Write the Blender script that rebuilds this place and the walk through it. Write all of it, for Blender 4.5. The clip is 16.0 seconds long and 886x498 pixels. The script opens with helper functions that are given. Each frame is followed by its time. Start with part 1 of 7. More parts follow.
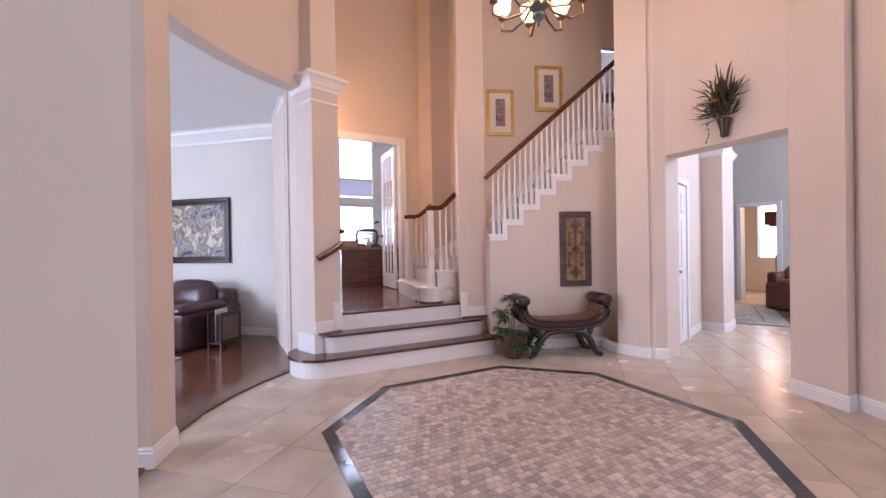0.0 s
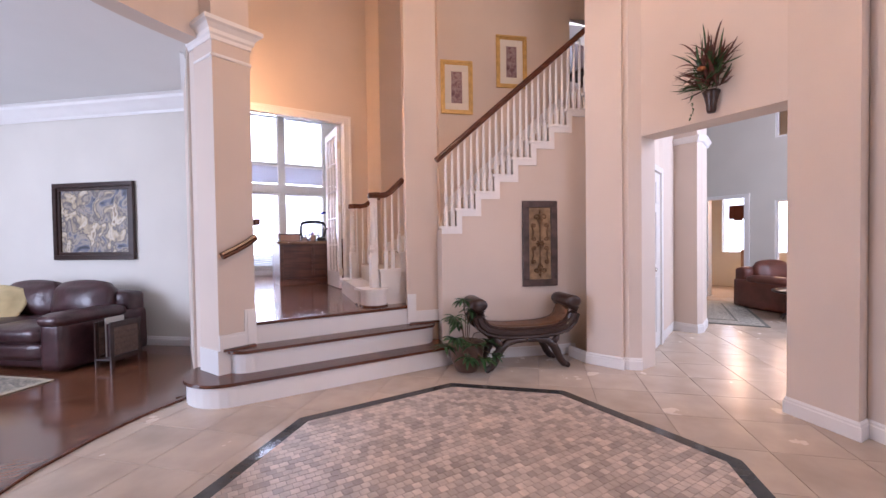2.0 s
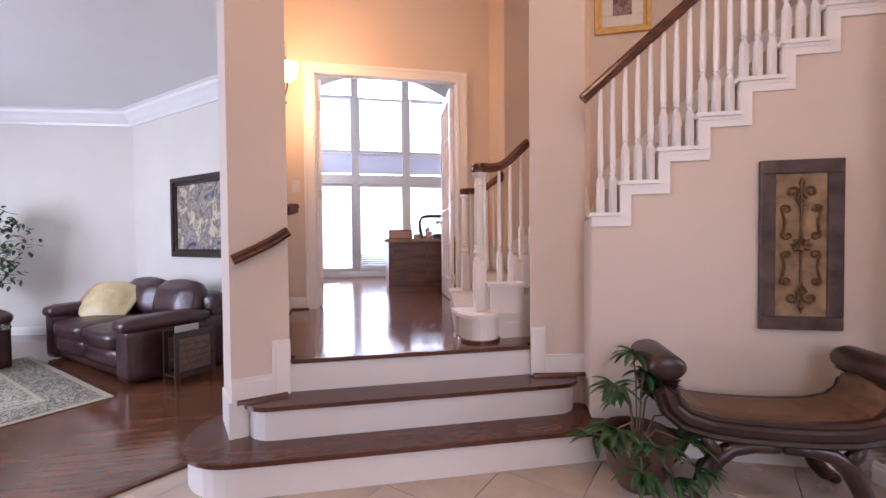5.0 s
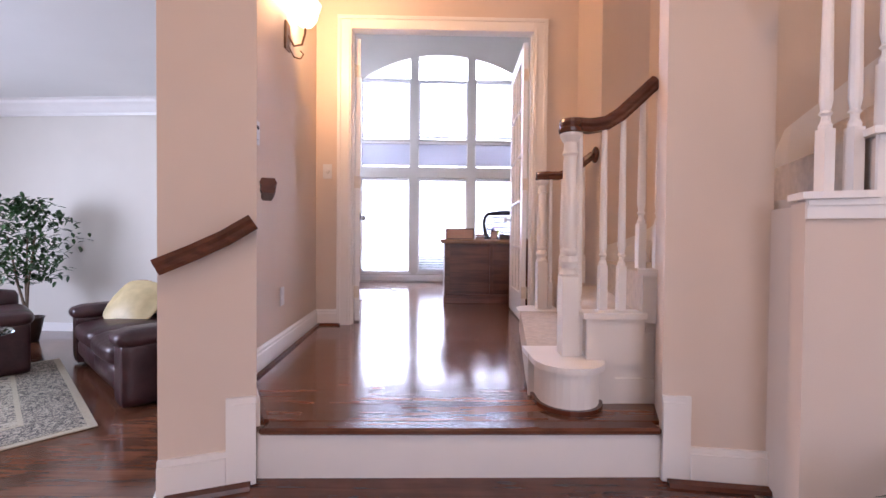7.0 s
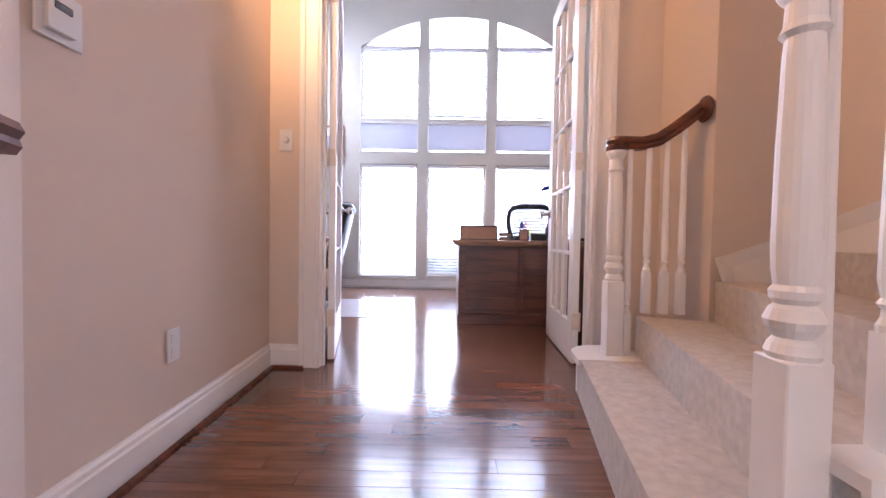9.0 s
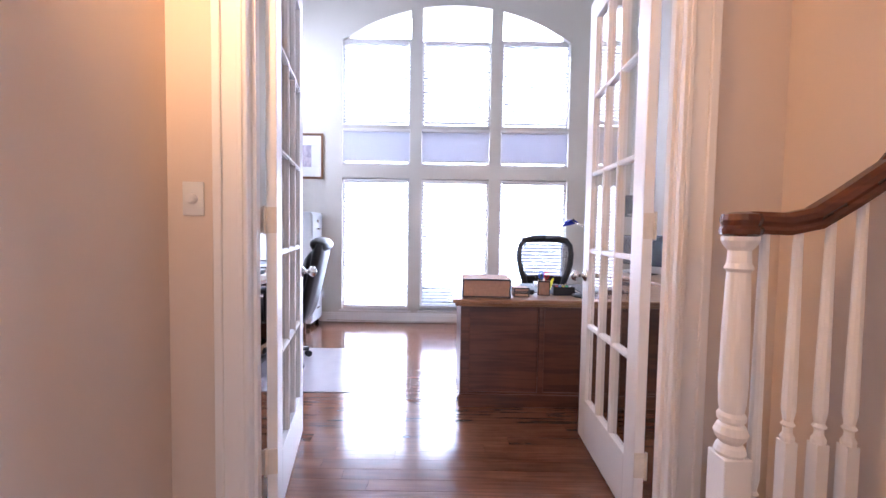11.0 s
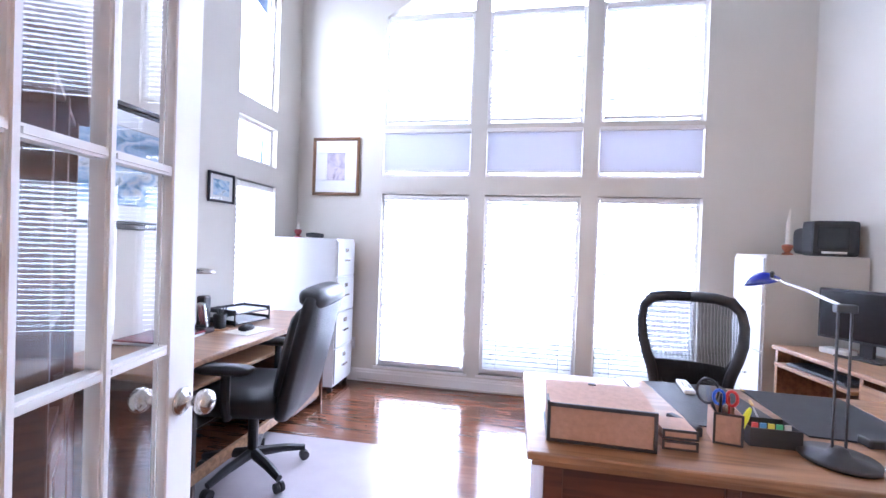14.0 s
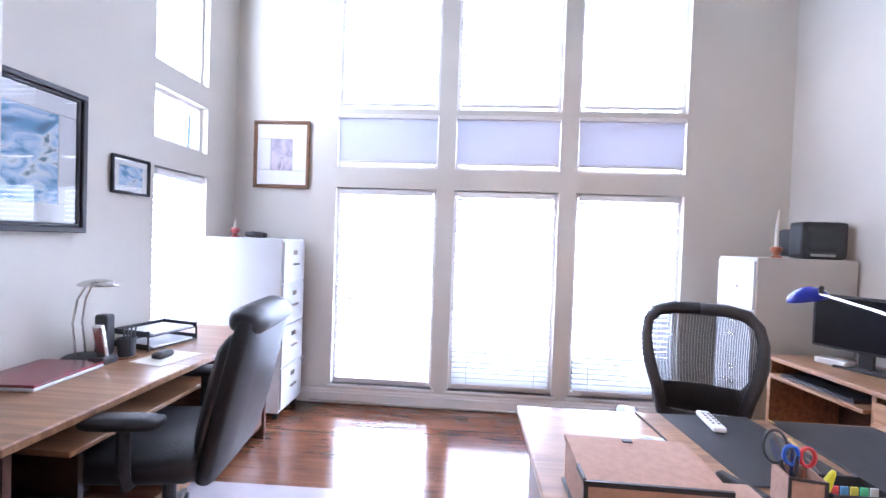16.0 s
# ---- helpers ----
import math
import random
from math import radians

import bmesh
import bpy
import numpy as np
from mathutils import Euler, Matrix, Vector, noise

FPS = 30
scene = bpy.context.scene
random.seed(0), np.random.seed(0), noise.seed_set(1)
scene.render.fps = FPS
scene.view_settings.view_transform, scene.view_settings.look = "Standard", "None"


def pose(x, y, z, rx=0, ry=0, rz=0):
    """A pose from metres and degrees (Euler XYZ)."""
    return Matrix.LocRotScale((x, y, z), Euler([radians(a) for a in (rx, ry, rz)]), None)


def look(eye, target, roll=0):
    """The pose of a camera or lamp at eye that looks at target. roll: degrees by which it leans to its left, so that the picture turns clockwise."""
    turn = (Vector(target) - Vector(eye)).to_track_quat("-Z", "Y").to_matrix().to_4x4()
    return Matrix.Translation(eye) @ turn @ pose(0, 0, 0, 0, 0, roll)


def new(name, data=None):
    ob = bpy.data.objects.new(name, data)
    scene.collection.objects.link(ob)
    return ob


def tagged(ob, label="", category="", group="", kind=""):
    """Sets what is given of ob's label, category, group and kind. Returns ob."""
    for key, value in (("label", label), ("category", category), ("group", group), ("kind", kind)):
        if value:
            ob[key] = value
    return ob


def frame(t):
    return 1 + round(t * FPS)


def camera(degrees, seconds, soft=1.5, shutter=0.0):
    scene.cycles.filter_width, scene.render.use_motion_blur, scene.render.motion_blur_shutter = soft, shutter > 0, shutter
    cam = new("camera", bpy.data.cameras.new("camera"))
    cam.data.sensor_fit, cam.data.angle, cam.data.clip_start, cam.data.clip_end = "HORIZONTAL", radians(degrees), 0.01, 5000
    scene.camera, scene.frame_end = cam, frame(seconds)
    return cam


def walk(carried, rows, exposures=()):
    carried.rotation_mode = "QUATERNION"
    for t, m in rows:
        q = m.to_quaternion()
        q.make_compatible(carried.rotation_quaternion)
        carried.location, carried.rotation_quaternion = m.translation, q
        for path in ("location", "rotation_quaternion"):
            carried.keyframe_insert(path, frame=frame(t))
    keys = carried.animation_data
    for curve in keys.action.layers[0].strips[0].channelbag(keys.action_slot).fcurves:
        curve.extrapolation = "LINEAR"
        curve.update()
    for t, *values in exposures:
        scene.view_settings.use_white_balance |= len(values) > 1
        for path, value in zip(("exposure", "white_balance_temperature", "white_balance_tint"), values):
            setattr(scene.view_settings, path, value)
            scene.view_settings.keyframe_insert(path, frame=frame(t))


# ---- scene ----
cam = camera(94.6, 16.0)
METRES, EYE, TILT, LEAN, TURN = 8.0, 1.5, 0.0, 0.0, -29.1
PATH = [
    (0, (0.744, 0.431, 1.3), (1.663, 2.207, 1.292), -0.9),
    (0.5, (0.853, 0.511, 1.292), (1.88, 2.228, 1.278), -1.0),
    (1, (1.006, 0.613, 1.298), (2.078, 2.301, 1.275), -1.0),
    (1.5, (1.139, 0.796, 1.322), (2.235, 2.469, 1.277), -0.9),
    (2, (1.328, 0.978, 1.305), (2.379, 2.679, 1.263), -0.8),
    (2.5, (1.575, 1.155, 1.321), (2.513, 2.921, 1.268), -0.8),
    (3, (1.778, 1.389, 1.302), (2.592, 3.215, 1.256), -0.9),
    (3.5, (1.88, 1.674, 1.298), (2.613, 3.534, 1.253), -0.8),
    (4, (2.039, 1.906, 1.316), (2.643, 3.812, 1.263), -0.9),
    (4.5, (2.163, 2.154, 1.299), (2.644, 4.095, 1.256), -0.7),
    (5, (2.257, 2.424, 1.299), (2.633, 4.388, 1.256), -0.5),
    (5.2, (2.285, 2.529, 1.284), (2.624, 4.5, 1.253), -0.5),
    (7.3, (2.486, 3.633, 1.299), (2.493, 5.632, 1.259), 0.5),
    (7.5, (2.495, 3.756, 1.305), (2.487, 5.755, 1.254), 0.5),
    (8, (2.495, 4.053, 1.311), (2.482, 6.052, 1.256), 0.8),
    (8.2, (2.49, 4.17, 1.314), (2.47, 6.169, 1.259), 0.8),
    (10.3, (2.465, 5.157, 1.569), (2.462, 7.156, 1.507), 1.5),
    (10.5, (2.448, 5.233, 1.637), (2.454, 7.232, 1.566), 1.4),
    (11, (2.453, 5.44, 1.776), (2.455, 7.438, 1.681), 0.9),
    (11.5, (2.472, 5.694, 1.895), (2.443, 7.69, 1.778), 0.6),
    (12, (2.491, 5.961, 1.931), (2.417, 7.958, 1.835), 1.1),
    (12.5, (2.486, 6.209, 1.954), (2.357, 8.204, 1.888), 1.6),
    (13, (2.497, 6.455, 1.944), (2.288, 8.444, 1.908), 1.9),
    (13.5, (2.496, 6.663, 1.94), (2.201, 8.641, 1.913), 2.1),
    (14, (2.472, 6.824, 1.94), (2.12, 8.793, 1.917), 2.0),
    (14.5, (2.421, 6.952, 1.951), (2.061, 8.919, 1.927), 2.0),
    (15, (2.381, 7.069, 1.951), (2.045, 9.041, 1.93), 2.0),
    (15.5, (2.336, 7.172, 1.973), (2.081, 9.156, 1.941), 2.0),
    (16, (2.311, 7.225, 1.982), (2.183, 9.22, 1.944), 2.0),
]
walk(cam, [(t, look(eye, target, roll)) for t, eye, target, roll in PATH],
     [(0.0, -0.07, 5580, 24), (4.0, -0.09, 5780, 25), (8.0, -0.05, 5660, 24), (11.0, 0.06, 5480, 21), (12.5, 0.10, 5130, 19), (14.0, 0.25, 5400, 20), (16.0, 0.24, 5450, 20)])


# ---- light ----
F0 = 0.59   # level of the landing and the office


def make_world():
    w = bpy.data.worlds.new("sky")
    scene.world = w
    w.use_nodes = True
    nt = w.node_tree
    sky = nt.nodes.new("ShaderNodeTexSky")
    sky.sky_type, sky.sun_disc = "NISHITA", False
    sky.sun_elevation, sky.sun_rotation = radians(48), radians(200)
    bg = nt.nodes["Background"]
    bg.inputs["Strength"].default_value = 0.15
    nt.links.new(sky.outputs[0], bg.inputs[0])


make_world()


def lamp(name, kind, m, energy, color=(1, 1, 1), **kw):
    d = bpy.data.lights.new(name, kind)
    d.energy, d.color = energy, color
    for k, v in kw.items():
        if k == "size":
            d.size = v
        elif k == "size_y":
            d.shape, d.size_y = "RECTANGLE", v
        elif k == "angle":
            d.angle = v
        elif k == "radius":
            d.shadow_soft_size = v
    ob = new(name, d)
    ob.matrix_world = m
    return ob


COOL = (0.86, 0.92, 1.0)
WARM = (1.0, 0.60, 0.30)
lamp("sun", "SUN", look((0, 0, 10), (1.5, 3.5, 0)), 4.6, (1, 0.95, 0.88), angle=radians(0.5))
lamp("office_window_light", "AREA", look((2.59, 10.78, 2.85), (2.59, 8, 2.85)), 608, COOL, size=2.86, size_y=3.62)
lamp("office_low_window_light", "AREA", look((1.60, 10.78, 0.89), (1.60, 8, 0.89)), 15, COOL, size=0.86, size_y=0.29)
lamp("office_side_window_light", "AREA", look((0.12, 9.96, 2.5), (3, 9.9, 2.3)), 90, COOL, size=0.5, size_y=3.4)
# Fill for the living room, at an unseen west opening that is assumed.
lamp("living_fill_light", "AREA", look((-4.3, 5.2, 1.7), (0, 5.6, 1.4)), 270, COOL, size=2.8, size_y=2.0)
# Fill added out of view to brighten the great room; no window behind it.
lamp("great_fill_light", "AREA", look((8.0, 0.62, 2.4), (7.6, 4.0, 1.4)), 310, COOL, size=3.4, size_y=3.4)
# Fill for the hall from behind the camera; the south opening is unseen.
lamp("entry_fill_light", "AREA", look((2.9, -1.85, 2.6), (2.7, 3, 1.6)), 72, (1, 0.93, 0.90), size=2.0, size_y=3.6)
# Lamp added in mid-air to brighten the upper hall wall; no window there.
lamp("upper_hall_fill_light", "AREA", look((6.3, 4.9, 4.4), (6.6, 6.4, 4.1)), 20, COOL, size=0.8, size_y=0.8)
lamp("passage_downlight", "POINT", Matrix.Translation((6.5, 3.45, 3.4)), 22, (1.0, 0.66, 0.40), radius=0.08)
lamp("far_room_light", "AREA", look((12.6, 5.2, 2.2), (11, 5.0, 1.0)), 90, (1.0, 0.58, 0.28), size=1.0, size_y=1.0)


# ---- materials ----
def rgb(c):
    return (*c, 1.0) if len(c) == 3 else c


def shade(c, k):
    return tuple(min(1.0, x * k) for x in c[:3])


def surface(name, color, rough=0.5, metal=0.0, vary=0.06, scale=6.0, bump=0.02, fine=120.0, coat=0.0, random_amount=0.0,
            stretch=(1, 1, 1), grain=0.0, grain_scale=30.0, spec=0.5, emit=None):
    """A painted, plastic, leather or wooden surface with variation at two scales."""
    m = bpy.data.materials.new(name)
    m.use_nodes = True
    nt, L = m.node_tree, m.node_tree.links
    b = nt.nodes["Principled BSDF"]
    b.inputs["Metallic"].default_value = metal
    b.inputs["Coat Weight"].default_value = coat
    b.inputs["Coat Roughness"].default_value = 0.12
    b.inputs["Specular IOR Level"].default_value = spec
    tc = nt.nodes.new("ShaderNodeTexCoord")
    mp = nt.nodes.new("ShaderNodeMapping")
    mp.inputs["Scale"].default_value = stretch
    L.new(tc.outputs["Object"], mp.inputs[0])
    oi = nt.nodes.new("ShaderNodeObjectInfo")
    shift = nt.nodes.new("ShaderNodeVectorMath")
    shift.operation = "MULTIPLY_ADD"
    shift.inputs[1].default_value = (17, 31, 23)
    comb = nt.nodes.new("ShaderNodeCombineXYZ")
    for i in range(3):
        L.new(oi.outputs["Random"], comb.inputs[i])
    L.new(comb.outputs[0], shift.inputs[0])
    L.new(mp.outputs[0], shift.inputs[2])
    n1 = nt.nodes.new("ShaderNodeTexNoise")
    n1.inputs["Scale"].default_value, n1.inputs["Detail"].default_value = scale, 4
    n2 = nt.nodes.new("ShaderNodeTexNoise")
    n2.inputs["Scale"].default_value, n2.inputs["Detail"].default_value = fine, 3
    L.new(shift.outputs[0], n1.inputs[0])
    L.new(shift.outputs[0], n2.inputs[0])
    cr = nt.nodes.new("ShaderNodeValToRGB")
    cr.color_ramp.elements[0].position, cr.color_ramp.elements[1].position = 0.3, 0.7
    cr.color_ramp.elements[0].color = rgb(shade(color, 1 - vary))
    cr.color_ramp.elements[1].color = rgb(shade(color, 1 + vary))
    L.new(n1.outputs["Fac"], cr.inputs[0])
    out = cr.outputs[0]
    if grain:
        w = nt.nodes.new("ShaderNodeTexNoise")
        w.inputs["Scale"].default_value, w.inputs["Detail"].default_value, w.inputs["Distortion"].default_value = grain_scale, 6, 0.6
        mp2 = nt.nodes.new("ShaderNodeMapping")
        mp2.inputs["Scale"].default_value = (0.06, 1, 1) if stretch[0] <= stretch[1] else (1, 0.06, 1)
        L.new(shift.outputs[0], mp2.inputs[0])
        L.new(mp2.outputs[0], w.inputs[0])
        mx = nt.nodes.new("ShaderNodeMix")
        mx.data_type, mx.blend_type = "RGBA", "MULTIPLY"
        mx.inputs[0].default_value = grain
        cr2 = nt.nodes.new("ShaderNodeValToRGB")
        cr2.color_ramp.elements[0].position, cr2.color_ramp.elements[1].position = 0.38, 0.6
        cr2.color_ramp.elements[0].color = (0.35, 0.3, 0.27, 1)
        L.new(w.outputs["Fac"], cr2.inputs[0])
        L.new(out, mx.inputs[6])
        L.new(cr2.outputs[0], mx.inputs[7])
        out = mx.outputs[2]
    if random_amount:
        hv = nt.nodes.new("ShaderNodeHueSaturation")
        mr = nt.nodes.new("ShaderNodeMapRange")
        mr.inputs["To Min"].default_value, mr.inputs["To Max"].default_value = 1 - random_amount, 1 + random_amount
        geo = nt.nodes.new("ShaderNodeNewGeometry")
        add = nt.nodes.new("ShaderNodeMath")
        add.operation = "ADD"
        fr = nt.nodes.new("ShaderNodeMath")
        fr.operation = "FRACT"
        L.new(oi.outputs["Random"], add.inputs[0])
        L.new(geo.outputs["Random Per Island"], add.inputs[1])
        L.new(add.outputs[0], fr.inputs[0])
        L.new(fr.outputs[0], mr.inputs["Value"])
        L.new(mr.outputs[0], hv.inputs["Value"])
        L.new(out, hv.inputs["Color"])
        out = hv.outputs[0]
    L.new(out, b.inputs["Base Color"])
    rr = nt.nodes.new("ShaderNodeMapRange")
    rr.inputs["To Min"].default_value, rr.inputs["To Max"].default_value = max(0.02, rough * 0.85), min(1, rough * 1.15)
    L.new(n1.outputs["Fac"], rr.inputs["Value"])
    L.new(rr.outputs[0], b.inputs["Roughness"])
    if bump:
        bp = nt.nodes.new("ShaderNodeBump")
        bp.inputs["Strength"].default_value, bp.inputs["Distance"].default_value = bump * 10, 0.002
        L.new(n2.outputs["Fac"], bp.inputs["Height"])
        L.new(bp.outputs[0], b.inputs["Normal"])
    if emit:
        b.inputs["Emission Color"].default_value = rgb(emit[0])
        b.inputs["Emission Strength"].default_value = emit[1]
    return m


def glass_material(name, tint=(1, 1, 1), rough=0.0):
    m = bpy.data.materials.new(name)
    m.use_nodes = True
    b = m.node_tree.nodes["Principled BSDF"]
    b.inputs["Base Color"].default_value = rgb(tint)
    b.inputs["Transmission Weight"].default_value = 1.0
    b.inputs["Roughness"].default_value = rough
    b.inputs["IOR"].default_value = 1.45
    return m


def cloth_shade(name, color, through_amount):
    """Thin woven blind: part diffuse, part translucent."""
    m = bpy.data.materials.new(name)
    m.use_nodes = True
    nt, L = m.node_tree, m.node_tree.links
    nt.nodes.remove(nt.nodes["Principled BSDF"])
    d, t, mix = nt.nodes.new("ShaderNodeBsdfDiffuse"), nt.nodes.new("ShaderNodeBsdfTranslucent"), nt.nodes.new("ShaderNodeMixShader")
    n = nt.nodes.new("ShaderNodeTexNoise")
    n.inputs["Scale"].default_value = 300
    cr = nt.nodes.new("ShaderNodeValToRGB")
    cr.color_ramp.elements[0].color, cr.color_ramp.elements[1].color = rgb(shade(color, 0.93)), rgb(color)
    L.new(n.outputs["Fac"], cr.inputs[0])
    L.new(cr.outputs[0], d.inputs[0])
    L.new(cr.outputs[0], t.inputs[0])
    mix.inputs[0].default_value = through_amount
    L.new(d.outputs[0], mix.inputs[1])
    L.new(t.outputs[0], mix.inputs[2])
    L.new(mix.outputs[0], nt.nodes["Material Output"].inputs[0])
    return m


def art(name, colors, scale, rough=0.5, distort=1.5, stretch=(1, 1, 1)):
    """A painted or printed picture: patches of its colours, with no figure in it."""
    m = bpy.data.materials.new(name)
    m.use_nodes = True
    nt, L = m.node_tree, m.node_tree.links
    b = nt.nodes["Principled BSDF"]
    b.inputs["Roughness"].default_value = rough
    tc = nt.nodes.new("ShaderNodeTexCoord")
    mp = nt.nodes.new("ShaderNodeMapping")
    mp.inputs["Scale"].default_value = stretch
    n = nt.nodes.new("ShaderNodeTexNoise")
    n.inputs["Scale"].default_value, n.inputs["Detail"].default_value, n.inputs["Distortion"].default_value = scale, 8, distort
    cr = nt.nodes.new("ShaderNodeValToRGB")
    el = cr.color_ramp.elements
    while len(el) < len(colors):
        el.new(0.5)
    for i, c in enumerate(colors):
        el[i].position = 0.3 + 0.4 * i / (len(colors) - 1)
        el[i].color = rgb(c)
    L.new(tc.outputs["Object"], mp.inputs[0])
    L.new(mp.outputs[0], n.inputs[0])
    L.new(n.outputs["Fac"], cr.inputs[0])
    L.new(cr.outputs[0], b.inputs["Base Color"])
    return m


WALL = surface("beige_wall_paint", (0.675, 0.578, 0.500), 0.75, vary=0.03, scale=1.5, bump=0.02, fine=220, spec=0.25)
WALL_GREY = surface("pale_grey_wall_paint", (0.66, 0.63, 0.57), 0.75, vary=0.03, scale=1.5, bump=0.02, fine=220, spec=0.25)
CEIL = surface("ceiling_paint", (0.78, 0.78, 0.77), 0.85, vary=0.02, scale=1.2, bump=0.03, fine=160, spec=0.2)
TRIM = surface("white_gloss_paint", (0.80, 0.78, 0.76), 0.35, vary=0.02, scale=4, bump=0.006, fine=60)
TILE = surface("beige_floor_tile", (0.50, 0.41, 0.33), 0.26, vary=0.13, scale=3.2, bump=0.008, fine=30, random_amount=0.06)
GROUT = surface("grey_grout", (0.33, 0.28, 0.24), 0.9, vary=0.08, scale=20)
STONE = surface("tumbled_stone", (0.46, 0.385, 0.33), 0.42, vary=0.16, scale=14, bump=0.03, fine=90, random_amount=0.34)
DARKSTONE = surface("polished_dark_stone", (0.045, 0.045, 0.045), 0.12, vary=0.25, scale=12, bump=0.004)
WOODFLOOR = surface("red_brown_wood_floor", (0.160, 0.065, 0.034), 0.15, vary=0.26, scale=4, bump=0.0025, fine=25, random_amount=0.12, grain=0.5, grain_scale=40, coat=0.3)
WOODRAIL = surface("dark_red_wood", (0.11, 0.035, 0.018), 0.25, vary=0.2, scale=8, bump=0.004, grain=0.5, coat=0.12)
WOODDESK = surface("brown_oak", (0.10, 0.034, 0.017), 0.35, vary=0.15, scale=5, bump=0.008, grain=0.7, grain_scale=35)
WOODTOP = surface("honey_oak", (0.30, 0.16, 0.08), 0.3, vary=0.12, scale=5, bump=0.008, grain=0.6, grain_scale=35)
WOODDARK = surface("very_dark_wood", (0.034, 0.014, 0.010), 0.34, vary=0.25, scale=7, bump=0.01, grain=0.5, coat=0.08)
LEATHER = surface("oxblood_leather", (0.046, 0.018, 0.020), 0.32, vary=0.35, scale=7, bump=0.22, fine=17)
LEATHER_TAN = surface("red_brown_leather", (0.14, 0.045, 0.03), 0.4, vary=0.25, scale=5, bump=0.05, fine=90)
BLACK = surface("black_plastic", (0.02, 0.02, 0.023), 0.45, vary=0.15, scale=10, bump=0.02)
BLACKLEATHER = surface("black_leather", (0.012, 0.012, 0.015), 0.42, vary=0.2, scale=6, bump=0.05, fine=100)
METAL = surface("satin_nickel", (0.62, 0.60, 0.57), 0.25, metal=1.0, vary=0.05, scale=20, bump=0.0)
STEEL_WHITE = surface("white_enamelled_steel", (0.72, 0.73, 0.74), 0.35, vary=0.02, scale=5, bump=0.004)
STEEL_BEIGE = surface("putty_enamelled_steel", (0.52, 0.50, 0.46), 0.45, vary=0.02, scale=5, bump=0.004)
BRONZE = surface("antique_bronze", (0.20, 0.12, 0.07), 0.4, metal=0.9, vary=0.3, scale=20, bump=0.03)
GOLD = surface("gilded_wood", (0.62, 0.40, 0.13), 0.38, metal=0.4, vary=0.2, scale=14, bump=0.03)
MATBOARD = surface("cream_mat_board", (0.74, 0.70, 0.62), 0.8, vary=0.02, scale=10)
WHITEMAT = surface("white_mat_board", (0.80, 0.80, 0.80), 0.8, vary=0.01, scale=10)
LEAF = surface("dark_green_leaf", (0.034, 0.082, 0.026), 0.4, vary=0.35, scale=30, bump=0.02, random_amount=0.35)
LEAFDRY = surface("dried_red_brown_leaf", (0.10, 0.035, 0.025), 0.6, vary=0.4, scale=30, bump=0.02, random_amount=0.35)
BARK = surface("bark", (0.16, 0.11, 0.07), 0.8, vary=0.3, scale=30, bump=0.06)
CARPET = surface("cream_carpet", (0.56, 0.50, 0.44), 0.95, vary=0.12, scale=30, bump=0.12, fine=400)
GLASS = glass_material("clear_glass")
BLIND = cloth_shade("white_blind", (0.82, 0.83, 0.86), 0.45)
ROLLER = cloth_shade("grey_white_shade", (0.70, 0.71, 0.78), 0.17)


# ---- helpers ----
def mesh_object(name, bm, mat, parent=None, label="", kind="", smooth=False):
    me = bpy.data.meshes.new(name)
    bmesh.ops.recalc_face_normals(bm, faces=bm.faces[:])
    if smooth:
        for f in bm.faces:
            f.smooth = True
    bm.to_mesh(me)
    bm.free()
    me.materials.append(mat)
    ob = new(name, me)
    ob.parent = parent
    return tagged(ob, label=label, kind=kind)


def part(name, bm, mat, parent, label="", smooth=False):
    return mesh_object(name, bm, mat, parent, label, "", smooth)


def thing(name, label, category, group="", m=None):
    ob = new(name)
    ob.empty_display_size = 0.1
    if m is not None:
        ob.matrix_world = m
    return tagged(ob, label=label, category=category, group=group)


def box(bm, x0, x1, y0, y1, z0, z1, m=None, bevel=0.0, seg=1):
    v = [bm.verts.new((x, y, z)) for x in (x0, x1) for y in (y0, y1) for z in (z0, z1)]
    fs = [bm.faces.new([v[i] for i in f]) for f in ((0, 1, 3, 2), (4, 6, 7, 5), (0, 4, 5, 1), (2, 3, 7, 6), (0, 2, 6, 4), (1, 5, 7, 3))]
    if bevel:
        r = bmesh.ops.bevel(bm, geom=list({e for f in fs for e in f.edges}), offset=bevel, segments=seg, affect="EDGES", profile=0.5)
        v = list({w for f in r["faces"] for w in f.verts} | {w for w in v if w.is_valid})
        v = list({w for f in bm.faces for w in f.verts if w in set(v)})
    if m is not None:
        bmesh.ops.transform(bm, matrix=m, verts=v)
    return v


def boxes(*rows, m=None, bevel=0.0, seg=1):
    bm = bmesh.new()
    for r in rows:
        box(bm, *r, bevel=bevel, seg=seg)
    if m is not None:
        bmesh.ops.transform(bm, matrix=m, verts=bm.verts)
    return bm


def prism(bm, pts, z0, z1):
    lo = [bm.verts.new((x, y, z0)) for x, y in pts]
    hi = [bm.verts.new((x, y, z1)) for x, y in pts]
    n = len(pts)
    bm.faces.new(lo[::-1])
    bm.faces.new(hi)
    for i in range(n):
        bm.faces.new((lo[i], lo[(i + 1) % n], hi[(i + 1) % n], hi[i]))
    return bm


def prisms(*rows):
    bm = bmesh.new()
    for pts, z0, z1 in rows:
        prism(bm, pts, z0, z1)
    return bm


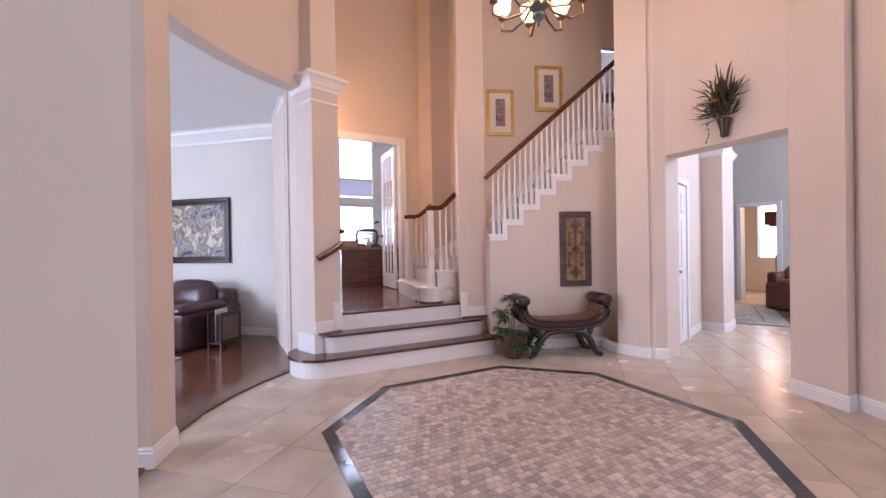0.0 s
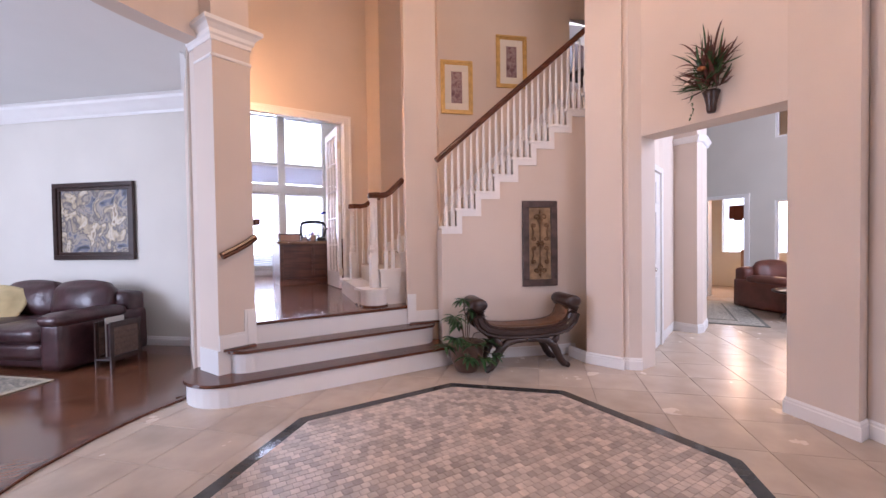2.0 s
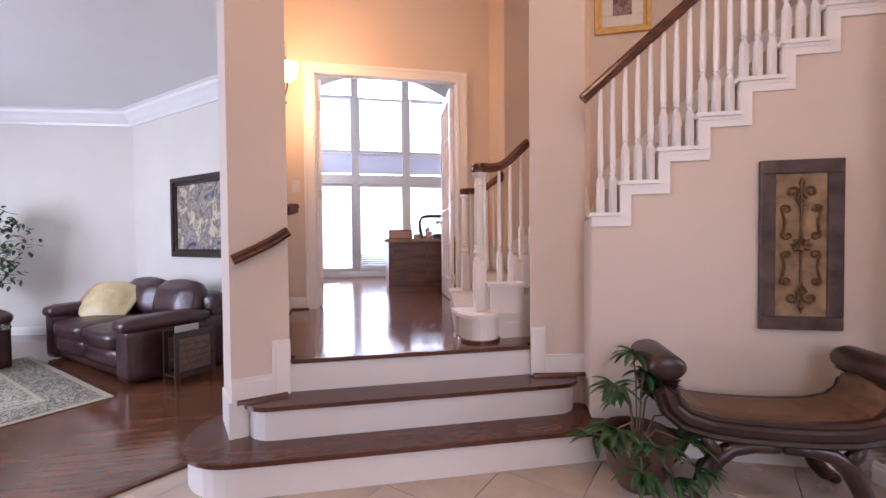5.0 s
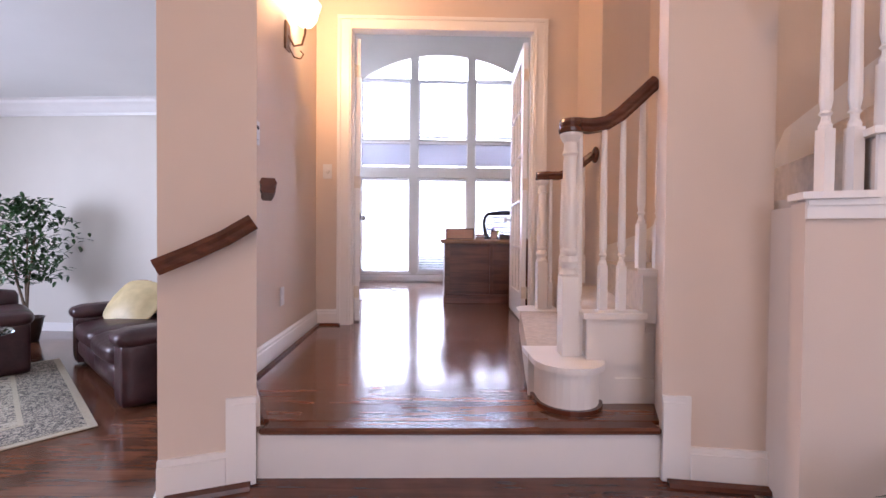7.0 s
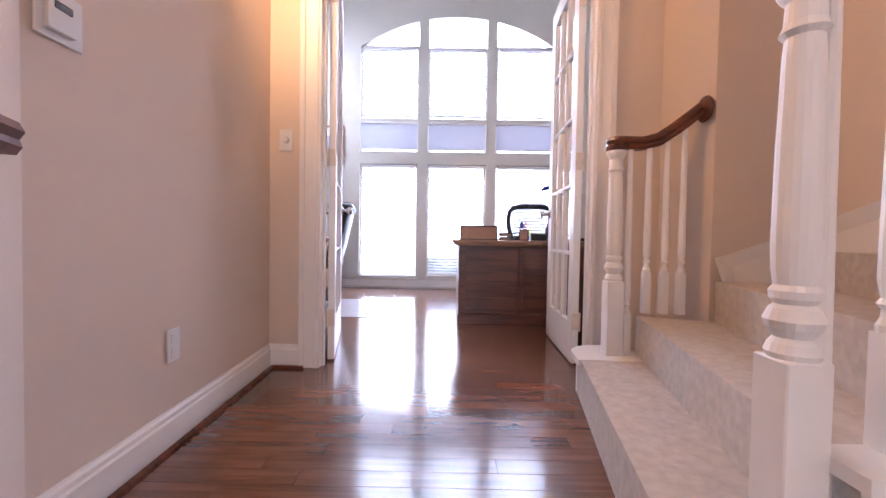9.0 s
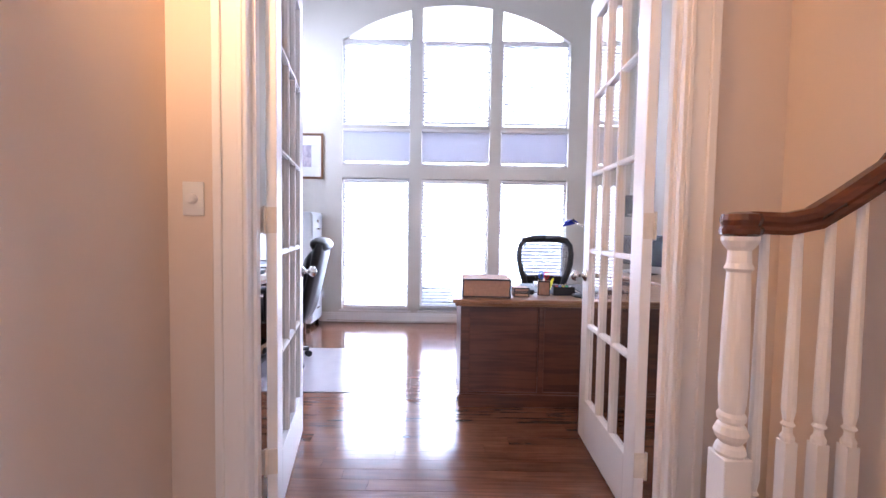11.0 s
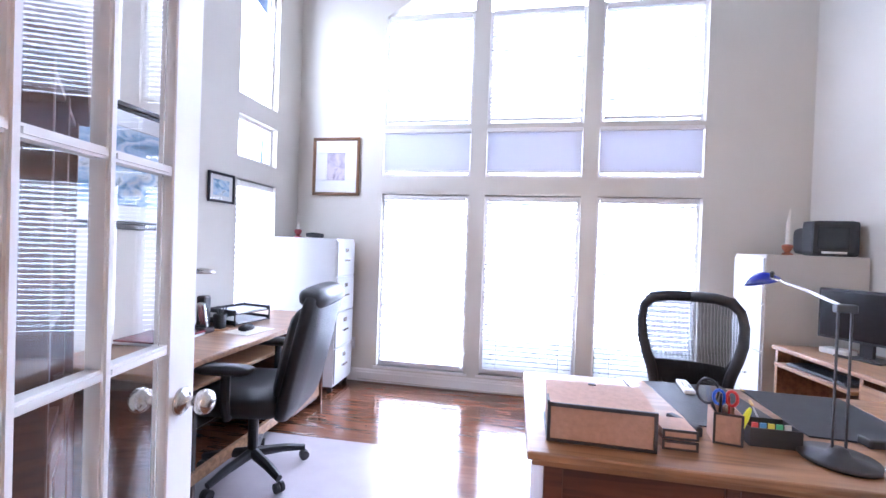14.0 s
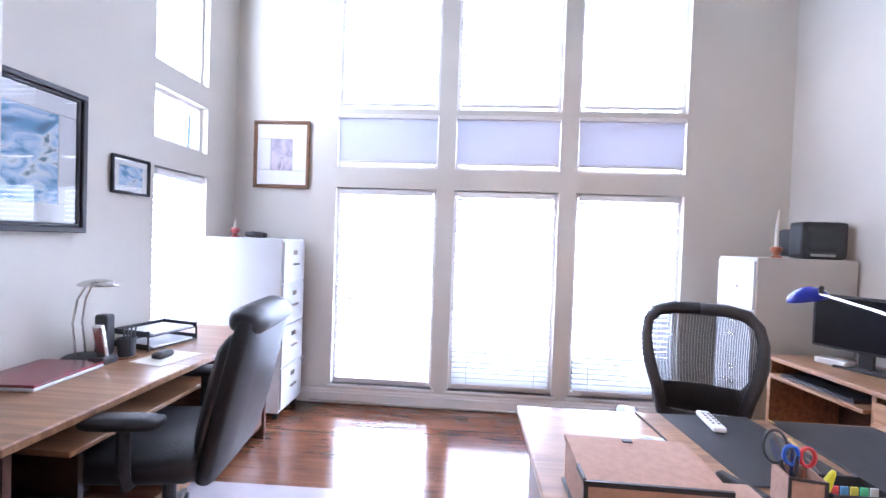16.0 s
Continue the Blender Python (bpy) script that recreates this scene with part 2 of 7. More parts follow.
def lathe(bm, prof, x=0, y=0, z=0, n=16, m=None):
    """Turned shape: rows of radius and height."""
    rings = []
    for r, h in prof:
        rings.append([bm.verts.new((x + r * math.cos(2 * math.pi * i / n), y + r * math.sin(2 * math.pi * i / n), z + h)) for i in range(n)])
    for a, b in zip(rings, rings[1:]):
        for i in range(n):
            bm.faces.new((a[i], a[(i + 1) % n], b[(i + 1) % n], b[i]))
    bm.faces.new(rings[0][::-1])
    bm.faces.new(rings[-1])
    if m is not None:
        bmesh.ops.transform(bm, matrix=m, verts=[v for r in rings for v in r])
    return bm


def sweep(bm, path, prof, closed=False, up=Vector((0, 0, 1))):
    """A profile (across, up) carried along a path of points."""
    pts = [Vector(p) for p in path]
    rings = []
    n = len(pts)
    for i, p in enumerate(pts):
        a = pts[i - 1] if (i > 0 or closed) else None
        b = pts[(i + 1) % n] if (i < n - 1 or closed) else None
        d1 = (p - a).normalized() if a is not None else None
        d2 = (b - p).normalized() if b is not None else None
        d = ((d1 or d2) + (d2 or d1)).normalized()
        side = d.cross(up).normalized()
        k = 1.0
        if d1 is not None and d2 is not None:
            c = max(0.35, d.dot(d2))
            k = 1 / c
        u2 = side.cross(d).normalized()
        rings.append([bm.verts.new(p + side * (s * k) + u2 * h) for s, h in prof])
    m = len(prof)
    pairs = list(zip(rings, rings[1:])) + ([(rings[-1], rings[0])] if closed else [])
    for r, q in pairs:
        for i in range(m):
            bm.faces.new((r[i], r[(i + 1) % m], q[(i + 1) % m], q[i]))
    if not closed:
        bm.faces.new(rings[0][::-1])
        bm.faces.new(rings[-1])
    return bm


def tube(bm, path, r, n=8):
    """A round bar along a path; r may be a list."""
    pts = [Vector(p) for p in path]
    rs = r if isinstance(r, (list, tuple)) else [r] * len(pts)
    rings = []
    side = None
    for i, p in enumerate(pts):
        d = (pts[min(i + 1, len(pts) - 1)] - pts[max(i - 1, 0)]).normalized()
        if side is None:
            side = d.cross(Vector((0, 0, 1)) if abs(d.z) < 0.9 else Vector((1, 0, 0))).normalized()
        else:
            side = (side - d * side.dot(d)).normalized()
        up = side.cross(d)
        rings.append([bm.verts.new(p + (side * math.cos(2 * math.pi * k / n) + up * math.sin(2 * math.pi * k / n)) * rs[i]) for k in range(n)])
    for a, b in zip(rings, rings[1:]):
        for i in range(n):
            bm.faces.new((a[i], a[(i + 1) % n], b[(i + 1) % n], b[i]))
    bm.faces.new(rings[0][::-1])
    bm.faces.new(rings[-1])
    return bm


def soft_box(bm, x0, x1, y0, y1, z0, z1, r=0.05, puff=0.0, seg=3, m=None):
    """A cushion: a box with rounded edges and bulging faces."""
    cx, cy, cz = (x0 + x1) / 2, (y0 + y1) / 2, (z0 + z1) / 2
    hx, hy, hz = (x1 - x0) / 2, (y1 - y0) / 2, (z1 - z0) / 2
    t = bmesh.new()
    bmesh.ops.create_cube(t, size=2)
    bmesh.ops.subdivide_edges(t, edges=t.edges[:], cuts=7, use_grid_fill=True)
    e = 7.0
    for v in t.verts:
        a, b, c = v.co
        out = []
        for p, q1, q2, h in ((a, b, c, hx), (b, a, c, hy), (c, a, b, hz)):
            inner = max(0.0, h - r)
            s = max(-inner, min(inner, p * h))
            out.append(s)
        core = Vector(out)
        d = Vector((a * hx, b * hy, c * hz)) - core
        if d.length > 1e-6:
            d = d.normalized() * r
        w = (1 - a * a) * (1 - b * b) + (1 - b * b) * (1 - c * c) + (1 - a * a) * (1 - c * c)
        co = core + d
        n = Vector((a ** 5, b ** 5, c ** 5))
        if n.length > 0:
            n.normalize()
        v.co = Vector((cx, cy, cz)) + co + n * (puff * w)
    if m is not None:
        bmesh.ops.transform(t, matrix=m, verts=t.verts)
    me = bpy.data.meshes.new("tmp")
    t.to_mesh(me)
    t.free()
    bm.from_mesh(me)
    bpy.data.meshes.remove(me)
    return bm


def arc(cx, cy, r, a0, a1, n):
    return [(cx + r * math.cos(radians(a0 + (a1 - a0) * i / n)), cy + r * math.sin(radians(a0 + (a1 - a0) * i / n))) for i in range(n + 1)]


def structure(name, bm, mat, label="", smooth=False):
    return mesh_object(name, bm, mat, None, label, "structure", smooth)


def base_run(name, path, h=0.13, z=0.0):
    """Skirting along a path, wall on its left-hand side, with a moulded top."""
    prof = [(0.0, 0.0), (0.016, 0.0), (0.016, h - 0.035), (0.011, h - 0.028), (0.011, h - 0.014), (0.005, h - 0.006), (0.004, h), (0.0, h)]
    bm = bmesh.new()
    sweep(bm, [(x, y, z) for x, y in path], prof)
    return structure(name, bm, TRIM)


TOP = 5.7      # high ceiling of the hall and the office
CX, CY = 2.65, 2.73

# ---- floors ----
g = bmesh.new()
box(g, -1.2, 13.5, -2.2, 7.0, -0.25, -0.006)
structure("floor_slab", g, GROUT)
lr_arc = [(0.20, 3.2), (0.27, 3.55), (0.378, 3.91), (0.52, 4.22), (0.744, 4.547), (0.98, 4.81), (1.243, 5.03), (1.33, 5.2)]
structure("living_floor_base", prisms(([(-4.6, 1.6), (0.15, 1.6)] + lr_arc + [(1.45, 5.3), (1.45, 7.2), (-4.6, 9.5)], -0.12, 0.004)), GROUT)
structure("floor_edge_strip", sweep(bmesh.new(), [(x, y, 0.0) for x, y in lr_arc], [(-0.02, 0), (0.02, 0), (0.02, 0.012), (0.012, 0.016), (-0.02, 0.016)]), WOODRAIL)
structure("landing_slab", prisms(([(1.62, 5.02), (3.6, 5.02), (4.2, 6.5), (3.64, 6.91), (1.46, 6.91), (1.47, 5.7)], 0.0, F0 - 0.016),
                                 ([(1.5, 6.95), (4.9, 6.95), (4.9, 10.75), (0.2, 10.75), (0.2, 8.15)], 0.0, F0 - 0.017)), GROUT)

# ---- shell of the rotunda ----
col_l = [(1.515, 4.875), (1.81, 4.975), (1.533, 5.495), (1.36, 5.50), (1.39, 5.15)]
structure("column_1", prisms((col_l, 0.0, 3.17)), WALL)
structure("column_2", prisms(([(3.335, 4.985), (3.705, 4.93), (3.79, 5.10), (3.46, 5.28)], 0.0, TOP)), WALL)
structure("column_3", prisms(([(4.84, 3.82), (4.948, 3.478), (4.985, 3.492), (5.002, 3.442), (5.09, 3.362), (5.34, 3.375), (5.34, 4.02), (5.12, 3.99)], 0.0, TOP)), WALL)
structure("column_4", prisms(([(5.045, 2.20), (4.898, 1.782), (5.022, 1.775), (5.2, 1.70), (5.34, 2.20)], 0.0, TOP)), WALL)
structure("column_5", prisms(([(0.20, 3.46), (0.30, 3.425), (0.395, 3.69), (0.20, 3.76), (0.05, 3.55)], 0.0, TOP)), WALL)
structure("wall_southwest_jamb", prisms(([(0.585, 1.36), (0.40, 1.62), (0.18, 1.85), (-0.10, 1.75), (0.2, 1.2)], 0.0, TOP)), WALL_GREY)
structure("wall_east_header", prisms(([(5.09, 3.362), (5.045, 2.20), (5.34, 2.20), (5.34, 3.375)], 2.29, TOP)), WALL)
structure("wall_southeast", prisms(([(5.02, 1.77), (4.10, 0.0), (4.3, -0.1), (5.24, 1.70)], 0.0, TOP)), WALL)
structure("wall_southeast_return", prisms(([(4.10, 0.0), (3.9, -2.0), (4.1, -2.0), (4.3, -0.1)], 0.0, TOP)), WALL)
structure("wall_south", boxes((-1.0, 1.95, -2.15, -2.0, 0, TOP), (3.85, 4.2, -2.15, -2.0, 0, TOP), (1.95, 3.85, -2.15, -2.0, 4.5, TOP)), WALL)
structure("wall_west_entry", prisms(([(-0.6, 1.5), (-0.6, -2.0), (-0.75, -2.0), (-0.75, 1.5)], 0, TOP), ([(-0.75, 1.5), (0.12, 1.5), (0.12, 1.62), (-0.75, 1.62)], 0, TOP)), WALL)
ring = arc(CX, CY, 2.62, 168, 108, 24)
ring_out = arc(CX, CY, 2.80, 108, 168, 24)
structure("wall_northwest_upper", prisms(([p for p in ring] + [p for p in ring_out], 3.05, TOP)), WALL)
structure("wall_north_column_upper", prisms(([(1.515, 4.885), (1.80, 4.98), (1.62, 5.4), (1.36, 5.2)], 3.17, TOP)), WALL)
structure("ceiling_rotunda", boxes((-0.8, 5.4, -2.1, 7.05, TOP, TOP + 0.15), (4.0, 7.5, 3.8, 8.4, TOP, TOP + 0.15)), CEIL)

# ---- stair recess ----
structure("wall_landing_left", prisms(([(1.533, 5.495), (1.47, 6.905), (1.30, 6.905), (1.34, 5.50)], 0.0, TOP), ([(1.34, 5.2), (1.60, 5.38), (1.533, 5.49), (1.34, 5.49)], 3.17, TOP)), WALL)
DX0, DX1, DTOP = 1.765, 3.28, F0 + 2.46
structure("wall_office_front", boxes((1.46, DX0 - 0.02, 6.905, 6.970, 0, TOP), (DX1 + 0.02, 4.95, 6.905, 6.970, 0, TOP), (DX0 - 0.02, DX1 + 0.02, 6.905, 6.970, DTOP + 0.02, TOP)), WALL)
U = Vector((0.932, -0.361, 0)).normalized()
V = Vector((0.361, 0.932, 0)).normalized()
P0 = Vector((3.84, 4.625, 0))
def along(s, o=0.0):
    p = P0 + U * s + V * o
    return (p.x, p.y)
structure("wall_stair_back", prisms(([(3.66, 6.91), (3.70, 6.50), (4.05, 6.49), (4.12, 6.62), (3.80, 6.91)], 0, TOP),
                                    ([(4.05, 6.49), along(-0.1, 0.85), along(0.0, 0.97), (4.17, 6.60)], 0, TOP),
                                    ([along(-0.1, 0.85), along(1.71, 0.85), along(1.71, 0.97), along(0.0, 0.97)], 0, TOP)), WALL)


def north_wall():
    """The panel wall under the stair with a stepped top."""
    bm = bmesh.new()
    run = 0.2145
    for n in range(5, 14):
        s0 = -0.07 + (n - 6) * run if n > 5 else -0.235
        run = 0.2145 if n > 5 else 0.165
        prism(bm, [along(s0, 0), along(s0 + run + (0.3 if n == 13 else 0), 0), along(s0 + run + (0.3 if n == 13 else 0), 0.10), along(s0, 0.10)], 0.0, 1.427 + 0.1875 * (n - 5))
    prism(bm, [(3.635, 4.712), (3.72, 4.68), (3.80, 5.0), (3.70, 4.945)], 0.0, 1.42)
    return structure("wall_under_stair", bm, WALL)


north_wall()

# ---- front steps ----
def step_poly(pts, z0, z1):
    return prisms((pts, z0, z1))


t1 = [(1.36, 5.25), (1.27, 5.12), (1.25, 4.98)] + arc(1.61, 4.95, 0.36, 185, 268, 8) + [(3.87, 4.55), (3.87, 4.62), (3.70, 4.90), (3.4, 5.2), (1.6, 5.2)]
t2 = [(1.56, 4.99)] + arc(1.73, 4.95, 0.17, 185, 268, 6) + [(3.46, 4.77)] + arc(3.46, 4.94, 0.17, 275, 350, 6) + [(3.5, 5.1), (1.75, 5.1)]


def inset(pts, d):
    c = Vector((2.6, 5.3))
    out = []
    for x, y in pts:
        v = Vector((x, y)) - c
        out.append((x - d * (1 if v.x > 0.6 else -1 if v.x < -0.6 else 0) * -1 * -1, y + d))
    return out


structure("step_riser_lower", prisms((inset(t1, 0.022), 0.0, 0.17)), TRIM, "white painted curved riser of the lowest step")
structure("step_riser_middle", prisms((inset(t2, 0.022), 0.17, 0.368)), TRIM)
structure("step_riser_upper", boxes((1.80, 3.36, 5.00, 5.03, 0.36, 0.565)), TRIM)
structure("step_tread_lower", prisms((t1, 0.17, 0.197)), WOODRAIL, "dark red-brown wooden tread with a rounded end")
structure("step_tread_middle", prisms((t2, 0.368, 0.393)), WOODRAIL)
structure("landing_nosing", boxes((1.815, 3.335, 4.975, 5.05, 0.565, 0.592), bevel=0.008), WOODRAIL)

# ---- living room shell ----
structure("wall_living_diagonal", prisms(([(1.45, 6.93), (0.16, 8.057), (0.16, 8.24), (1.46, 7.105)], 0, TOP), ([(0.16, 8.057), (-1.0, 9.07), (-0.9, 9.18), (0.16, 8.24)], 0, 3.17)), WALL_GREY)
structure("wall_living_north", prisms(([(-1.0, 9.07), (-4.5, 9.35), (-4.5, 9.5), (-0.9, 9.18)], 0, 3.175)), WALL_GREY)
structure("wall_living_east", prisms(([(1.45, 6.93), (1.45, 5.66), (1.33, 5.66), (1.33, 6.98)], 0, 3.17)), WALL_GREY)
structure("wall_living_west", boxes((-4.6, -4.45, 1.5, 3.8, 0, 3.17), (-4.6, -4.45, 6.6, 9.5, 0, 3.17), (-4.6, -4.45, 3.8, 6.6, 0, 0.6), (-4.6, -4.45, 3.8, 6.6, 2.8, 3.17)), WALL_GREY)
structure("wall_living_south", boxes((-4.6, 0.12, 1.45, 1.6, 0, 3.17)), WALL_GREY)
structure("ceiling_living", prisms((([(-4.6, 1.5), (0.0, 1.5), (-0.05, 3.2)] + arc(CX, CY, 2.66, 168, 108, 24) + [(1.5, 5.7), (1.5, 7.10), (-0.93, 9.22), (-4.6, 9.52)]), 3.17, 3.3)), CEIL)

# ---- office shell ----
OX0, OX1, OY1 = 0.30, 4.80, 10.60
WCOL = [(1.178, 2.028), (2.170, 3.022), (3.158, 4.004)]
WROW = [(0.745, 2.405), (2.575, 3.010), (3.055, 4.11)]


def office_window_wall():
    bm = bmesh.new()
    y0, y1 = OY1, OY1 + 0.14
    xs = [OX0 - 0.15, 1.178, 2.028, 2.170, 3.022, 3.158, 4.004, OX1 + 0.15]
    for i in range(0, 8, 2):
        box(bm, xs[i], xs[i + 1], y0, y1, F0 - 0.02, 4.11)
    for a, b in WCOL:
        box(bm, a, b, y0, y1, F0 - 0.02, 0.745)
        box(bm, a, b, y0, y1, 2.405, 2.575)
        box(bm, a, b, y0, y1, 3.010, 3.055)
    r, cz = 2.53, 4.53 - 2.53
    def top(x):
        return cz + math.sqrt(r * r - (x - 2.591) ** 2)
    n = 24
    box(bm, OX0 - 0.15, 1.178, y0, y1, 4.11, TOP)
    box(bm, 4.004, OX1 + 0.15, y0, y1, 4.11, TOP)
    for i in range(n):
        a, b = 1.178 + (4.004 - 1.178) * i / n, 1.178 + (4.004 - 1.178) * (i + 1) / n
        za, zb = top(a), top(b)
        v = [bm.verts.new(c) for c in ((a, y0, za), (b, y0, zb), (b, y0, TOP), (a, y0, TOP), (a, y1, za), (b, y1, zb), (b, y1, TOP), (a, y1, TOP))]
        for f in ((0, 1, 2, 3), (7, 6, 5, 4), (0, 4, 5, 1), (3, 2, 6, 7)):
            bm.faces.new([v[k] for k in f])
    for a, b in ((2.028, 2.170), (3.022, 3.158)):
        box(bm, a, b, y0, y1, 4.11, top((a + b) / 2) + 0.01)
    for a, b in (WCOL[0], WCOL[2]):
        box(bm, a, b, y0 + 0.05, y1, 4.10, 4.135)
    return structure("wall_north", bm, WALL_GREY)


office_window_wall()
SY0, SY1 = 9.70, 10.22
structure("wall_office_left", boxes((OX0 - 0.14, OX0, 8.10, SY0, F0 - 0.02, TOP), (OX0 - 0.14, OX0, SY1, OY1, F0 - 0.02, TOP),
                                    *[(OX0 - 0.14, OX0, SY0, SY1, a, b) for a, b in ((F0 - 0.02, 0.745), (2.405, 2.575), (2.92, 3.08), (4.11, TOP))]), WALL_GREY)
structure("wall_office_right", boxes((OX1, OX1 + 0.14, 7.05, OY1, F0 - 0.02, TOP)), WALL_GREY)
structure("ceiling_office", boxes((OX0 - 0.15, OX1 + 0.15, 7.05, OY1 + 0.15, TOP - 0.004, TOP + 0.15)), CEIL)

# ---- east passage and great room ----
structure("wall_passage_left", prisms(([(5.34, 3.40), (5.60, 3.62), (5.50, 3.75), (5.34, 3.6)], 0, TOP), ([(6.22, 3.86), (6.36, 3.885), (7.13, 4.17), (7.10, 4.40), (6.18, 4.02)], 0, TOP),
                                      ([(5.56, 3.615), (6.24, 3.86), (6.20, 4.00), (5.50, 3.75)], 2.15, TOP)), WALL)
structure("column_6", prisms(([(7.11, 4.30), (7.13, 3.86), (7.25, 3.85), (7.72, 4.02), (7.75, 4.3), (7.3, 4.6)], 0, 4.2)), WALL)
structure("wall_great_far", boxes((11.0, 11.15, 5.55, 8.2, 0, TOP), (11.0, 11.15, 4.35, 4.85, 0, TOP), (11.0, 11.15, 4.85, 5.55, 2.1, TOP),
                                  (11.0, 11.15, 3.75, 4.35, 0, 0.1), (11.0, 11.15, 3.75, 4.35, 2.0, 3.2), (11.0, 11.15, 3.75, 4.35, 3.75, TOP), (11.0, 11.15, 0.5, 3.75, 0, TOP)), WALL_GREY)
structure("wall_great_side", boxes((5.3, 13.4, 0.35, 0.5, 0, TOP), (6.9, 13.4, 8.2, 8.35, 0, TOP), (13.3, 13.45, 0.5, 4.9, 0, TOP), (13.3, 13.45, 6.3, 8.2, 0, TOP), (13.3, 13.45, 4.9, 6.3, 0, 0.9), (13.3, 13.45, 4.9, 6.3, 2.3, TOP)), WALL_GREY)
structure("wall_passage_back", boxes((5.3, 5.42, 0.4, 1.75, 0, TOP), (6.9, 7.05, 4.7, 8.2, 0, TOP)), WALL)
structure("ceiling_great", boxes((5.35, 13.4, 0.4, 8.3, TOP, TOP + 0.15)), CEIL)
structure("ground", boxes((-60, 60, -60, 200, -0.6, -0.3)), surface("lawn", (0.08, 0.12, 0.035), 0.95, vary=0.35, scale=3, bump=0.1, fine=60))

# ---- trim ----
base_run("baseboard", [(5.02, 1.765), (4.12, 0.02)], 0.12)
base_run("baseboard", [(4.90, 4.10), (4.838, 3.822), (4.946, 3.476), (4.983, 3.490), (5.0, 3.440), (5.09, 3.360)], 0.12)
base_run("baseboard", [along(-0.05), along(1.30)], 0.11)
base_run("baseboard", [(5.34, 2.203), (5.044, 2.203), (4.896, 1.780), (5.02, 1.772)], 0.12)
base_run("baseboard", [(0.20, 3.46), (0.30, 3.42), (0.395, 3.70)], 0.13)
base_run("baseboard", [(-1.0, 9.06), (1.44, 6.93)], 0.13)
base_run("baseboard", [(-4.45, 9.34), (-1.0, 9.06)], 0.13)
base_run("baseboard", [(1.534, 5.50), (1.472, 6.90), (DX0 - 0.117, 6.90)], 0.13, F0)
base_run("baseboard", [(DX1 + 0.117, 6.90), (3.655, 6.90), (3.70, 6.50)], 0.13, F0)
base_run("baseboard", [(1.60, 7.0), (OX0, 8.125), (OX0, 10.60)], 0.12, F0)
base_run("baseboard", [(OX0, 10.60), (OX1, 10.60)], 0.12, F0)
base_run("baseboard", [(OX1, 10.60), (OX1, 7.06)], 0.12, F0)
base_run("baseboard", [(7.11, 4.25), (7.13, 3.86), (7.25, 3.85), (7.72, 4.02), (7.75, 4.3)], 0.12)
base_run("baseboard", [(11.0, 4.85), (11.0, 0.5)], 0.12)
base_run("baseboard", [(7.12, 4.165), (6.37, 3.882), (6.28, 3.865)], 0.12)

CAPPROF = [(0.0, 0.0), (0.012, 0.0), (0.016, 0.03), (0.030, 0.045), (0.035, 0.075), (0.062, 0.11), (0.085, 0.125), (0.085, 0.16), (0.0, 0.16)]
structure("column_capital", sweep(bmesh.new(), [(1.36, 5.25, 3.0), (1.515, 4.875, 3.0), (1.81, 4.975, 3.0), (1.66, 5.33, 3.0)], CAPPROF), TRIM, "white moulded capital on the beige column")
structure("column_band", sweep(bmesh.new(), [(1.40, 5.15, 2.86), (1.515, 4.875, 2.86), (1.81, 4.975, 2.86), (1.66, 5.33, 2.86)], [(0, 0), (0.012, 0.003), (0.014, 0.016), (0.006, 0.03), (0, 0.03)]), TRIM)
structure("column_capital_west", sweep(bmesh.new(), [(0.19, 3.46, 3.0), (0.30, 3.425, 3.0), (0.395, 3.69, 3.0), (0.2, 3.78, 3.0)], CAPPROF), TRIM)
CROWN = [(0.0, 0.0), (0.012, 0.0), (0.022, 0.03), (0.05, 0.06), (0.085, 0.11), (0.12, 0.145), (0.125, 0.18), (0.16, 0.195), (0.16, 0.2), (0.0, 0.2)]
structure("crown_moulding", sweep(bmesh.new(), [(-4.44, 9.34, 2.968), (-1.0, 9.06, 2.968), (1.44, 6.93, 2.968), (1.44, 5.7, 2.968)], CROWN), TRIM, "white crown moulding of the living room")

# stepped skirting at the foot of the columns
def stepped(name, base, u, w, flip):
    """Skirting that climbs with the steps on a column's face."""
    m = Matrix.Translation(base) @ Matrix(((u[0], 0, 0, 0), (u[1], 0, 1, 0), (0, 1, 0, 0), (0, 0, 0, 1)))
    bm = bmesh.new()
    n = Vector((u[1], -u[0], 0))
    def q(s0, s1, z0, z1, d):
        vs = []
        for s in (s0, s1):
            for z in (z0, z1):
                for o in (0.0, d):
                    p = Vector(base) + Vector((u[0], u[1], 0)) * s + n * o
                    vs.append(bm.verts.new((p.x, p.y, z)))
        for f in ((0, 1, 3, 2), (4, 6, 7, 5), (0, 4, 5, 1), (2, 3, 7, 6), (0, 2, 6, 4), (1, 5, 7, 3)):
            bm.faces.new([vs[i] for i in f])
    a, b = (0.0, w - 0.10) if not flip else (0.10, w)
    c, d = (w - 0.10, w) if not flip else (0.0, 0.10)
    for k, t in ((0.0, 0.014), (0.022, 0.020), (0.048, 0.014)):
        q(a, b, 0.398, 0.53 - k, t)
        q(c + (0 if flip else k), d - (k if flip else 0), 0.398, 0.72 - k, t)
    return structure(name, bm, TRIM)


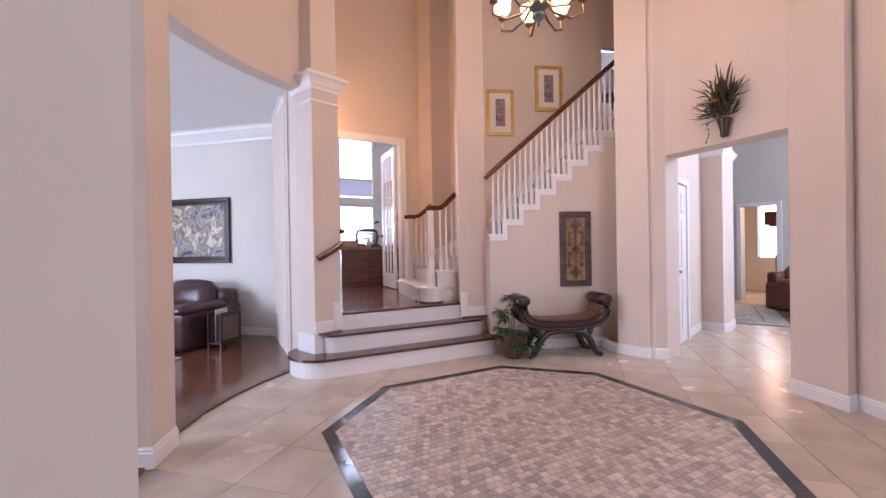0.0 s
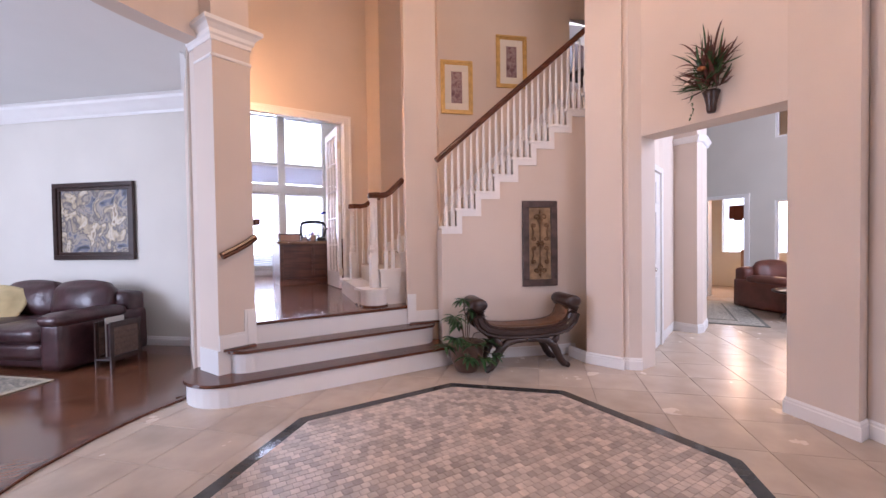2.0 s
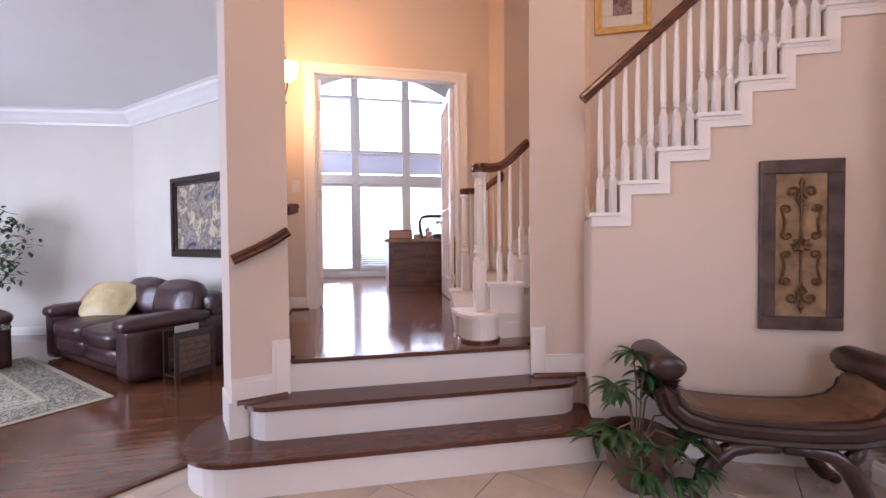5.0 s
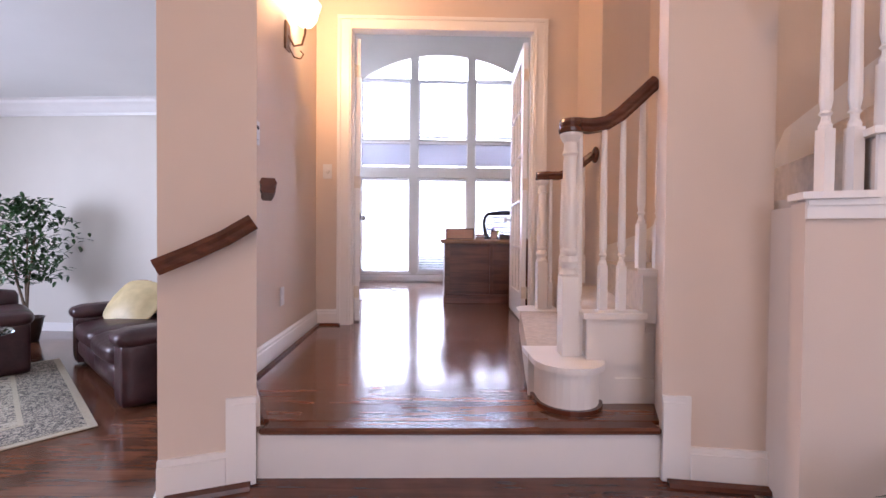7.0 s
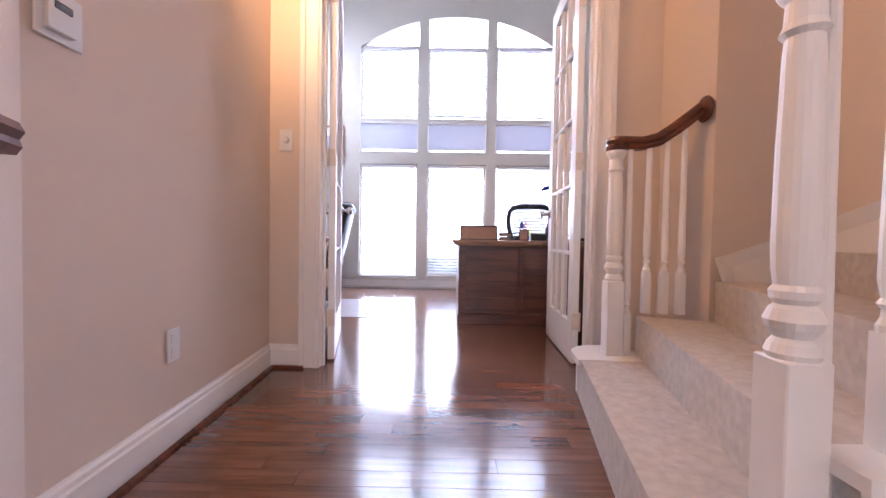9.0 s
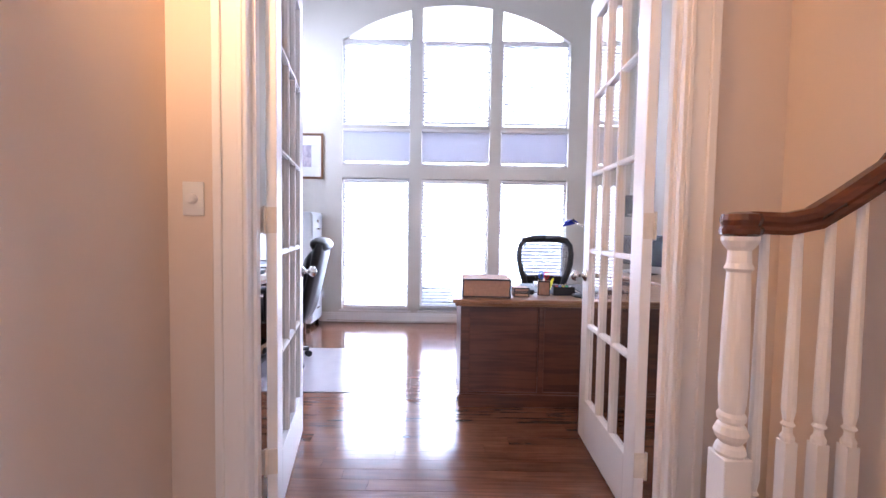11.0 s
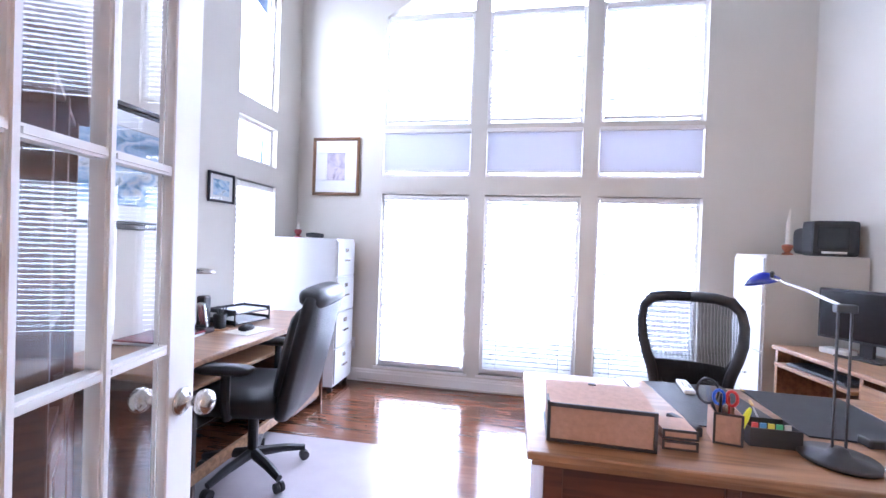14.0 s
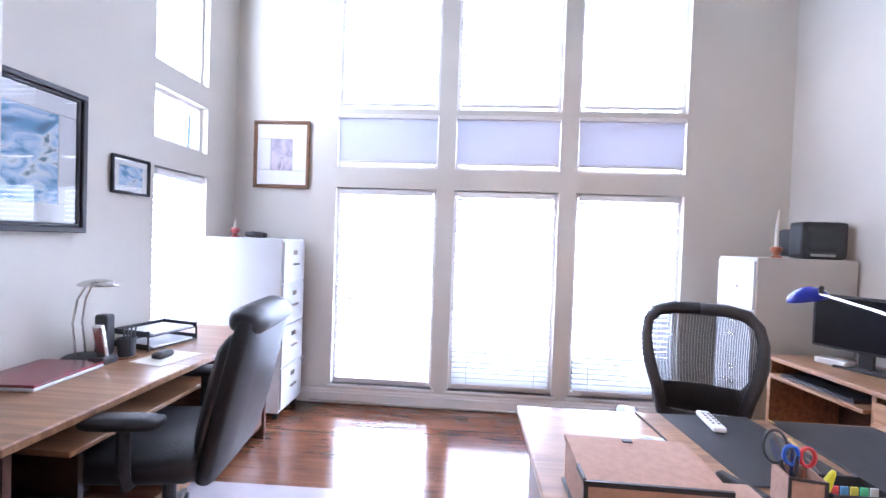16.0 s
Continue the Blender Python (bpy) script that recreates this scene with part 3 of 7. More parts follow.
stepped("column_skirting", (1.515, 4.875, 0), Vector((0.295, 0.1)).normalized(), 0.311, False)
stepped("column_skirting", (3.335, 4.985, 0), Vector((0.37, -0.055)).normalized(), 0.374, True)
structure("column_foot", prisms(([(1.505, 4.86), (1.60, 4.885), (1.60, 4.93), (1.42, 5.2), (1.38, 5.15)], 0.197, 0.40)), TRIM)
structure("quarter_round", sweep(bmesh.new(), [(1.545, 4.865, 0.393), (1.80, 4.95, 0.393)], [(0, 0), (0.03, 0), (0.026, 0.014), (0.0, 0.02)]), WOODRAIL)
structure("quarter_round", sweep(bmesh.new(), [(3.345, 4.96, 0.393), (3.70, 4.905, 0.393)], [(0, 0), (0.03, 0), (0.026, 0.014), (0.0, 0.02)]), WOODRAIL)
structure("quarter_round", sweep(bmesh.new(), [(1.80, 5.02, F0), (1.545, 5.50, F0), (1.485, 6.88, F0), (1.68, 6.885, F0)], [(0.016, 0), (0.036, 0), (0.032, 0.012), (0.016, 0.018)]), WOODRAIL)
structure("wall_return_skirting", sweep(bmesh.new(), [(1.538, 5.49, F0), (1.798, 5.00, F0)], [(0, 0), (-0.014, 0), (-0.014, 0.10), (-0.004, 0.125), (0, 0.125)]), TRIM)
structure("door_casing", boxes((DX0 - 0.115, DX0, 6.878, 6.906, F0, DTOP + 0.10), (DX1, DX1 + 0.115, 6.878, 6.906, F0, DTOP + 0.10), (DX0, DX1, 6.878, 6.906, DTOP, DTOP + 0.10),
                               (DX0 - 0.115, DX0 - 0.085, 6.866, 6.878, F0, DTOP + 0.10), (DX1 + 0.085, DX1 + 0.115, 6.866, 6.878, F0, DTOP + 0.10), (DX0 - 0.115, DX1 + 0.115, 6.864, 6.878, DTOP + 0.075, DTOP + 0.105),
                               (DX0 - 0.03, DX0 - 0.012, 6.870, 6.878, F0, DTOP + 0.02), (DX1 + 0.012, DX1 + 0.03, 6.870, 6.878, F0, DTOP + 0.02), bevel=0.003), TRIM)
structure("door_jamb", boxes((DX0 - 0.02, DX0, 6.906, 6.975, F0, DTOP), (DX1, DX1 + 0.02, 6.906, 6.975, F0, DTOP), (DX0 - 0.02, DX1 + 0.02, 6.906, 6.975, DTOP, DTOP + 0.02),
                             (DX0, DX0 + 0.012, 6.925, 6.955, F0, DTOP), (DX1 - 0.012, DX1, 6.925, 6.955, F0, DTOP)), TRIM)
structure("window_cord_cover", tube(bmesh.new(), [(1.0, 10.585, F0 + 0.02), (1.8, 10.57, F0 + 0.015), (2.6, 10.58, F0 + 0.012), (3.6, 10.57, F0 + 0.015)], 0.006, 6), STEEL_BEIGE)


# ---- windows ----
def window(i, x0, x1, rows, y, side=False):
    """One column of panes; side: on the left wall, where x0, x1 run along y."""
    w = thing("window_%d" % i, "", "")
    w["kind"] = "structure"
    def bx(a, b, o0, o1, z0, z1, bm):
        if side:
            box(bm, y - o1, y - o0, a, b, z0, z1)
        else:
            box(bm, a, b, y + o0, y + o1, z0, z1)
    for k, (z0, z1) in enumerate(rows):
        f = bmesh.new()
        t = 0.028
        for r in ((x0, x0 + t, 0.05, 0.11, z0, z1), (x1 - t, x1, 0.05, 0.11, z0, z1), (x0 + t, x1 - t, 0.05, 0.11, z0, z0 + t), (x0 + t, x1 - t, 0.05, 0.11, z1 - t, z1)):
            bx(*r, f)
        part("window_frame", f, TRIM, w)
        p = bmesh.new()
        bx(x0 + t, x1 - t, 0.078, 0.084, z0 + t, z1 - t, p)
        pane = part("pane", p, GLASS, w)
        pane.visible_shadow = False
    if not side:
        s = bmesh.new()
        box(s, x0 - 0.03, x1 + 0.03, y - 0.012, y + 0.05, 0.722, 0.745, bevel=0.003)
        part("window_sill", s, TRIM, w)
    return w


for i, (a, b) in enumerate(WCOL):
    window(i + 1, a, b, [WROW[0], WROW[1], WROW[2]], OY1)
window(4, SY0, SY1, [(0.745, 2.405), (2.575, 2.92), (3.08, 4.11)], OX0, side=True)
for k, (a, b, c) in enumerate(((1.178, 2.028, 0), (2.170, 3.022, 1), (3.158, 4.004, 2))):
    f = bmesh.new()
    r, cz = 2.525, 4.525 - 2.53
    n = 10
    za = [cz + math.sqrt(r * r - (a + (b - a) * j / n - 2.591) ** 2) for j in range(n + 1)]
    lo = [f.verts.new((a + (b - a) * j / n, OY1 + 0.08, 4.135 if k != 1 else 4.11)) for j in range(n + 1)]
    hi = [f.verts.new((a + (b - a) * j / n, OY1 + 0.08, za[j])) for j in range(n + 1)]
    for j in range(n):
        f.faces.new((lo[j], lo[j + 1], hi[j + 1], hi[j]))
    ob = mesh_object("arched_pane", f, GLASS, None, "", "structure")
    ob.visible_shadow = False
    ob.location.y = 0.0


def blinds(x0, x1, z0, z1, tilt, y, label, side=False):
    """A horizontal blind: head rail, slats, bottom rail and ladder cords."""
    b = thing("window_blind", label, "blind", "blinds of the office windows")
    def tr(m):
        return Matrix.Translation((y, 0, 0)) @ Matrix(((0, 1, 0, 0), (1, 0, 0, 0), (0, 0, 1, 0), (0, 0, 0, 1))) @ m if side else Matrix.Translation((0, y, 0)) @ m
    w = x1 - x0
    base = bmesh.new()
    box(base, -w / 2, w / 2, -0.024, 0.024, -0.0012, 0.0012)
    me = bpy.data.meshes.new("slat")
    base.to_mesh(me)
    base.free()
    me.materials.append(BLIND)
    z = z0 + 0.05
    while z < z1 - 0.06:
        s = new("slat", me)
        s.parent = b
        s.matrix_world = tr(Matrix.Translation(((x0 + x1) / 2, 0, z)) @ Matrix.Rotation(radians(tilt + random.uniform(-2, 2)), 4, "X"))
        z += 0.043
    for nm, za, zb, d in (("head_rail", z1 - 0.045, z1 - 0.004, 0.026), ("bottom_rail", z0 + 0.008, z0 + 0.028, 0.024)):
        r = boxes((x0 + 0.003, x1 - 0.003, -d, d, za, zb), bevel=0.003)
        bmesh.ops.transform(r, matrix=tr(Matrix.Identity(4)), verts=r.verts)
        part(nm, r, TRIM, b)
    for f in (0.15, 0.85):
        c = boxes((x0 + w * f - 0.002, x0 + w * f + 0.002, -0.027, -0.025, z0 + 0.02, z1 - 0.03))
        bmesh.ops.transform(c, matrix=tr(Matrix.Identity(4)), verts=c.verts)
        part("cord", c, TRIM, b)
    return b


for a, b in WCOL:
    blinds(a + 0.03, b - 0.03, 0.775, 2.395, 30, OY1 + 0.025, "white horizontal slat blind hanging open in a tall window")
    blinds(a + 0.03, b - 0.03, 3.085, 4.10, 48, OY1 + 0.025, "white horizontal slat blind hanging half closed in an upper window")
    sh = thing("roller_shade", "pale grey pleated shade pulled down in a middle window", "blind", "shades of the middle windows")
    part("cloth", boxes((a + 0.012, b - 0.012, OY1 + 0.016, OY1 + 0.020, 2.63, 3.0)), ROLLER, sh)
    part("head_rail", boxes((a + 0.004, b - 0.004, OY1 - 0.002, OY1 + 0.04, 2.985, 3.022), bevel=0.004), TRIM, sh)
    part("bottom_rail", boxes((a + 0.012, b - 0.012, OY1 + 0.010, OY1 + 0.026, 2.615, 2.635), bevel=0.003), TRIM, sh)
blinds(SY0 + 0.03, SY1 - 0.03, 0.775, 2.395, -50, OX0 - 0.025, "white slat blind hanging in a narrow side window", side=True)


# ---- french doors ----
HINGE = surface("cream_painted_hinge", (0.70, 0.63, 0.54), 0.5, vary=0.08, scale=30, bump=0.02)


def french_door(label, hinge, free, side):
    """Fifteen-pane door leaf; side: +1 when the knob's far face looks left of the leaf's way."""
    h, f = Vector((*hinge, F0 + 0.012)), Vector((*free, F0 + 0.012))
    u = (f - h).normalized()
    ang = math.atan2(u.y, u.x)
    W, H, T = 0.752, 2.43, 0.020
    m = Matrix.Translation(h) @ Matrix.Rotation(ang, 4, "Z")
    d = thing("french_door", label, "door", "pair of french doors", m)
    st, top, bot, mu = 0.105, 0.115, 0.24, 0.022
    part("stile", boxes((0, st, -T, T, 0, H), bevel=0.003), TRIM, d)
    part("stile", boxes((W - st, W, -T, T, 0, H), bevel=0.003), TRIM, d)
    part("top_rail", boxes((st, W - st, -T, T, H - top, H), bevel=0.002), TRIM, d)
    part("bottom_rail", boxes((st, W - st, -T, T, 0, bot), bevel=0.002), TRIM, d)
    x0, x1, z0, z1 = st, W - st, bot, H - top
    for i in (1, 2):
        x = x0 + (x1 - x0) * i / 3
        part("muntin", boxes((x - mu / 2, x + mu / 2, -0.016, 0.016, z0, z1), (x - mu / 4, x + mu / 4, -0.021, 0.021, z0, z1)), TRIM, d)
    for j in range(1, 5):
        z = z0 + (z1 - z0) * j / 5
        part("muntin", boxes(*[(x0 + (x1 - x0) * i / 3 + (mu / 2 if i else 0), x0 + (x1 - x0) * (i + 1) / 3 - (mu / 2 if i < 2 else 0), -0.0155, 0.0155, z - mu / 2, z + mu / 2) for i in range(3)],
                             *[(x0 + (x1 - x0) * i / 3 + mu / 2, x0 + (x1 - x0) * (i + 1) / 3 - mu / 2, -0.0205, 0.0205, z - mu / 4, z + mu / 4) for i in range(3)]), TRIM, d)
    for i in range(3):
        for j in range(5):
            a, b = x0 + (x1 - x0) * i / 3, x0 + (x1 - x0) * (i + 1) / 3
            c, e = z0 + (z1 - z0) * j / 5, z0 + (z1 - z0) * (j + 1) / 5
            p = part("pane", boxes((a + 0.009, b - 0.009, -0.002, 0.002, c + 0.009, e - 0.009)), GLASS, d)
            p.visible_shadow = False
    for s in (1, -1):
        k = bmesh.new()
        lathe(k, [(0.033, 0), (0.034, 0.005), (0.028, 0.010), (0.014, 0.014), (0.011, 0.032), (0.016, 0.038), (0.027, 0.046), (0.031, 0.058), (0.028, 0.070), (0.018, 0.078), (0.004, 0.081)], n=18,
              m=Matrix.Translation((W - 0.055, s * T, 0.93)) @ Matrix.Rotation(radians(-90 * s), 4, "X"))
        part("door_knob", k, METAL, d, "round satin nickel door knob", smooth=True)
    for z in (0.25, 1.2, 2.15):
        hg = bmesh.new()
        box(hg, -0.004, 0.0, -T, T, z - 0.05, z + 0.05)
        box(hg, -0.0045, -0.0005, side * T, side * T + 0.036, z - 0.05, z + 0.05)
        lathe(hg, [(0.006, z - 0.055), (0.006, z + 0.055)], -0.006, side * (T + 0.004), 0, 10)
        part("hinge", hg, HINGE, d, "cream-painted steel butt hinge")
    return d


french_door("white fifteen-pane glazed door standing open beside the bookcase", (DX0 + 0.030, 7.012), (1.640, 7.760), 1)
french_door("white fifteen-pane glazed door standing open beside the oak desk", (DX1 - 0.034, 7.022), (3.280, 7.79), -1)


# ---- stairs ----
RUN, RISE = 0.2145, 0.19


def tread_z(n):
    return F0 + RISE * n if n < 4 else 1.31 if n == 4 else 1.457 + 0.1875 * (n - 5)


risers = {1: ((2.90, 5.32), (3.13, 6.60)), 2: ((3.135, 5.23), (3.42, 6.62)), 3: ((3.385, 5.23), (3.72, 6.49)), 4: ((3.56, 5.14), (4.035, 6.40)), 5: ((3.72, 4.96), (4.045, 5.95))}
BO = 0.84
for n in range(6, 15):
    risers[n] = (along(-0.07 + (n - 6) * RUN, 0.02), along(-0.07 + (n - 6) * RUN, BO))
stair = thing("staircase", "carpeted white staircase turning up behind the column from the landing", "staircase")
for n in range(1, 14):
    a, b = risers[n], risers[n + 1]
    z = tread_z(n)
    pts = [a[0], b[0], b[1], a[1]]
    part("carpet_step", prisms((pts, z - RISE - 0.02 if n > 1 else F0, z)), CARPET, stair, "cream carpeted stair step")
    u = Vector((b[0][0] - a[0][0], b[0][1] - a[0][1]))
    L_ = u.length
    u.normalize()
    nn = Vector((u.y, -u.x))
    if n >= 2:
        def P(s, o):
            return (a[0][0] + u.x * s + nn.x * o, a[0][1] + u.y * s + nn.y * o)
        if n < 4:
            part("tread_end", prisms(([P(-0.025, 0.035), P(L_, 0.035), P(L_, -0.075), P(-0.025, -0.075)], z - 0.004, z + 0.022)), TRIM, stair, "white painted tread end")
            part("stringer", prisms(([P(-0.004, 0.014), P(L_ + 0.002, 0.014), P(L_ + 0.002, 0.0), P(-0.004, 0.0)], z - 0.21, z - 0.004)), TRIM, stair)
    if n > 4:
        s0, s1 = (-0.07 + (n - 6) * RUN if n > 5 else -0.235), -0.07 + (n - 5) * RUN
        def Q(s, o):
            return along(s, -o)
        part("tread_end", prisms(([Q(s0 - 0.02, 0.032), Q(s1, 0.032), Q(s1, -0.075), Q(s0 - 0.02, -0.075)], z - 0.022, z)), TRIM, stair, "white painted tread end")
        part("stringer", prisms(([Q(s0 - 0.002, 0.014), Q(s1 + 0.058, 0.014), Q(s1 + 0.058, 0.0005), Q(s0 - 0.002, 0.0005)], z - 0.082, z - 0.023),
                                ([Q(s1 - 0.002, 0.014), Q(s1 + 0.058, 0.014), Q(s1 + 0.058, 0.0005), Q(s1 - 0.002, 0.0005)], z - 0.0225, z + 0.1065),
                                ([Q(s0 + 0.0, 0.020), Q(s1 + 0.02, 0.020), Q(s1 + 0.02, 0.0145), Q(s0 + 0.0, 0.0145)], z - 0.042, z - 0.023)), TRIM, stair, "white zigzag stair string")
bn = [(3.185, 5.44), (2.925, 5.44)] + arc(3.055, 5.235, 0.130, 180, 360, 14) + [(3.19, 5.25)]
part("starting_step", prisms((bn, F0 + 0.0, F0 + 0.168)), TRIM, stair, "white rounded starting step")
bn2 = [(3.19, 5.46), (2.902, 5.46)] + arc(3.055, 5.235, 0.153, 180, 360, 16) + [(3.208, 5.26)]
part("starting_tread", prisms((bn2, F0 + 0.168, F0 + 0.194)), TRIM, stair)
part("shoe_moulding", prisms(([(3.19, 5.44), (2.909, 5.44)] + arc(3.055, 5.235, 0.146, 180, 360, 14) + [(3.195, 5.25)], F0, F0 + 0.018)), WOODRAIL, stair)
bf = [(3.40, 6.50), (3.12, 6.50)] + arc(3.26, 6.60, 0.13, 180, 90, 8) + [(3.40, 6.73)]
part("starting_step", prisms((bf, F0, F0 + 0.168)), TRIM, stair)
part("starting_tread", prisms(([(3.42, 6.48), (3.095, 6.48)] + arc(3.26, 6.60, 0.155, 180, 90, 8) + [(3.42, 6.755)], F0 + 0.168, F0 + 0.194)), TRIM, stair)
# under-stair side panel of the lower flight
part("side_panel", prisms(([(3.20, 5.235), (3.40, 5.235), (3.40, 5.26), (3.20, 5.26)], F0, 0.90), ([(3.40, 5.235), (3.58, 5.235), (3.58, 5.26), (3.40, 5.26)], F0, 1.14),
                          ([(3.18, 5.222), (3.26, 5.222), (3.26, 5.236), (3.18, 5.236)], F0, 0.90), ([(3.26, 5.224), (3.56, 5.224), (3.56, 5.236), (3.26, 5.236)], F0, F0 + 0.11),
                          ([(3.26, 5.224), (3.56, 5.224), (3.56, 5.236), (3.26, 5.236)], 0.84, 0.90)), TRIM, stair)
part("wall_string", sweep(bmesh.new(), [(3.74, 6.47, 1.17), (4.02, 6.46, 1.27), (4.03, 6.0, 1.42), (4.04, 5.5, 1.60), (*along(0.1, BO), 1.80), (*along(1.6, BO), 3.11)], [(-0.012, -0.25), (0.006, -0.25), (0.006, 0.10), (-0.012, 0.10)]), TRIM, stair)

BAL = [(0.019, 0.0), (0.019, 0.20), (0.0185, 0.205), (0.013, 0.215), (0.012, 0.228), (0.019, 0.235), (0.020, 0.245), (0.013, 0.255), (0.016, 0.265), (0.0185, 0.30), (0.016, 0.55), (0.0125, 0.74), (0.0115, 0.80)]


def baluster_mesh(h, sq):
    bm = bmesh.new()
    box(bm, -0.017, 0.017, -0.017, 0.017, 0, sq)
    prof = [(0.017, sq), (0.018, sq + 0.012), (0.012, sq + 0.025), (0.011, sq + 0.04), (0.018, sq + 0.048), (0.012, sq + 0.058), (0.0175, sq + 0.09), (0.0165, sq + 0.2), (0.0115, h)]
    lathe(bm, prof, n=10)
    return bm


def balustrade(label, newel, rail_path, balusters):
    b = thing("balustrade", label, "stair railing")
    x, y, z, top = newel
    if x is not None:
        bm = bmesh.new()
        box(bm, -0.039, 0.039, -0.039, 0.039, 0, 0.36, bevel=0.003)
        h = top - z
        lathe(bm, [(0.037, 0.36), (0.041, 0.37), (0.036, 0.385), (0.028, 0.395), (0.040, 0.412), (0.044, 0.425), (0.036, 0.445), (0.028, 0.452), (0.036, 0.462), (0.037, 0.475), (0.030, 0.485), (0.034, 0.51), (0.036, 0.56),
                   (0.034, 0.72), (0.030, h - 0.13), (0.028, h - 0.10), (0.036, h - 0.09), (0.030, h - 0.075), (0.028, h - 0.04), (0.038, h - 0.028), (0.046, h - 0.012), (0.046, h)], n=20)
        bmesh.ops.transform(bm, matrix=Matrix.Translation((x, y, z)), verts=bm.verts)
        part("newel_post", bm, TRIM, b, "white turned newel post", smooth=False)
        c = bmesh.new()
        lathe(c, [(0.040, 0), (0.052, 0.006), (0.054, 0.02), (0.047, 0.03), (0.052, 0.045), (0.048, 0.062), (0.02, 0.068)], x, y, top, 20)
        part("volute_cap", c, WOODRAIL, b, "dark red-brown round rail cap")
    prof = [(-0.022, 0.0), (0.022, 0.0), (0.028, 0.012), (0.024, 0.022), (0.033, 0.034), (0.031, 0.050), (0.018, 0.062), (-0.018, 0.062), (-0.031, 0.050), (-0.033, 0.034), (-0.024, 0.022), (-0.028, 0.012)]
    part("handrail", sweep(bmesh.new(), rail_path, prof), WOODRAIL, b, "dark red-brown moulded handrail")
    for bx_, by_, bz, h in balusters:
        o = part("baluster", baluster_mesh(h, 0.2), TRIM, b)
        o.location = (bx_, by_, bz)
    return b


def rail_z(s):
    return 2.365 + 0.872 * s


ups = []
for n in range(5, 14):
    for k in range(3):
        s = -0.07 + (n - 6) * RUN + 0.036 + 0.0715 * k
        if s < -0.22:
            continue
        x, y = along(s, 0.035)
        z = tread_z(n)
        ups.append((x, y, z, rail_z(s) - z + 0.004))
balustrade("white turned balusters and dark handrail climbing above the bench", (None, 0, 0, 0), [(*along(s, 0.035), rail_z(s)) for s in (-0.26, 0.4, 1.0, 1.75)], ups)
lows = [(3.118, 5.297, F0 + 0.194, 1.795 - F0 - 0.194)] + [(x, 5.288, 0.992, zt - 0.992) for x, zt in ((3.225, 1.80), (3.31, 1.848))] + [(x, 5.285, 1.182, zt - 1.182) for x, zt in ((3.395, 1.925), (3.475, 2.0))]
balustrade("white turned balusters and newel under a dark rail beside the column", (3.075, 5.30, F0 + 0.194, 1.785),
           [(3.09, 5.30, 1.795), (3.16, 5.296, 1.790), (3.24, 5.292, 1.802), (3.31, 5.29, 1.845), (3.38, 5.288, 1.910), (3.47, 5.286, 1.995)], lows)
fars = [(3.355, 6.585, F0 + 0.194, 1.785 - F0 - 0.194)] + [(x, y, 0.992, zt - 0.992) for x, y, zt in ((3.44, 6.575, 1.785), (3.52, 6.565, 1.815), (3.595, 6.555, 1.87))]
far_rail = balustrade("white turned balusters under a dark rail beside the office door", (3.29, 6.59, F0 + 0.194, 1.77),
           [(3.31, 6.588, 1.778), (3.41, 6.58, 1.775), (3.49, 6.57, 1.795), (3.57, 6.56, 1.85), (3.675, 6.54, 1.935)], fars)
part("rosette", lathe(bmesh.new(), [(0.045, 0), (0.058, 0.004), (0.062, 0.012), (0.056, 0.020), (0.040, 0.026), (0.02, 0.028)], n=24, m=Matrix.Translation((3.685, 6.54, 1.962)) @ Matrix.Rotation(radians(-90), 4, "Y")), WOODRAIL, far_rail, "dark round wooden rosette fixed to the wall", smooth=True)


RAILMATT = surface("dark_red_wood_satin", (0.10, 0.030, 0.015), 0.6, vary=0.2, scale=8, grain=0.5)


def wall_rail(label, path, brackets, mat=WOODRAIL):
    r = thing("wall_handrail", label, "stair railing")
    prof = [(-0.018, 0.0), (0.018, 0.0), (0.026, 0.014), (0.022, 0.026), (0.030, 0.040), (0.022, 0.056), (-0.022, 0.056), (-0.030, 0.040), (-0.022, 0.026), (-0.026, 0.014)]
    part("rail", sweep(bmesh.new(), path, prof), mat, r)
    for a, b in brackets:
        part("bracket", tube(bmesh.new(), [a, ((a[0] + b[0]) / 2, (a[1] + b[1]) / 2, b[2] - 0.03), b], 0.006, 6), BRONZE, r)
    return r


wall_rail("short dark red-brown handrail on the beige column beside the steps", [(1.560, 4.825, 1.175), (1.66, 4.865, 1.225), (1.75, 4.898, 1.275), (1.835, 4.93, 1.335)], [])
wall_rail("short dark handrail end beyond the column on the landing", [(1.848, 4.985, 1.468), (1.79, 5.13, 1.468), (1.722, 5.285, 1.468)], [], RAILMATT)


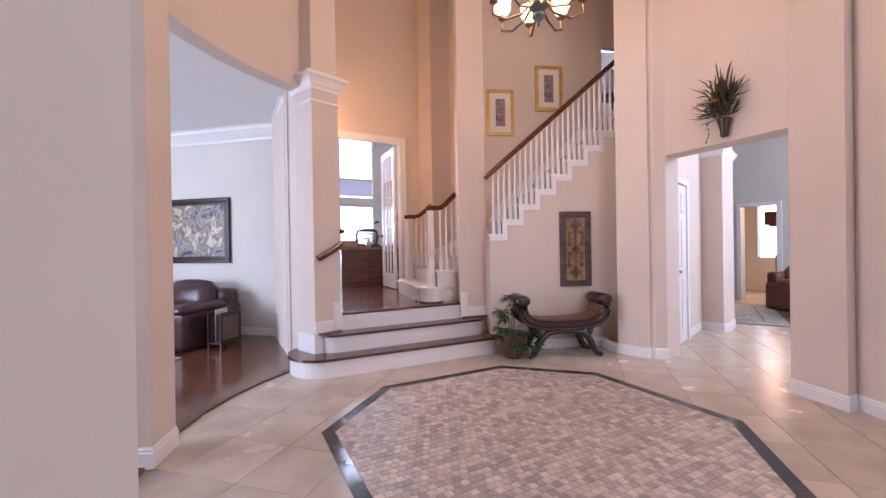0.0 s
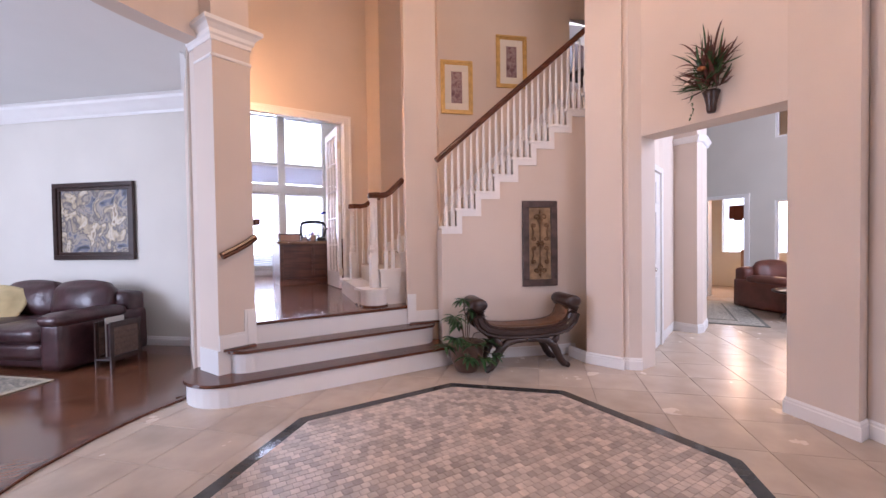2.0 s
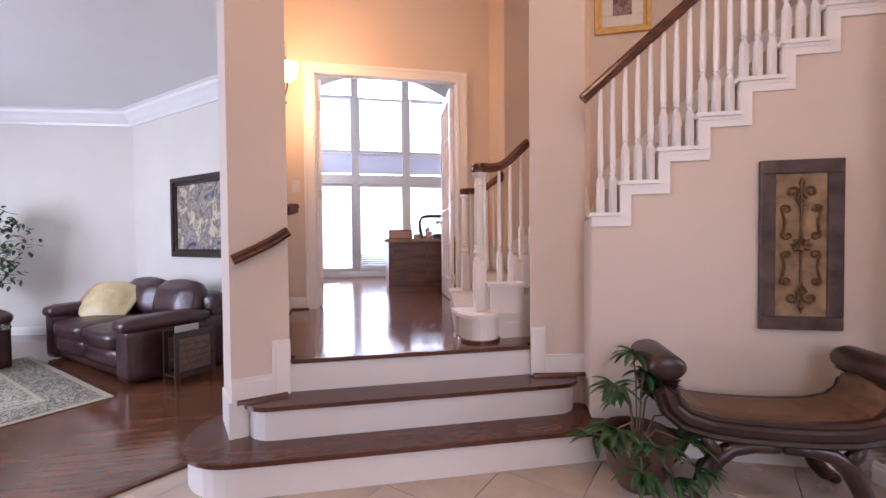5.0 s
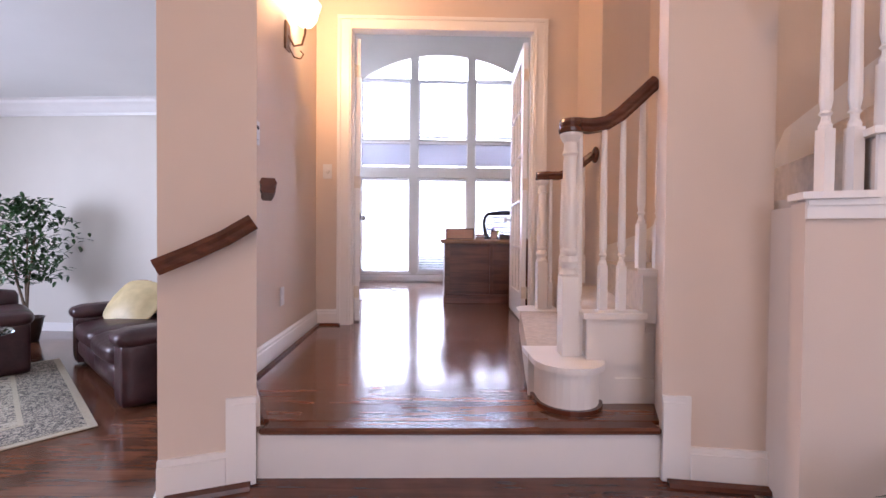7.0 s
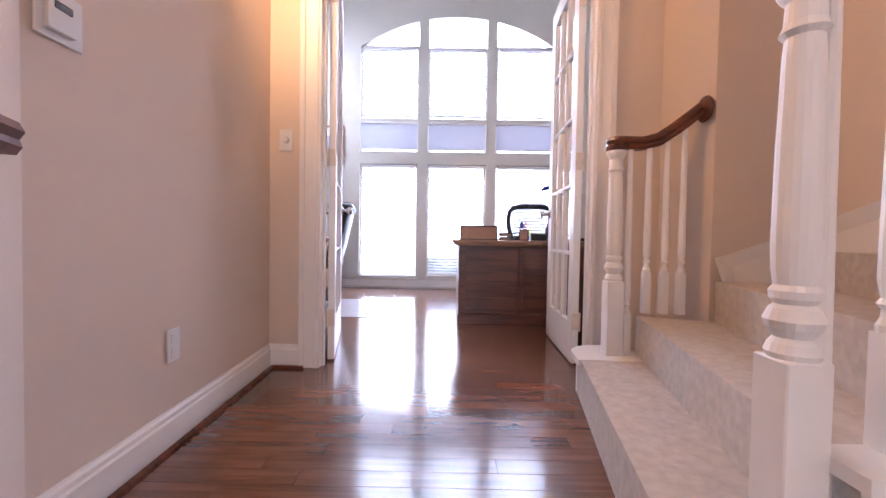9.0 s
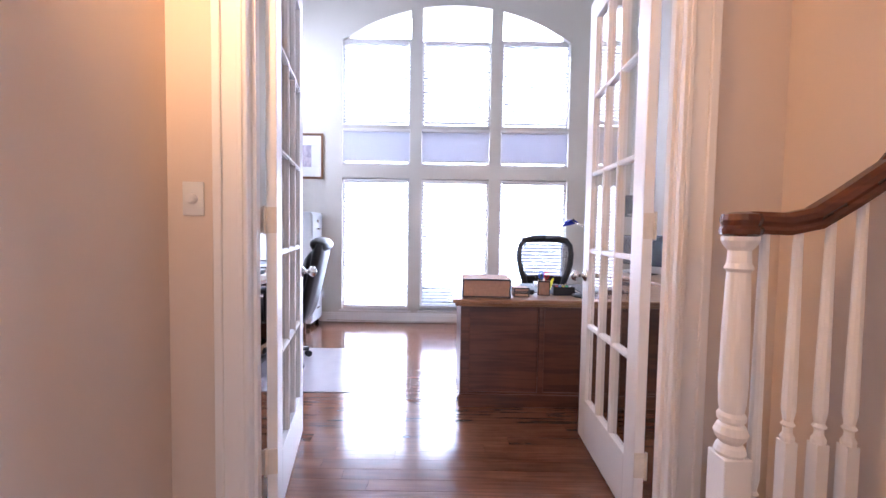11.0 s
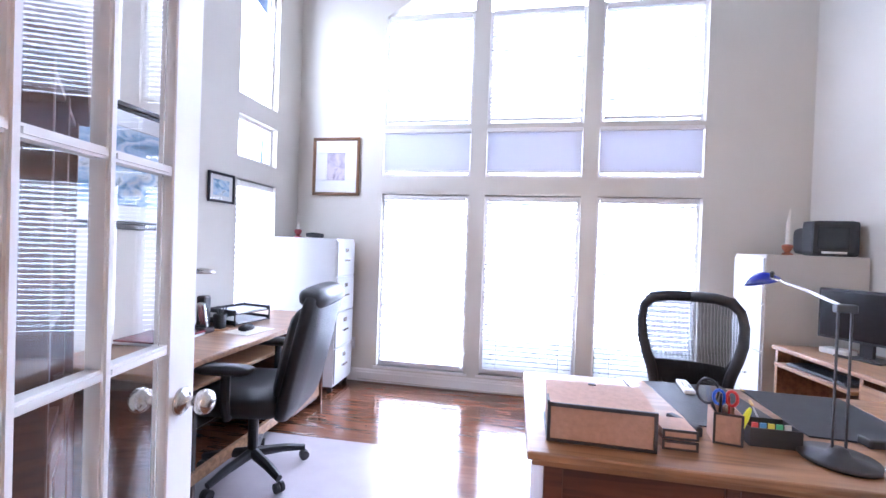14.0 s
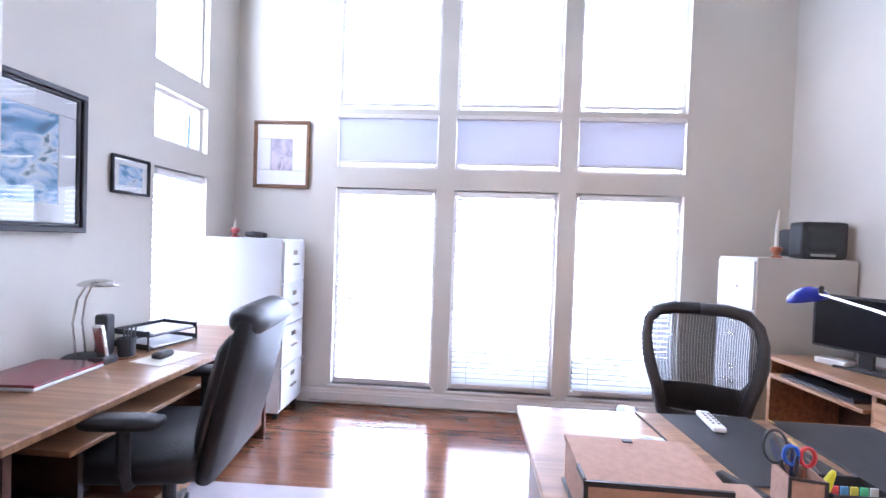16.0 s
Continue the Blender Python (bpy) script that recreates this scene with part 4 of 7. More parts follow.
# ---- frames and pictures ----
def framed(name, label, m, w, h, fw, fmat, mat_w, picture, depth=0.025, group="", matmat=None, inner=None, glass=False):
    """A framed picture, its back at the local plane y=0, facing local -y, centred on the origin."""
    t = thing(name, label, "picture", group, m)
    def ring(a0, a1, d0, d1):
        bm = bmesh.new()
        for x0, x1, z0, z1 in ((-a0[0], a0[0], a1[1], a0[1]), (-a0[0], a0[0], -a0[1], -a1[1]), (-a0[0], -a1[0], -a1[1], a1[1]), (a1[0], a0[0], -a1[1], a1[1])):
            box(bm, x0, x1, -d1, -d0, z0, z1, bevel=min(0.004, fw * 0.2))
        return bm
    W, H = w / 2, h / 2
    part("frame", ring((W, H), (W - fw * 0.6, H - fw * 0.6), 0, depth), fmat, t)
    part("inner_frame", ring((W - fw * 0.6, H - fw * 0.6), (W - fw, H - fw), 0, depth * 0.6), fmat, t)
    if mat_w:
        part("mat", ring((W - fw, H - fw), (W - fw - mat_w, H - fw - mat_w), 0.002, 0.009), matmat or MATBOARD, t)
    iw, ih = W - fw - mat_w, H - fw - mat_w
    part("picture", boxes((-iw, iw, -0.007, -0.002, -ih, ih)), picture, t)
    if glass:
        g = part("glass", boxes((-W + fw, W - fw, -0.013, -0.011, -H + fw, H - fw)), GLASS, t)
        g.visible_shadow = False
    if inner:
        part("inset", boxes((-inner[0], inner[0], -0.011, -0.0075, -inner[1], inner[1])), inner[2], t)
    return t


def face(x, y, z, nx, ny):
    """Pose of a thing on a wall at x, y, z whose wall looks along (nx, ny)."""
    return Matrix.Translation((x, y, z)) @ Matrix.Rotation(math.atan2(nx, -ny), 4, "Z")


VX, VY = V.x, V.y
ART_STREET = art("painted_street", [(0.03, 0.035, 0.05), (0.12, 0.13, 0.18), (0.35, 0.30, 0.24), (0.10, 0.09, 0.10), (0.45, 0.36, 0.24), (0.62, 0.56, 0.46), (0.25, 0.18, 0.12)], 5, 0.4, 1.2)
ART_URN = art("printed_urn", [(0.10, 0.05, 0.06), (0.22, 0.12, 0.13), (0.34, 0.26, 0.26), (0.14, 0.08, 0.10)], 22, 0.6, 0.8)
ART_SEA = art("sea_print", [(0.06, 0.16, 0.30), (0.12, 0.32, 0.55), (0.45, 0.62, 0.78), (0.75, 0.80, 0.85), (0.10, 0.20, 0.26)], 5, 0.4, 1.6, (1, 1, 2))
ART_GREY = art("grey_print", [(0.25, 0.22, 0.27), (0.38, 0.33, 0.40), (0.55, 0.48, 0.52), (0.20, 0.17, 0.22)], 9, 0.5, 0.8)
bx_, by_ = along(0.13, BO + 0.005)
framed("framed_print", "gilt-framed print of an urn hanging lower on the stair wall", face(*along(0.14, BO + 0.008), 3.26, -VX, -VY), 0.42, 0.68, 0.055, GOLD, 0.085, ART_URN, group="gilt prints on the stair wall")
framed("framed_print", "gilt-framed print of an urn hanging higher on the stair wall", face(*along(0.88, BO + 0.008), 3.63, -VX, -VY), 0.42, 0.68, 0.055, GOLD, 0.085, ART_URN, group="gilt prints on the stair wall")
dn = Vector((-0.658, -0.753))
def on_diag(s):
    return (1.45 - 0.753 * s + dn.x * 0.004, 6.93 + 0.658 * s + dn.y * 0.004)
framed("painting", "dark-framed painting of a street hanging over the leather sofa", face(*on_diag(1.56), 1.62, dn.x, dn.y), 1.24, 1.01, 0.10, WOODDARK, 0, ART_STREET, 0.045)
framed("framed_print", "brown-framed small print in a wide white mat on the window wall", face(0.705, OY1 - 0.003, 2.665, 0, -1), 0.485, 0.565, 0.03, WOODTOP, 0.12, ART_GREY, 0.02, "prints in the office", WHITEMAT)
framed("framed_print", "small black-framed sea print in a white mat", face(OX0 + 0.003, 9.515, 2.30, 1, 0), 0.27, 0.22, 0.018, BLACK, 0.035, ART_SEA, 0.02, "prints in the office", WHITEMAT, glass=True)
framed("framed_print", "large black-framed print of palms and sea over the long desk", face(OX0 + 0.003, 8.73, 2.31, 1, 0), 0.98, 0.70, 0.045, BLACK, 0.09, ART_SEA, 0.03, "prints in the office", WHITEMAT, glass=True)
framed("framed_print", "dark-framed blue print on the plain office wall", face(OX1 - 0.003, 9.25, 2.5, -1, 0), 0.55, 0.7, 0.035, BLACK, 0.10, ART_SEA, 0.025, "prints in the office", WHITEMAT)
framed("wall_mirror", "tall dark wooden framed mirror on the beige wall", face(4.697, 1.153, 1.73, -0.887, 0.46), 0.46, 1.03, 0.07, WOODDARK, 0, BLACK, 0.04)
framed("framed_print", "small dark-framed picture high on the great room wall", face(10.997, 3.72, 2.75, -1, 0), 0.22, 0.62, 0.05, WOODDARK, 0, ART_URN, 0.03)


def scroll_panel():
    """Framed wall panel with wrought-iron scrolls."""
    t = thing("wall_panel", "dark framed panel of iron scrolls on tan board above the bench", "wall decoration", "", face(*along(0.875, -0.004), 1.255, -VX, -VY))
    W, H, fw = 0.205, 0.475, 0.075
    for x0, x1, z0, z1 in ((-W, W, H - fw, H), (-W, W, -H, -H + fw), (-W, -W + fw, -H + fw, H - fw), (W - fw, W, -H + fw, H - fw)):
        part("frame_rail", boxes((x0, x1, -0.03, 0, z0, z1), bevel=0.004), surface("mottled_dark_wood", (0.075, 0.045, 0.038), 0.5, vary=0.6, scale=9, bump=0.05) if "mottled_dark_wood" not in bpy.data.materials else bpy.data.materials["mottled_dark_wood"], t)
    part("board", boxes((-W + fw, W - fw, -0.010, -0.002, -H + fw, H - fw)), surface("aged_tan_board", (0.30, 0.20, 0.11), 0.7, vary=0.35, scale=14, bump=0.04), t)
    def spiral(cx, cz, r, a0, turns, s):
        return [(cx + s * r * (1 - 0.75 * k / 14) * math.cos(a0 + turns * 2 * math.pi * k / 14), -0.02, cz + r * (1 - 0.75 * k / 14) * math.sin(a0 + turns * 2 * math.pi * k / 14)) for k in range(15)]
    for sz in (1, -1):
        for s in (-1, 1):
            part("scroll", tube(bmesh.new(), [(0.0, -0.02, sz * 0.215)] + [(x, y, sz * z) for x, y, z in spiral(0.045 * s, 0.295, 0.038, math.pi * 1.35, -1.2, s)], 0.0065, 6), BRONZE, t)
            part("scroll", tube(bmesh.new(), [(x, y, sz * z) for x, y, z in spiral(0.075 * s, 0.20, 0.026, 0.3, 1.2, s)][::-1] + [(0.08 * s, -0.02, sz * 0.13), (0.085 * s, -0.02, sz * 0.08)] + [(x, y, sz * z) for x, y, z in spiral(0.07 * s, 0.055, 0.028, math.pi * 0.2, -1.1, s)], 0.006, 6), BRONZE, t)
        part("finial", lathe(bmesh.new(), [(0.012, 0), (0.016, 0.012), (0.006, 0.03), (0.002, 0.045)], n=8, m=Matrix.Translation((0, -0.02, sz * 0.335)) @ Matrix.Rotation(0 if sz > 0 else math.pi, 4, "X")), BRONZE, t)
    part("stem", tube(bmesh.new(), [(0, -0.02, -0.335), (0, -0.02, 0.335)], 0.006, 6), BRONZE, t)
    r = bmesh.new()
    for k in range(8):
        a = k * math.pi / 4
        tube(r, [(0.012 * math.cos(a), -0.022, 0.012 * math.sin(a)), (0.035 * math.cos(a), -0.03, 0.030 * math.sin(a)), (0.055 * math.cos(a), -0.022, 0.042 * math.sin(a))], [0.012, 0.014, 0.004], 6)
    part("rosette", r, BRONZE, t)


scroll_panel()


# ---- bench and plants of the rotunda ----
def bench():
    """Scroll-ended window bench on two arched pairs of legs."""
    m = Matrix.Translation((*along(0.535, -0.305), 0)) @ Matrix.Rotation(math.atan2(U.y, U.x), 4, "Z")
    t = thing("bench", "dark carved wooden scroll-ended bench with a brown padded seat", "bench", "", m)
    D = 0.16
    right = [(0.0, 0.375), (0.16, 0.378), (0.30, 0.390), (0.41, 0.420), (0.475, 0.475), (0.500, 0.545), (0.498, 0.61)]
    path = [(-x, z) for x, z in right[:0:-1]] + right
    for y in (-D, D):
        prof = [(-0.020, -0.062), (0.020, -0.062), (0.032, -0.046), (0.024, -0.030), (0.037, -0.012), (0.038, 0.016), (0.025, 0.030), (0.030, 0.044), (0.014, 0.056), (-0.020, 0.056), (-0.026, -0.044)]
        rail = bmesh.new()
        sweep(rail, [(x, y, z) for x, z in path], [(a * (-1 if y > 0 else 1), b) for a, b in prof])
        part("side_rail", rail, WOODDARK, t, "dark moulded side rail")
    seat = [(0.0, 0.425), (0.18, 0.428), (0.30, 0.440), (0.385, 0.468), (0.432, 0.52), (0.448, 0.59), (0.446, 0.64)]
    sp = [(-x, z) for x, z in seat[:0:-1]] + seat
    bm = bmesh.new()
    sweep(bm, [(x, 0, z) for x, z in sp], [(-D + 0.022, -0.012), (D - 0.022, -0.012), (D - 0.022, 0.006), (D - 0.06, 0.015), (-D + 0.06, 0.015), (-D + 0.022, 0.006)])
    part("seat", bm, surface("brown_woven_seat", (0.12, 0.055, 0.026), 0.38, vary=0.3, scale=20, bump=0.08), t, "brown padded seat", smooth=False)
    part("apron", boxes((-0.36, 0.36, -D + 0.02, D - 0.02, 0.345, 0.372)), WOODDARK, t)
    for s in (-1, 1):
        bm = bmesh.new()
        lathe(bm, [(0.02, -0.002), (0.045, 0.0), (0.066, 0.010), (0.074, 0.028), (0.074, 0.352), (0.066, 0.370), (0.045, 0.380), (0.02, 0.382)], n=24, m=Matrix.Translation((s * 0.495, -0.19, 0.665)) @ Matrix.Rotation(radians(-90), 4, "X") @ Matrix.Diagonal((1.18, 0.86, 1, 1)))
        part("scroll_end", bm, WOODDARK, t, smooth=True)
        for y in (-D, D):
            leg = part("leg", tube(bmesh.new(), [(s * 0.01, y, 0.305), (s * 0.12, y, 0.303), (s * 0.21, y, 0.285), (s * 0.275, y, 0.235), (s * 0.315, y, 0.165), (s * 0.345, y, 0.095), (s * 0.385, y, 0.045), (s * 0.425, y, 0.030)], [0.026, 0.030, 0.036, 0.043, 0.042, 0.038, 0.036, 0.030], 12), WOODDARK, t, smooth=True)
            part("knee_block", tube(bmesh.new(), [(s * 0.26, y, 0.25), (s * 0.31, y, 0.30), (s * 0.33, y, 0.36)], [0.034, 0.032, 0.022], 10), WOODDARK, leg, smooth=True)
            part("foot_scroll", lathe(bmesh.new(), [(0.012, -0.032), (0.026, -0.030), (0.029, 0.0), (0.026, 0.030), (0.012, 0.032)], n=14, m=Matrix.Translation((s * 0.420, y, 0.030)) @ Matrix.Rotation(radians(90), 4, "X")), WOODDARK, leg, smooth=True)
        part("stretcher", tube(bmesh.new(), [(s * 0.29, -D, 0.22), (s * 0.29, D, 0.22)], 0.015, 10), WOODDARK, t)


bench()


def blade(bm, base, tip, w, sag=0.15, n=5, up=Vector((0, 0, 1))):
    """A long leaf that bends over."""
    b, t = Vector(base), Vector(tip)
    d = t - b
    side = d.cross(up)
    side = side.normalized() if side.length > 1e-5 else Vector((1, 0, 0))
    rows = []
    for i in range(n + 1):
        k = i / n
        p = b + d * k + Vector((0, 0, sag * d.length * math.sin(k * math.pi * 0.9)))
        ww = w * math.sin(math.pi * (0.08 + 0.90 * k)) ** 0.8
        rows.append((bm.verts.new(p - side * ww), bm.verts.new(p + Vector((0, 0, -ww * 0.4))), bm.verts.new(p + side * ww)))
    for a, c in zip(rows, rows[1:]):
        bm.faces.new((a[0], a[1], c[1], c[0]))
        bm.faces.new((a[1], a[2], c[2], c[1]))


def palm_plant():
    rnd = random.Random(5)
    t = thing("potted_palm", "small bushy palm in a round brown pot beside the bench", "plant", "", Matrix.Translation((3.66, 4.33, 0)))
    part("pot", lathe(bmesh.new(), [(0.10, 0), (0.105, 0.01), (0.15, 0.10), (0.175, 0.20), (0.172, 0.25), (0.18, 0.262), (0.185, 0.285), (0.165, 0.29), (0.155, 0.25)], n=28), surface("brown_glazed_pot", (0.09, 0.045, 0.03), 0.35, vary=0.3, scale=12), t, smooth=True)
    part("soil", lathe(bmesh.new(), [(0.15, 0.235), (0.10, 0.25), (0.01, 0.252)], n=16), BARK, t)
    fan = [(-0.03, 0.0, 0.70, 0.13), (0.10, 0.06, 0.66, 0.12), (-0.17, -0.05, 0.56, 0.14), (0.03, -0.02, 0.60, 0.12), (-0.20, -0.12, 0.37, 0.16), (-0.05, -0.20, 0.30, 0.16), (0.13, -0.17, 0.30, 0.15), (0.20, -0.05, 0.38, 0.14), (-0.13, -0.21, 0.20, 0.14), (0.02, -0.24, 0.17, 0.14), (0.17, -0.2, 0.18, 0.13), (-0.24, 0.02, 0.27, 0.14), (0.0, 0.14, 0.42, 0.13), (0.11, 0.0, 0.52, 0.12), (-0.09, 0.03, 0.5, 0.12)]
    for x, y, z, r in fan:
        part("stem", tube(bmesh.new(), [(x * 0.15, y * 0.15, 0.24), (x * 0.4, y * 0.4, 0.24 + (z - 0.24) * 0.6 + 0.04), (x, y, z)], 0.0045, 5), BARK, t)
        bm = bmesh.new()
        for k in range(14):
            a = rnd.uniform(0, 2 * math.pi)
            out = math.atan2(y, x) if k % 2 else a
            a = out + rnd.uniform(-1.3, 1.3)
            blade(bm, (x, y, z), (x + r * rnd.uniform(0.8, 1.15) * math.cos(a), y + r * rnd.uniform(0.8, 1.1) * math.sin(a), z - rnd.uniform(-0.03, 0.10)), 0.017, 0.18)
        part("frond", bm, LEAF, t)


palm_plant()


def wall_arrangement():
    rnd = random.Random(9)
    t = thing("wall_vase", "dark wall vase of dried red and green foliage over the passage", "flower arrangement", "", Matrix.Translation((5.02, 2.70, 2.33)) @ Matrix.Diagonal((0.8, 0.78, 0.86, 1)))
    part("vase", lathe(bmesh.new(), [(0.035, 0.0), (0.045, 0.02), (0.05, 0.08), (0.07, 0.16), (0.085, 0.20), (0.075, 0.21)], n=18), WOODDARK, t, smooth=True)
    for kind, mat, n in (("green_leaves", LEAF, 62), ("dried_leaves", LEAFDRY, 70)):
        bm = bmesh.new()
        for _ in range(n):
            a = rnd.uniform(-0.3, math.pi + 0.3)
            ln = rnd.uniform(0.12, 0.33) * (1.2 if math.sin(a) > 0.7 else 1)
            base = Vector((rnd.uniform(-0.06, 0.02), rnd.uniform(-0.09, 0.09), 0.24 + rnd.uniform(-0.02, 0.2)))
            tip = base + Vector((rnd.uniform(-0.22, 0.0), math.cos(a) * ln, math.sin(a) * ln * 0.9))
            blade(bm, base, tip, rnd.uniform(0.009, 0.02), rnd.uniform(-0.1, 0.25))
        part(kind, bm, mat, t)
    bm = bmesh.new()
    for a, ln in ((1.95, 0.5), (1.2, 0.46), (1.5, 0.55), (1.6, 0.5), (2.8, 0.42), (0.35, 0.33), (2.5, 0.40), (1.4, 0.5)):
        base = Vector((-0.03, 0.0, 0.3))
        blade(bm, base, base + Vector((-0.06, math.cos(a) * ln * 0.8, math.sin(a) * ln)), 0.014, -0.15 if a < 1.7 else 0.25, 8)
    part("tall_plumes", bm, LEAFDRY, t)
    bm = bmesh.new()
    for k in range(16):
        base = Vector((-0.05, 0.17 + rnd.uniform(-0.02, 0.02), 0.26 - k * 0.018))
        blade(bm, base, base + Vector((rnd.uniform(-0.04, 0.02), rnd.uniform(-0.04, 0.04), -0.03)), 0.01, 0.1, 3)
    part("trailing_vine", bm, LEAF, t)
    part("blossom", lathe(bmesh.new(), [(0.005, 0), (0.035, 0.01), (0.04, 0.03), (0.01, 0.045)], -0.2, 0.0, 0.36, 12), surface("rust_petals", (0.30, 0.10, 0.03), 0.7, vary=0.3, scale=30), t)


wall_arrangement()


# ---- chandelier and sconce ----
LAMPGLASS = surface("lit_frosted_glass", (0.9, 0.85, 0.75), 0.4, vary=0.05, scale=12, bump=0, emit=((1.0, 0.70, 0.38), 5.0))


def chandelier():
    cx, cy, z = 2.80, 2.80, 2.93
    t = thing("chandelier", "antique bronze chandelier with curved arms and lit frosted shades", "chandelier", "", Matrix.Translation((cx, cy, z)))
    part("body", lathe(bmesh.new(), [(0.004, 0), (0.010, 0.02), (0.006, 0.035), (0.03, 0.05), (0.05, 0.07), (0.048, 0.09), (0.02, 0.10), (0.03, 0.11), (0.06, 0.13), (0.075, 0.16), (0.07, 0.175), (0.02, 0.19), (0.018, 0.28), (0.035, 0.31), (0.015, 0.35), (0.012, 0.6), (0.03, 0.64), (0.01, 0.70)], n=24),
         surface("green_grey_patina", (0.10, 0.12, 0.12), 0.4, metal=0.4, vary=0.3, scale=20), t, smooth=True)
    part("chain", tube(bmesh.new(), [(0, 0, 0.68), (0, 0, TOP - z)], 0.008, 6), BRONZE, t)
    part("canopy", lathe(bmesh.new(), [(0.07, TOP - z - 0.04), (0.07, TOP - z - 0.001)], n=20), BRONZE, t)
    for k in range(8):
        a = k * math.pi / 4 + 0.3
        c, s = math.cos(a), math.sin(a)
        r = 0.33
        part("arm", tube(bmesh.new(), [(0.03 * c, 0.03 * s, 0.20), (0.12 * c, 0.12 * s, 0.10), (0.24 * c, 0.24 * s, 0.06), (0.34 * c, 0.34 * s, 0.10), (r * c, r * s, 0.19)], 0.009, 8), BRONZE, t)
        cup = part("candle_cup", lathe(bmesh.new(), [(0.012, 0.17), (0.035, 0.19), (0.03, 0.205), (0.014, 0.21), (0.014, 0.24)], r * c, r * s, 0, 12), BRONZE, t)
        part("shade", lathe(bmesh.new(), [(0.025, 0.22), (0.05, 0.235), (0.066, 0.27), (0.062, 0.31), (0.07, 0.335), (0.064, 0.335), (0.056, 0.31), (0.058, 0.27), (0.045, 0.245), (0.02, 0.23)], r * c, r * s, 0, 16), LAMPGLASS, t, "lit frosted glass shade", smooth=True)


chandelier()
lamp("chandelier_light", "POINT", Matrix.Translation((2.80, 2.80, 3.45)), 78, WARM, radius=0.30)


def sconce(x, y, z):
    t = thing("wall_sconce", "bronze wall sconce with a lit scalloped glass shade", "wall lamp", "", Matrix.Translation((x, y, z)))
    part("backplate", boxes((0, 0.015, -0.04, 0.04, -0.16, 0.02), bevel=0.006), BRONZE, t)
    part("arm", tube(bmesh.new(), [(0.01, 0, -0.06), (0.05, 0, -0.13), (0.10, 0, -0.12), (0.12, 0, -0.05), (0.12, 0, 0.0)], 0.007, 8), BRONZE, t)
    part("scroll", tube(bmesh.new(), [(0.01, 0, -0.12), (0.05, 0.0, -0.2), (0.09, 0, -0.21), (0.11, 0, -0.18), (0.09, 0, -0.16)], 0.005, 6), BRONZE, t)
    part("shade", lathe(bmesh.new(), [(0.02, -0.01), (0.05, 0.01), (0.075, 0.05), (0.08, 0.09), (0.098, 0.135), (0.09, 0.135), (0.073, 0.09), (0.068, 0.05), (0.045, 0.018), (0.015, 0.0)], 0.12, 0, 0, 18), LAMPGLASS, t, "lit scalloped glass shade", smooth=True)


sconce(1.51, 6.10, 2.66)
lamp("sconce_light", "POINT", Matrix.Translation((1.64, 6.10, 2.92)), 56, (1.0, 0.54, 0.22), radius=0.05)


def plate(label, cat, m, w, h, extra):
    t = thing(cat.replace(" ", "_"), label, cat, "", m)
    part("plate", boxes((-w / 2, w / 2, -0.006, 0, -h / 2, h / 2), bevel=0.002), STEEL_WHITE, t)
    for nm, r in extra:
        part(nm, boxes(r, bevel=0.0015), STEEL_WHITE if nm != "slot" else BLACK, t)
    return t


plate("white dimmer switch plate beside the office door", "light switch", face(1.565, 6.902, 1.872, 0, -1), 0.075, 0.12, [])
part("dimmer_knob", lathe(bmesh.new(), [(0.019, 0), (0.018, 0.014), (0.014, 0.02), (0.002, 0.021)], n=18, m=Matrix.Rotation(radians(90), 4, "X") @ Matrix.Translation((0, 0, 0.006))), STEEL_WHITE, [o for o in scene.objects if o.name == "light_switch"][0])
plate("white power outlet low on the landing wall", "power outlet", face(1.514, 6.02, F0 + 0.355, 1, 0.04), 0.07, 0.115, [("socket", (-0.018, 0.018, -0.009, -0.006, 0.008, 0.042)), ("socket", (-0.018, 0.018, -0.009, -0.006, -0.042, -0.008))])
th = plate("white alarm keypad with a small door high on the landing wall", "keypad", face(1.531, 5.585, 1.855, 1, 0.04), 0.13, 0.125, [("door", (-0.045, 0.030, -0.020, -0.006, -0.042, 0.042)), ("slot", (-0.03, 0.018, -0.0215, -0.02, 0.008, 0.026))])
plate("white power outlet with a plugged adapter under the window wall", "power outlet", face(0.925, 10.597, F0 + 0.36, 0, -1), 0.07, 0.115, [("adapter", (-0.025, 0.025, -0.045, -0.006, -0.03, 0.03))])


# ---- living room ----
SA, SB = Vector((-0.753, 0.658, 0)), Vector((0.658, 0.753, 0))
SM = Matrix(((-SA.x, SB.x, 0, 0.19 + 1.95 * SA.x), (-SA.y, SB.y, 0, 6.47 + 1.95 * SA.y), (0, 0, 1, 0.014), (0, 0, 0, 1)))


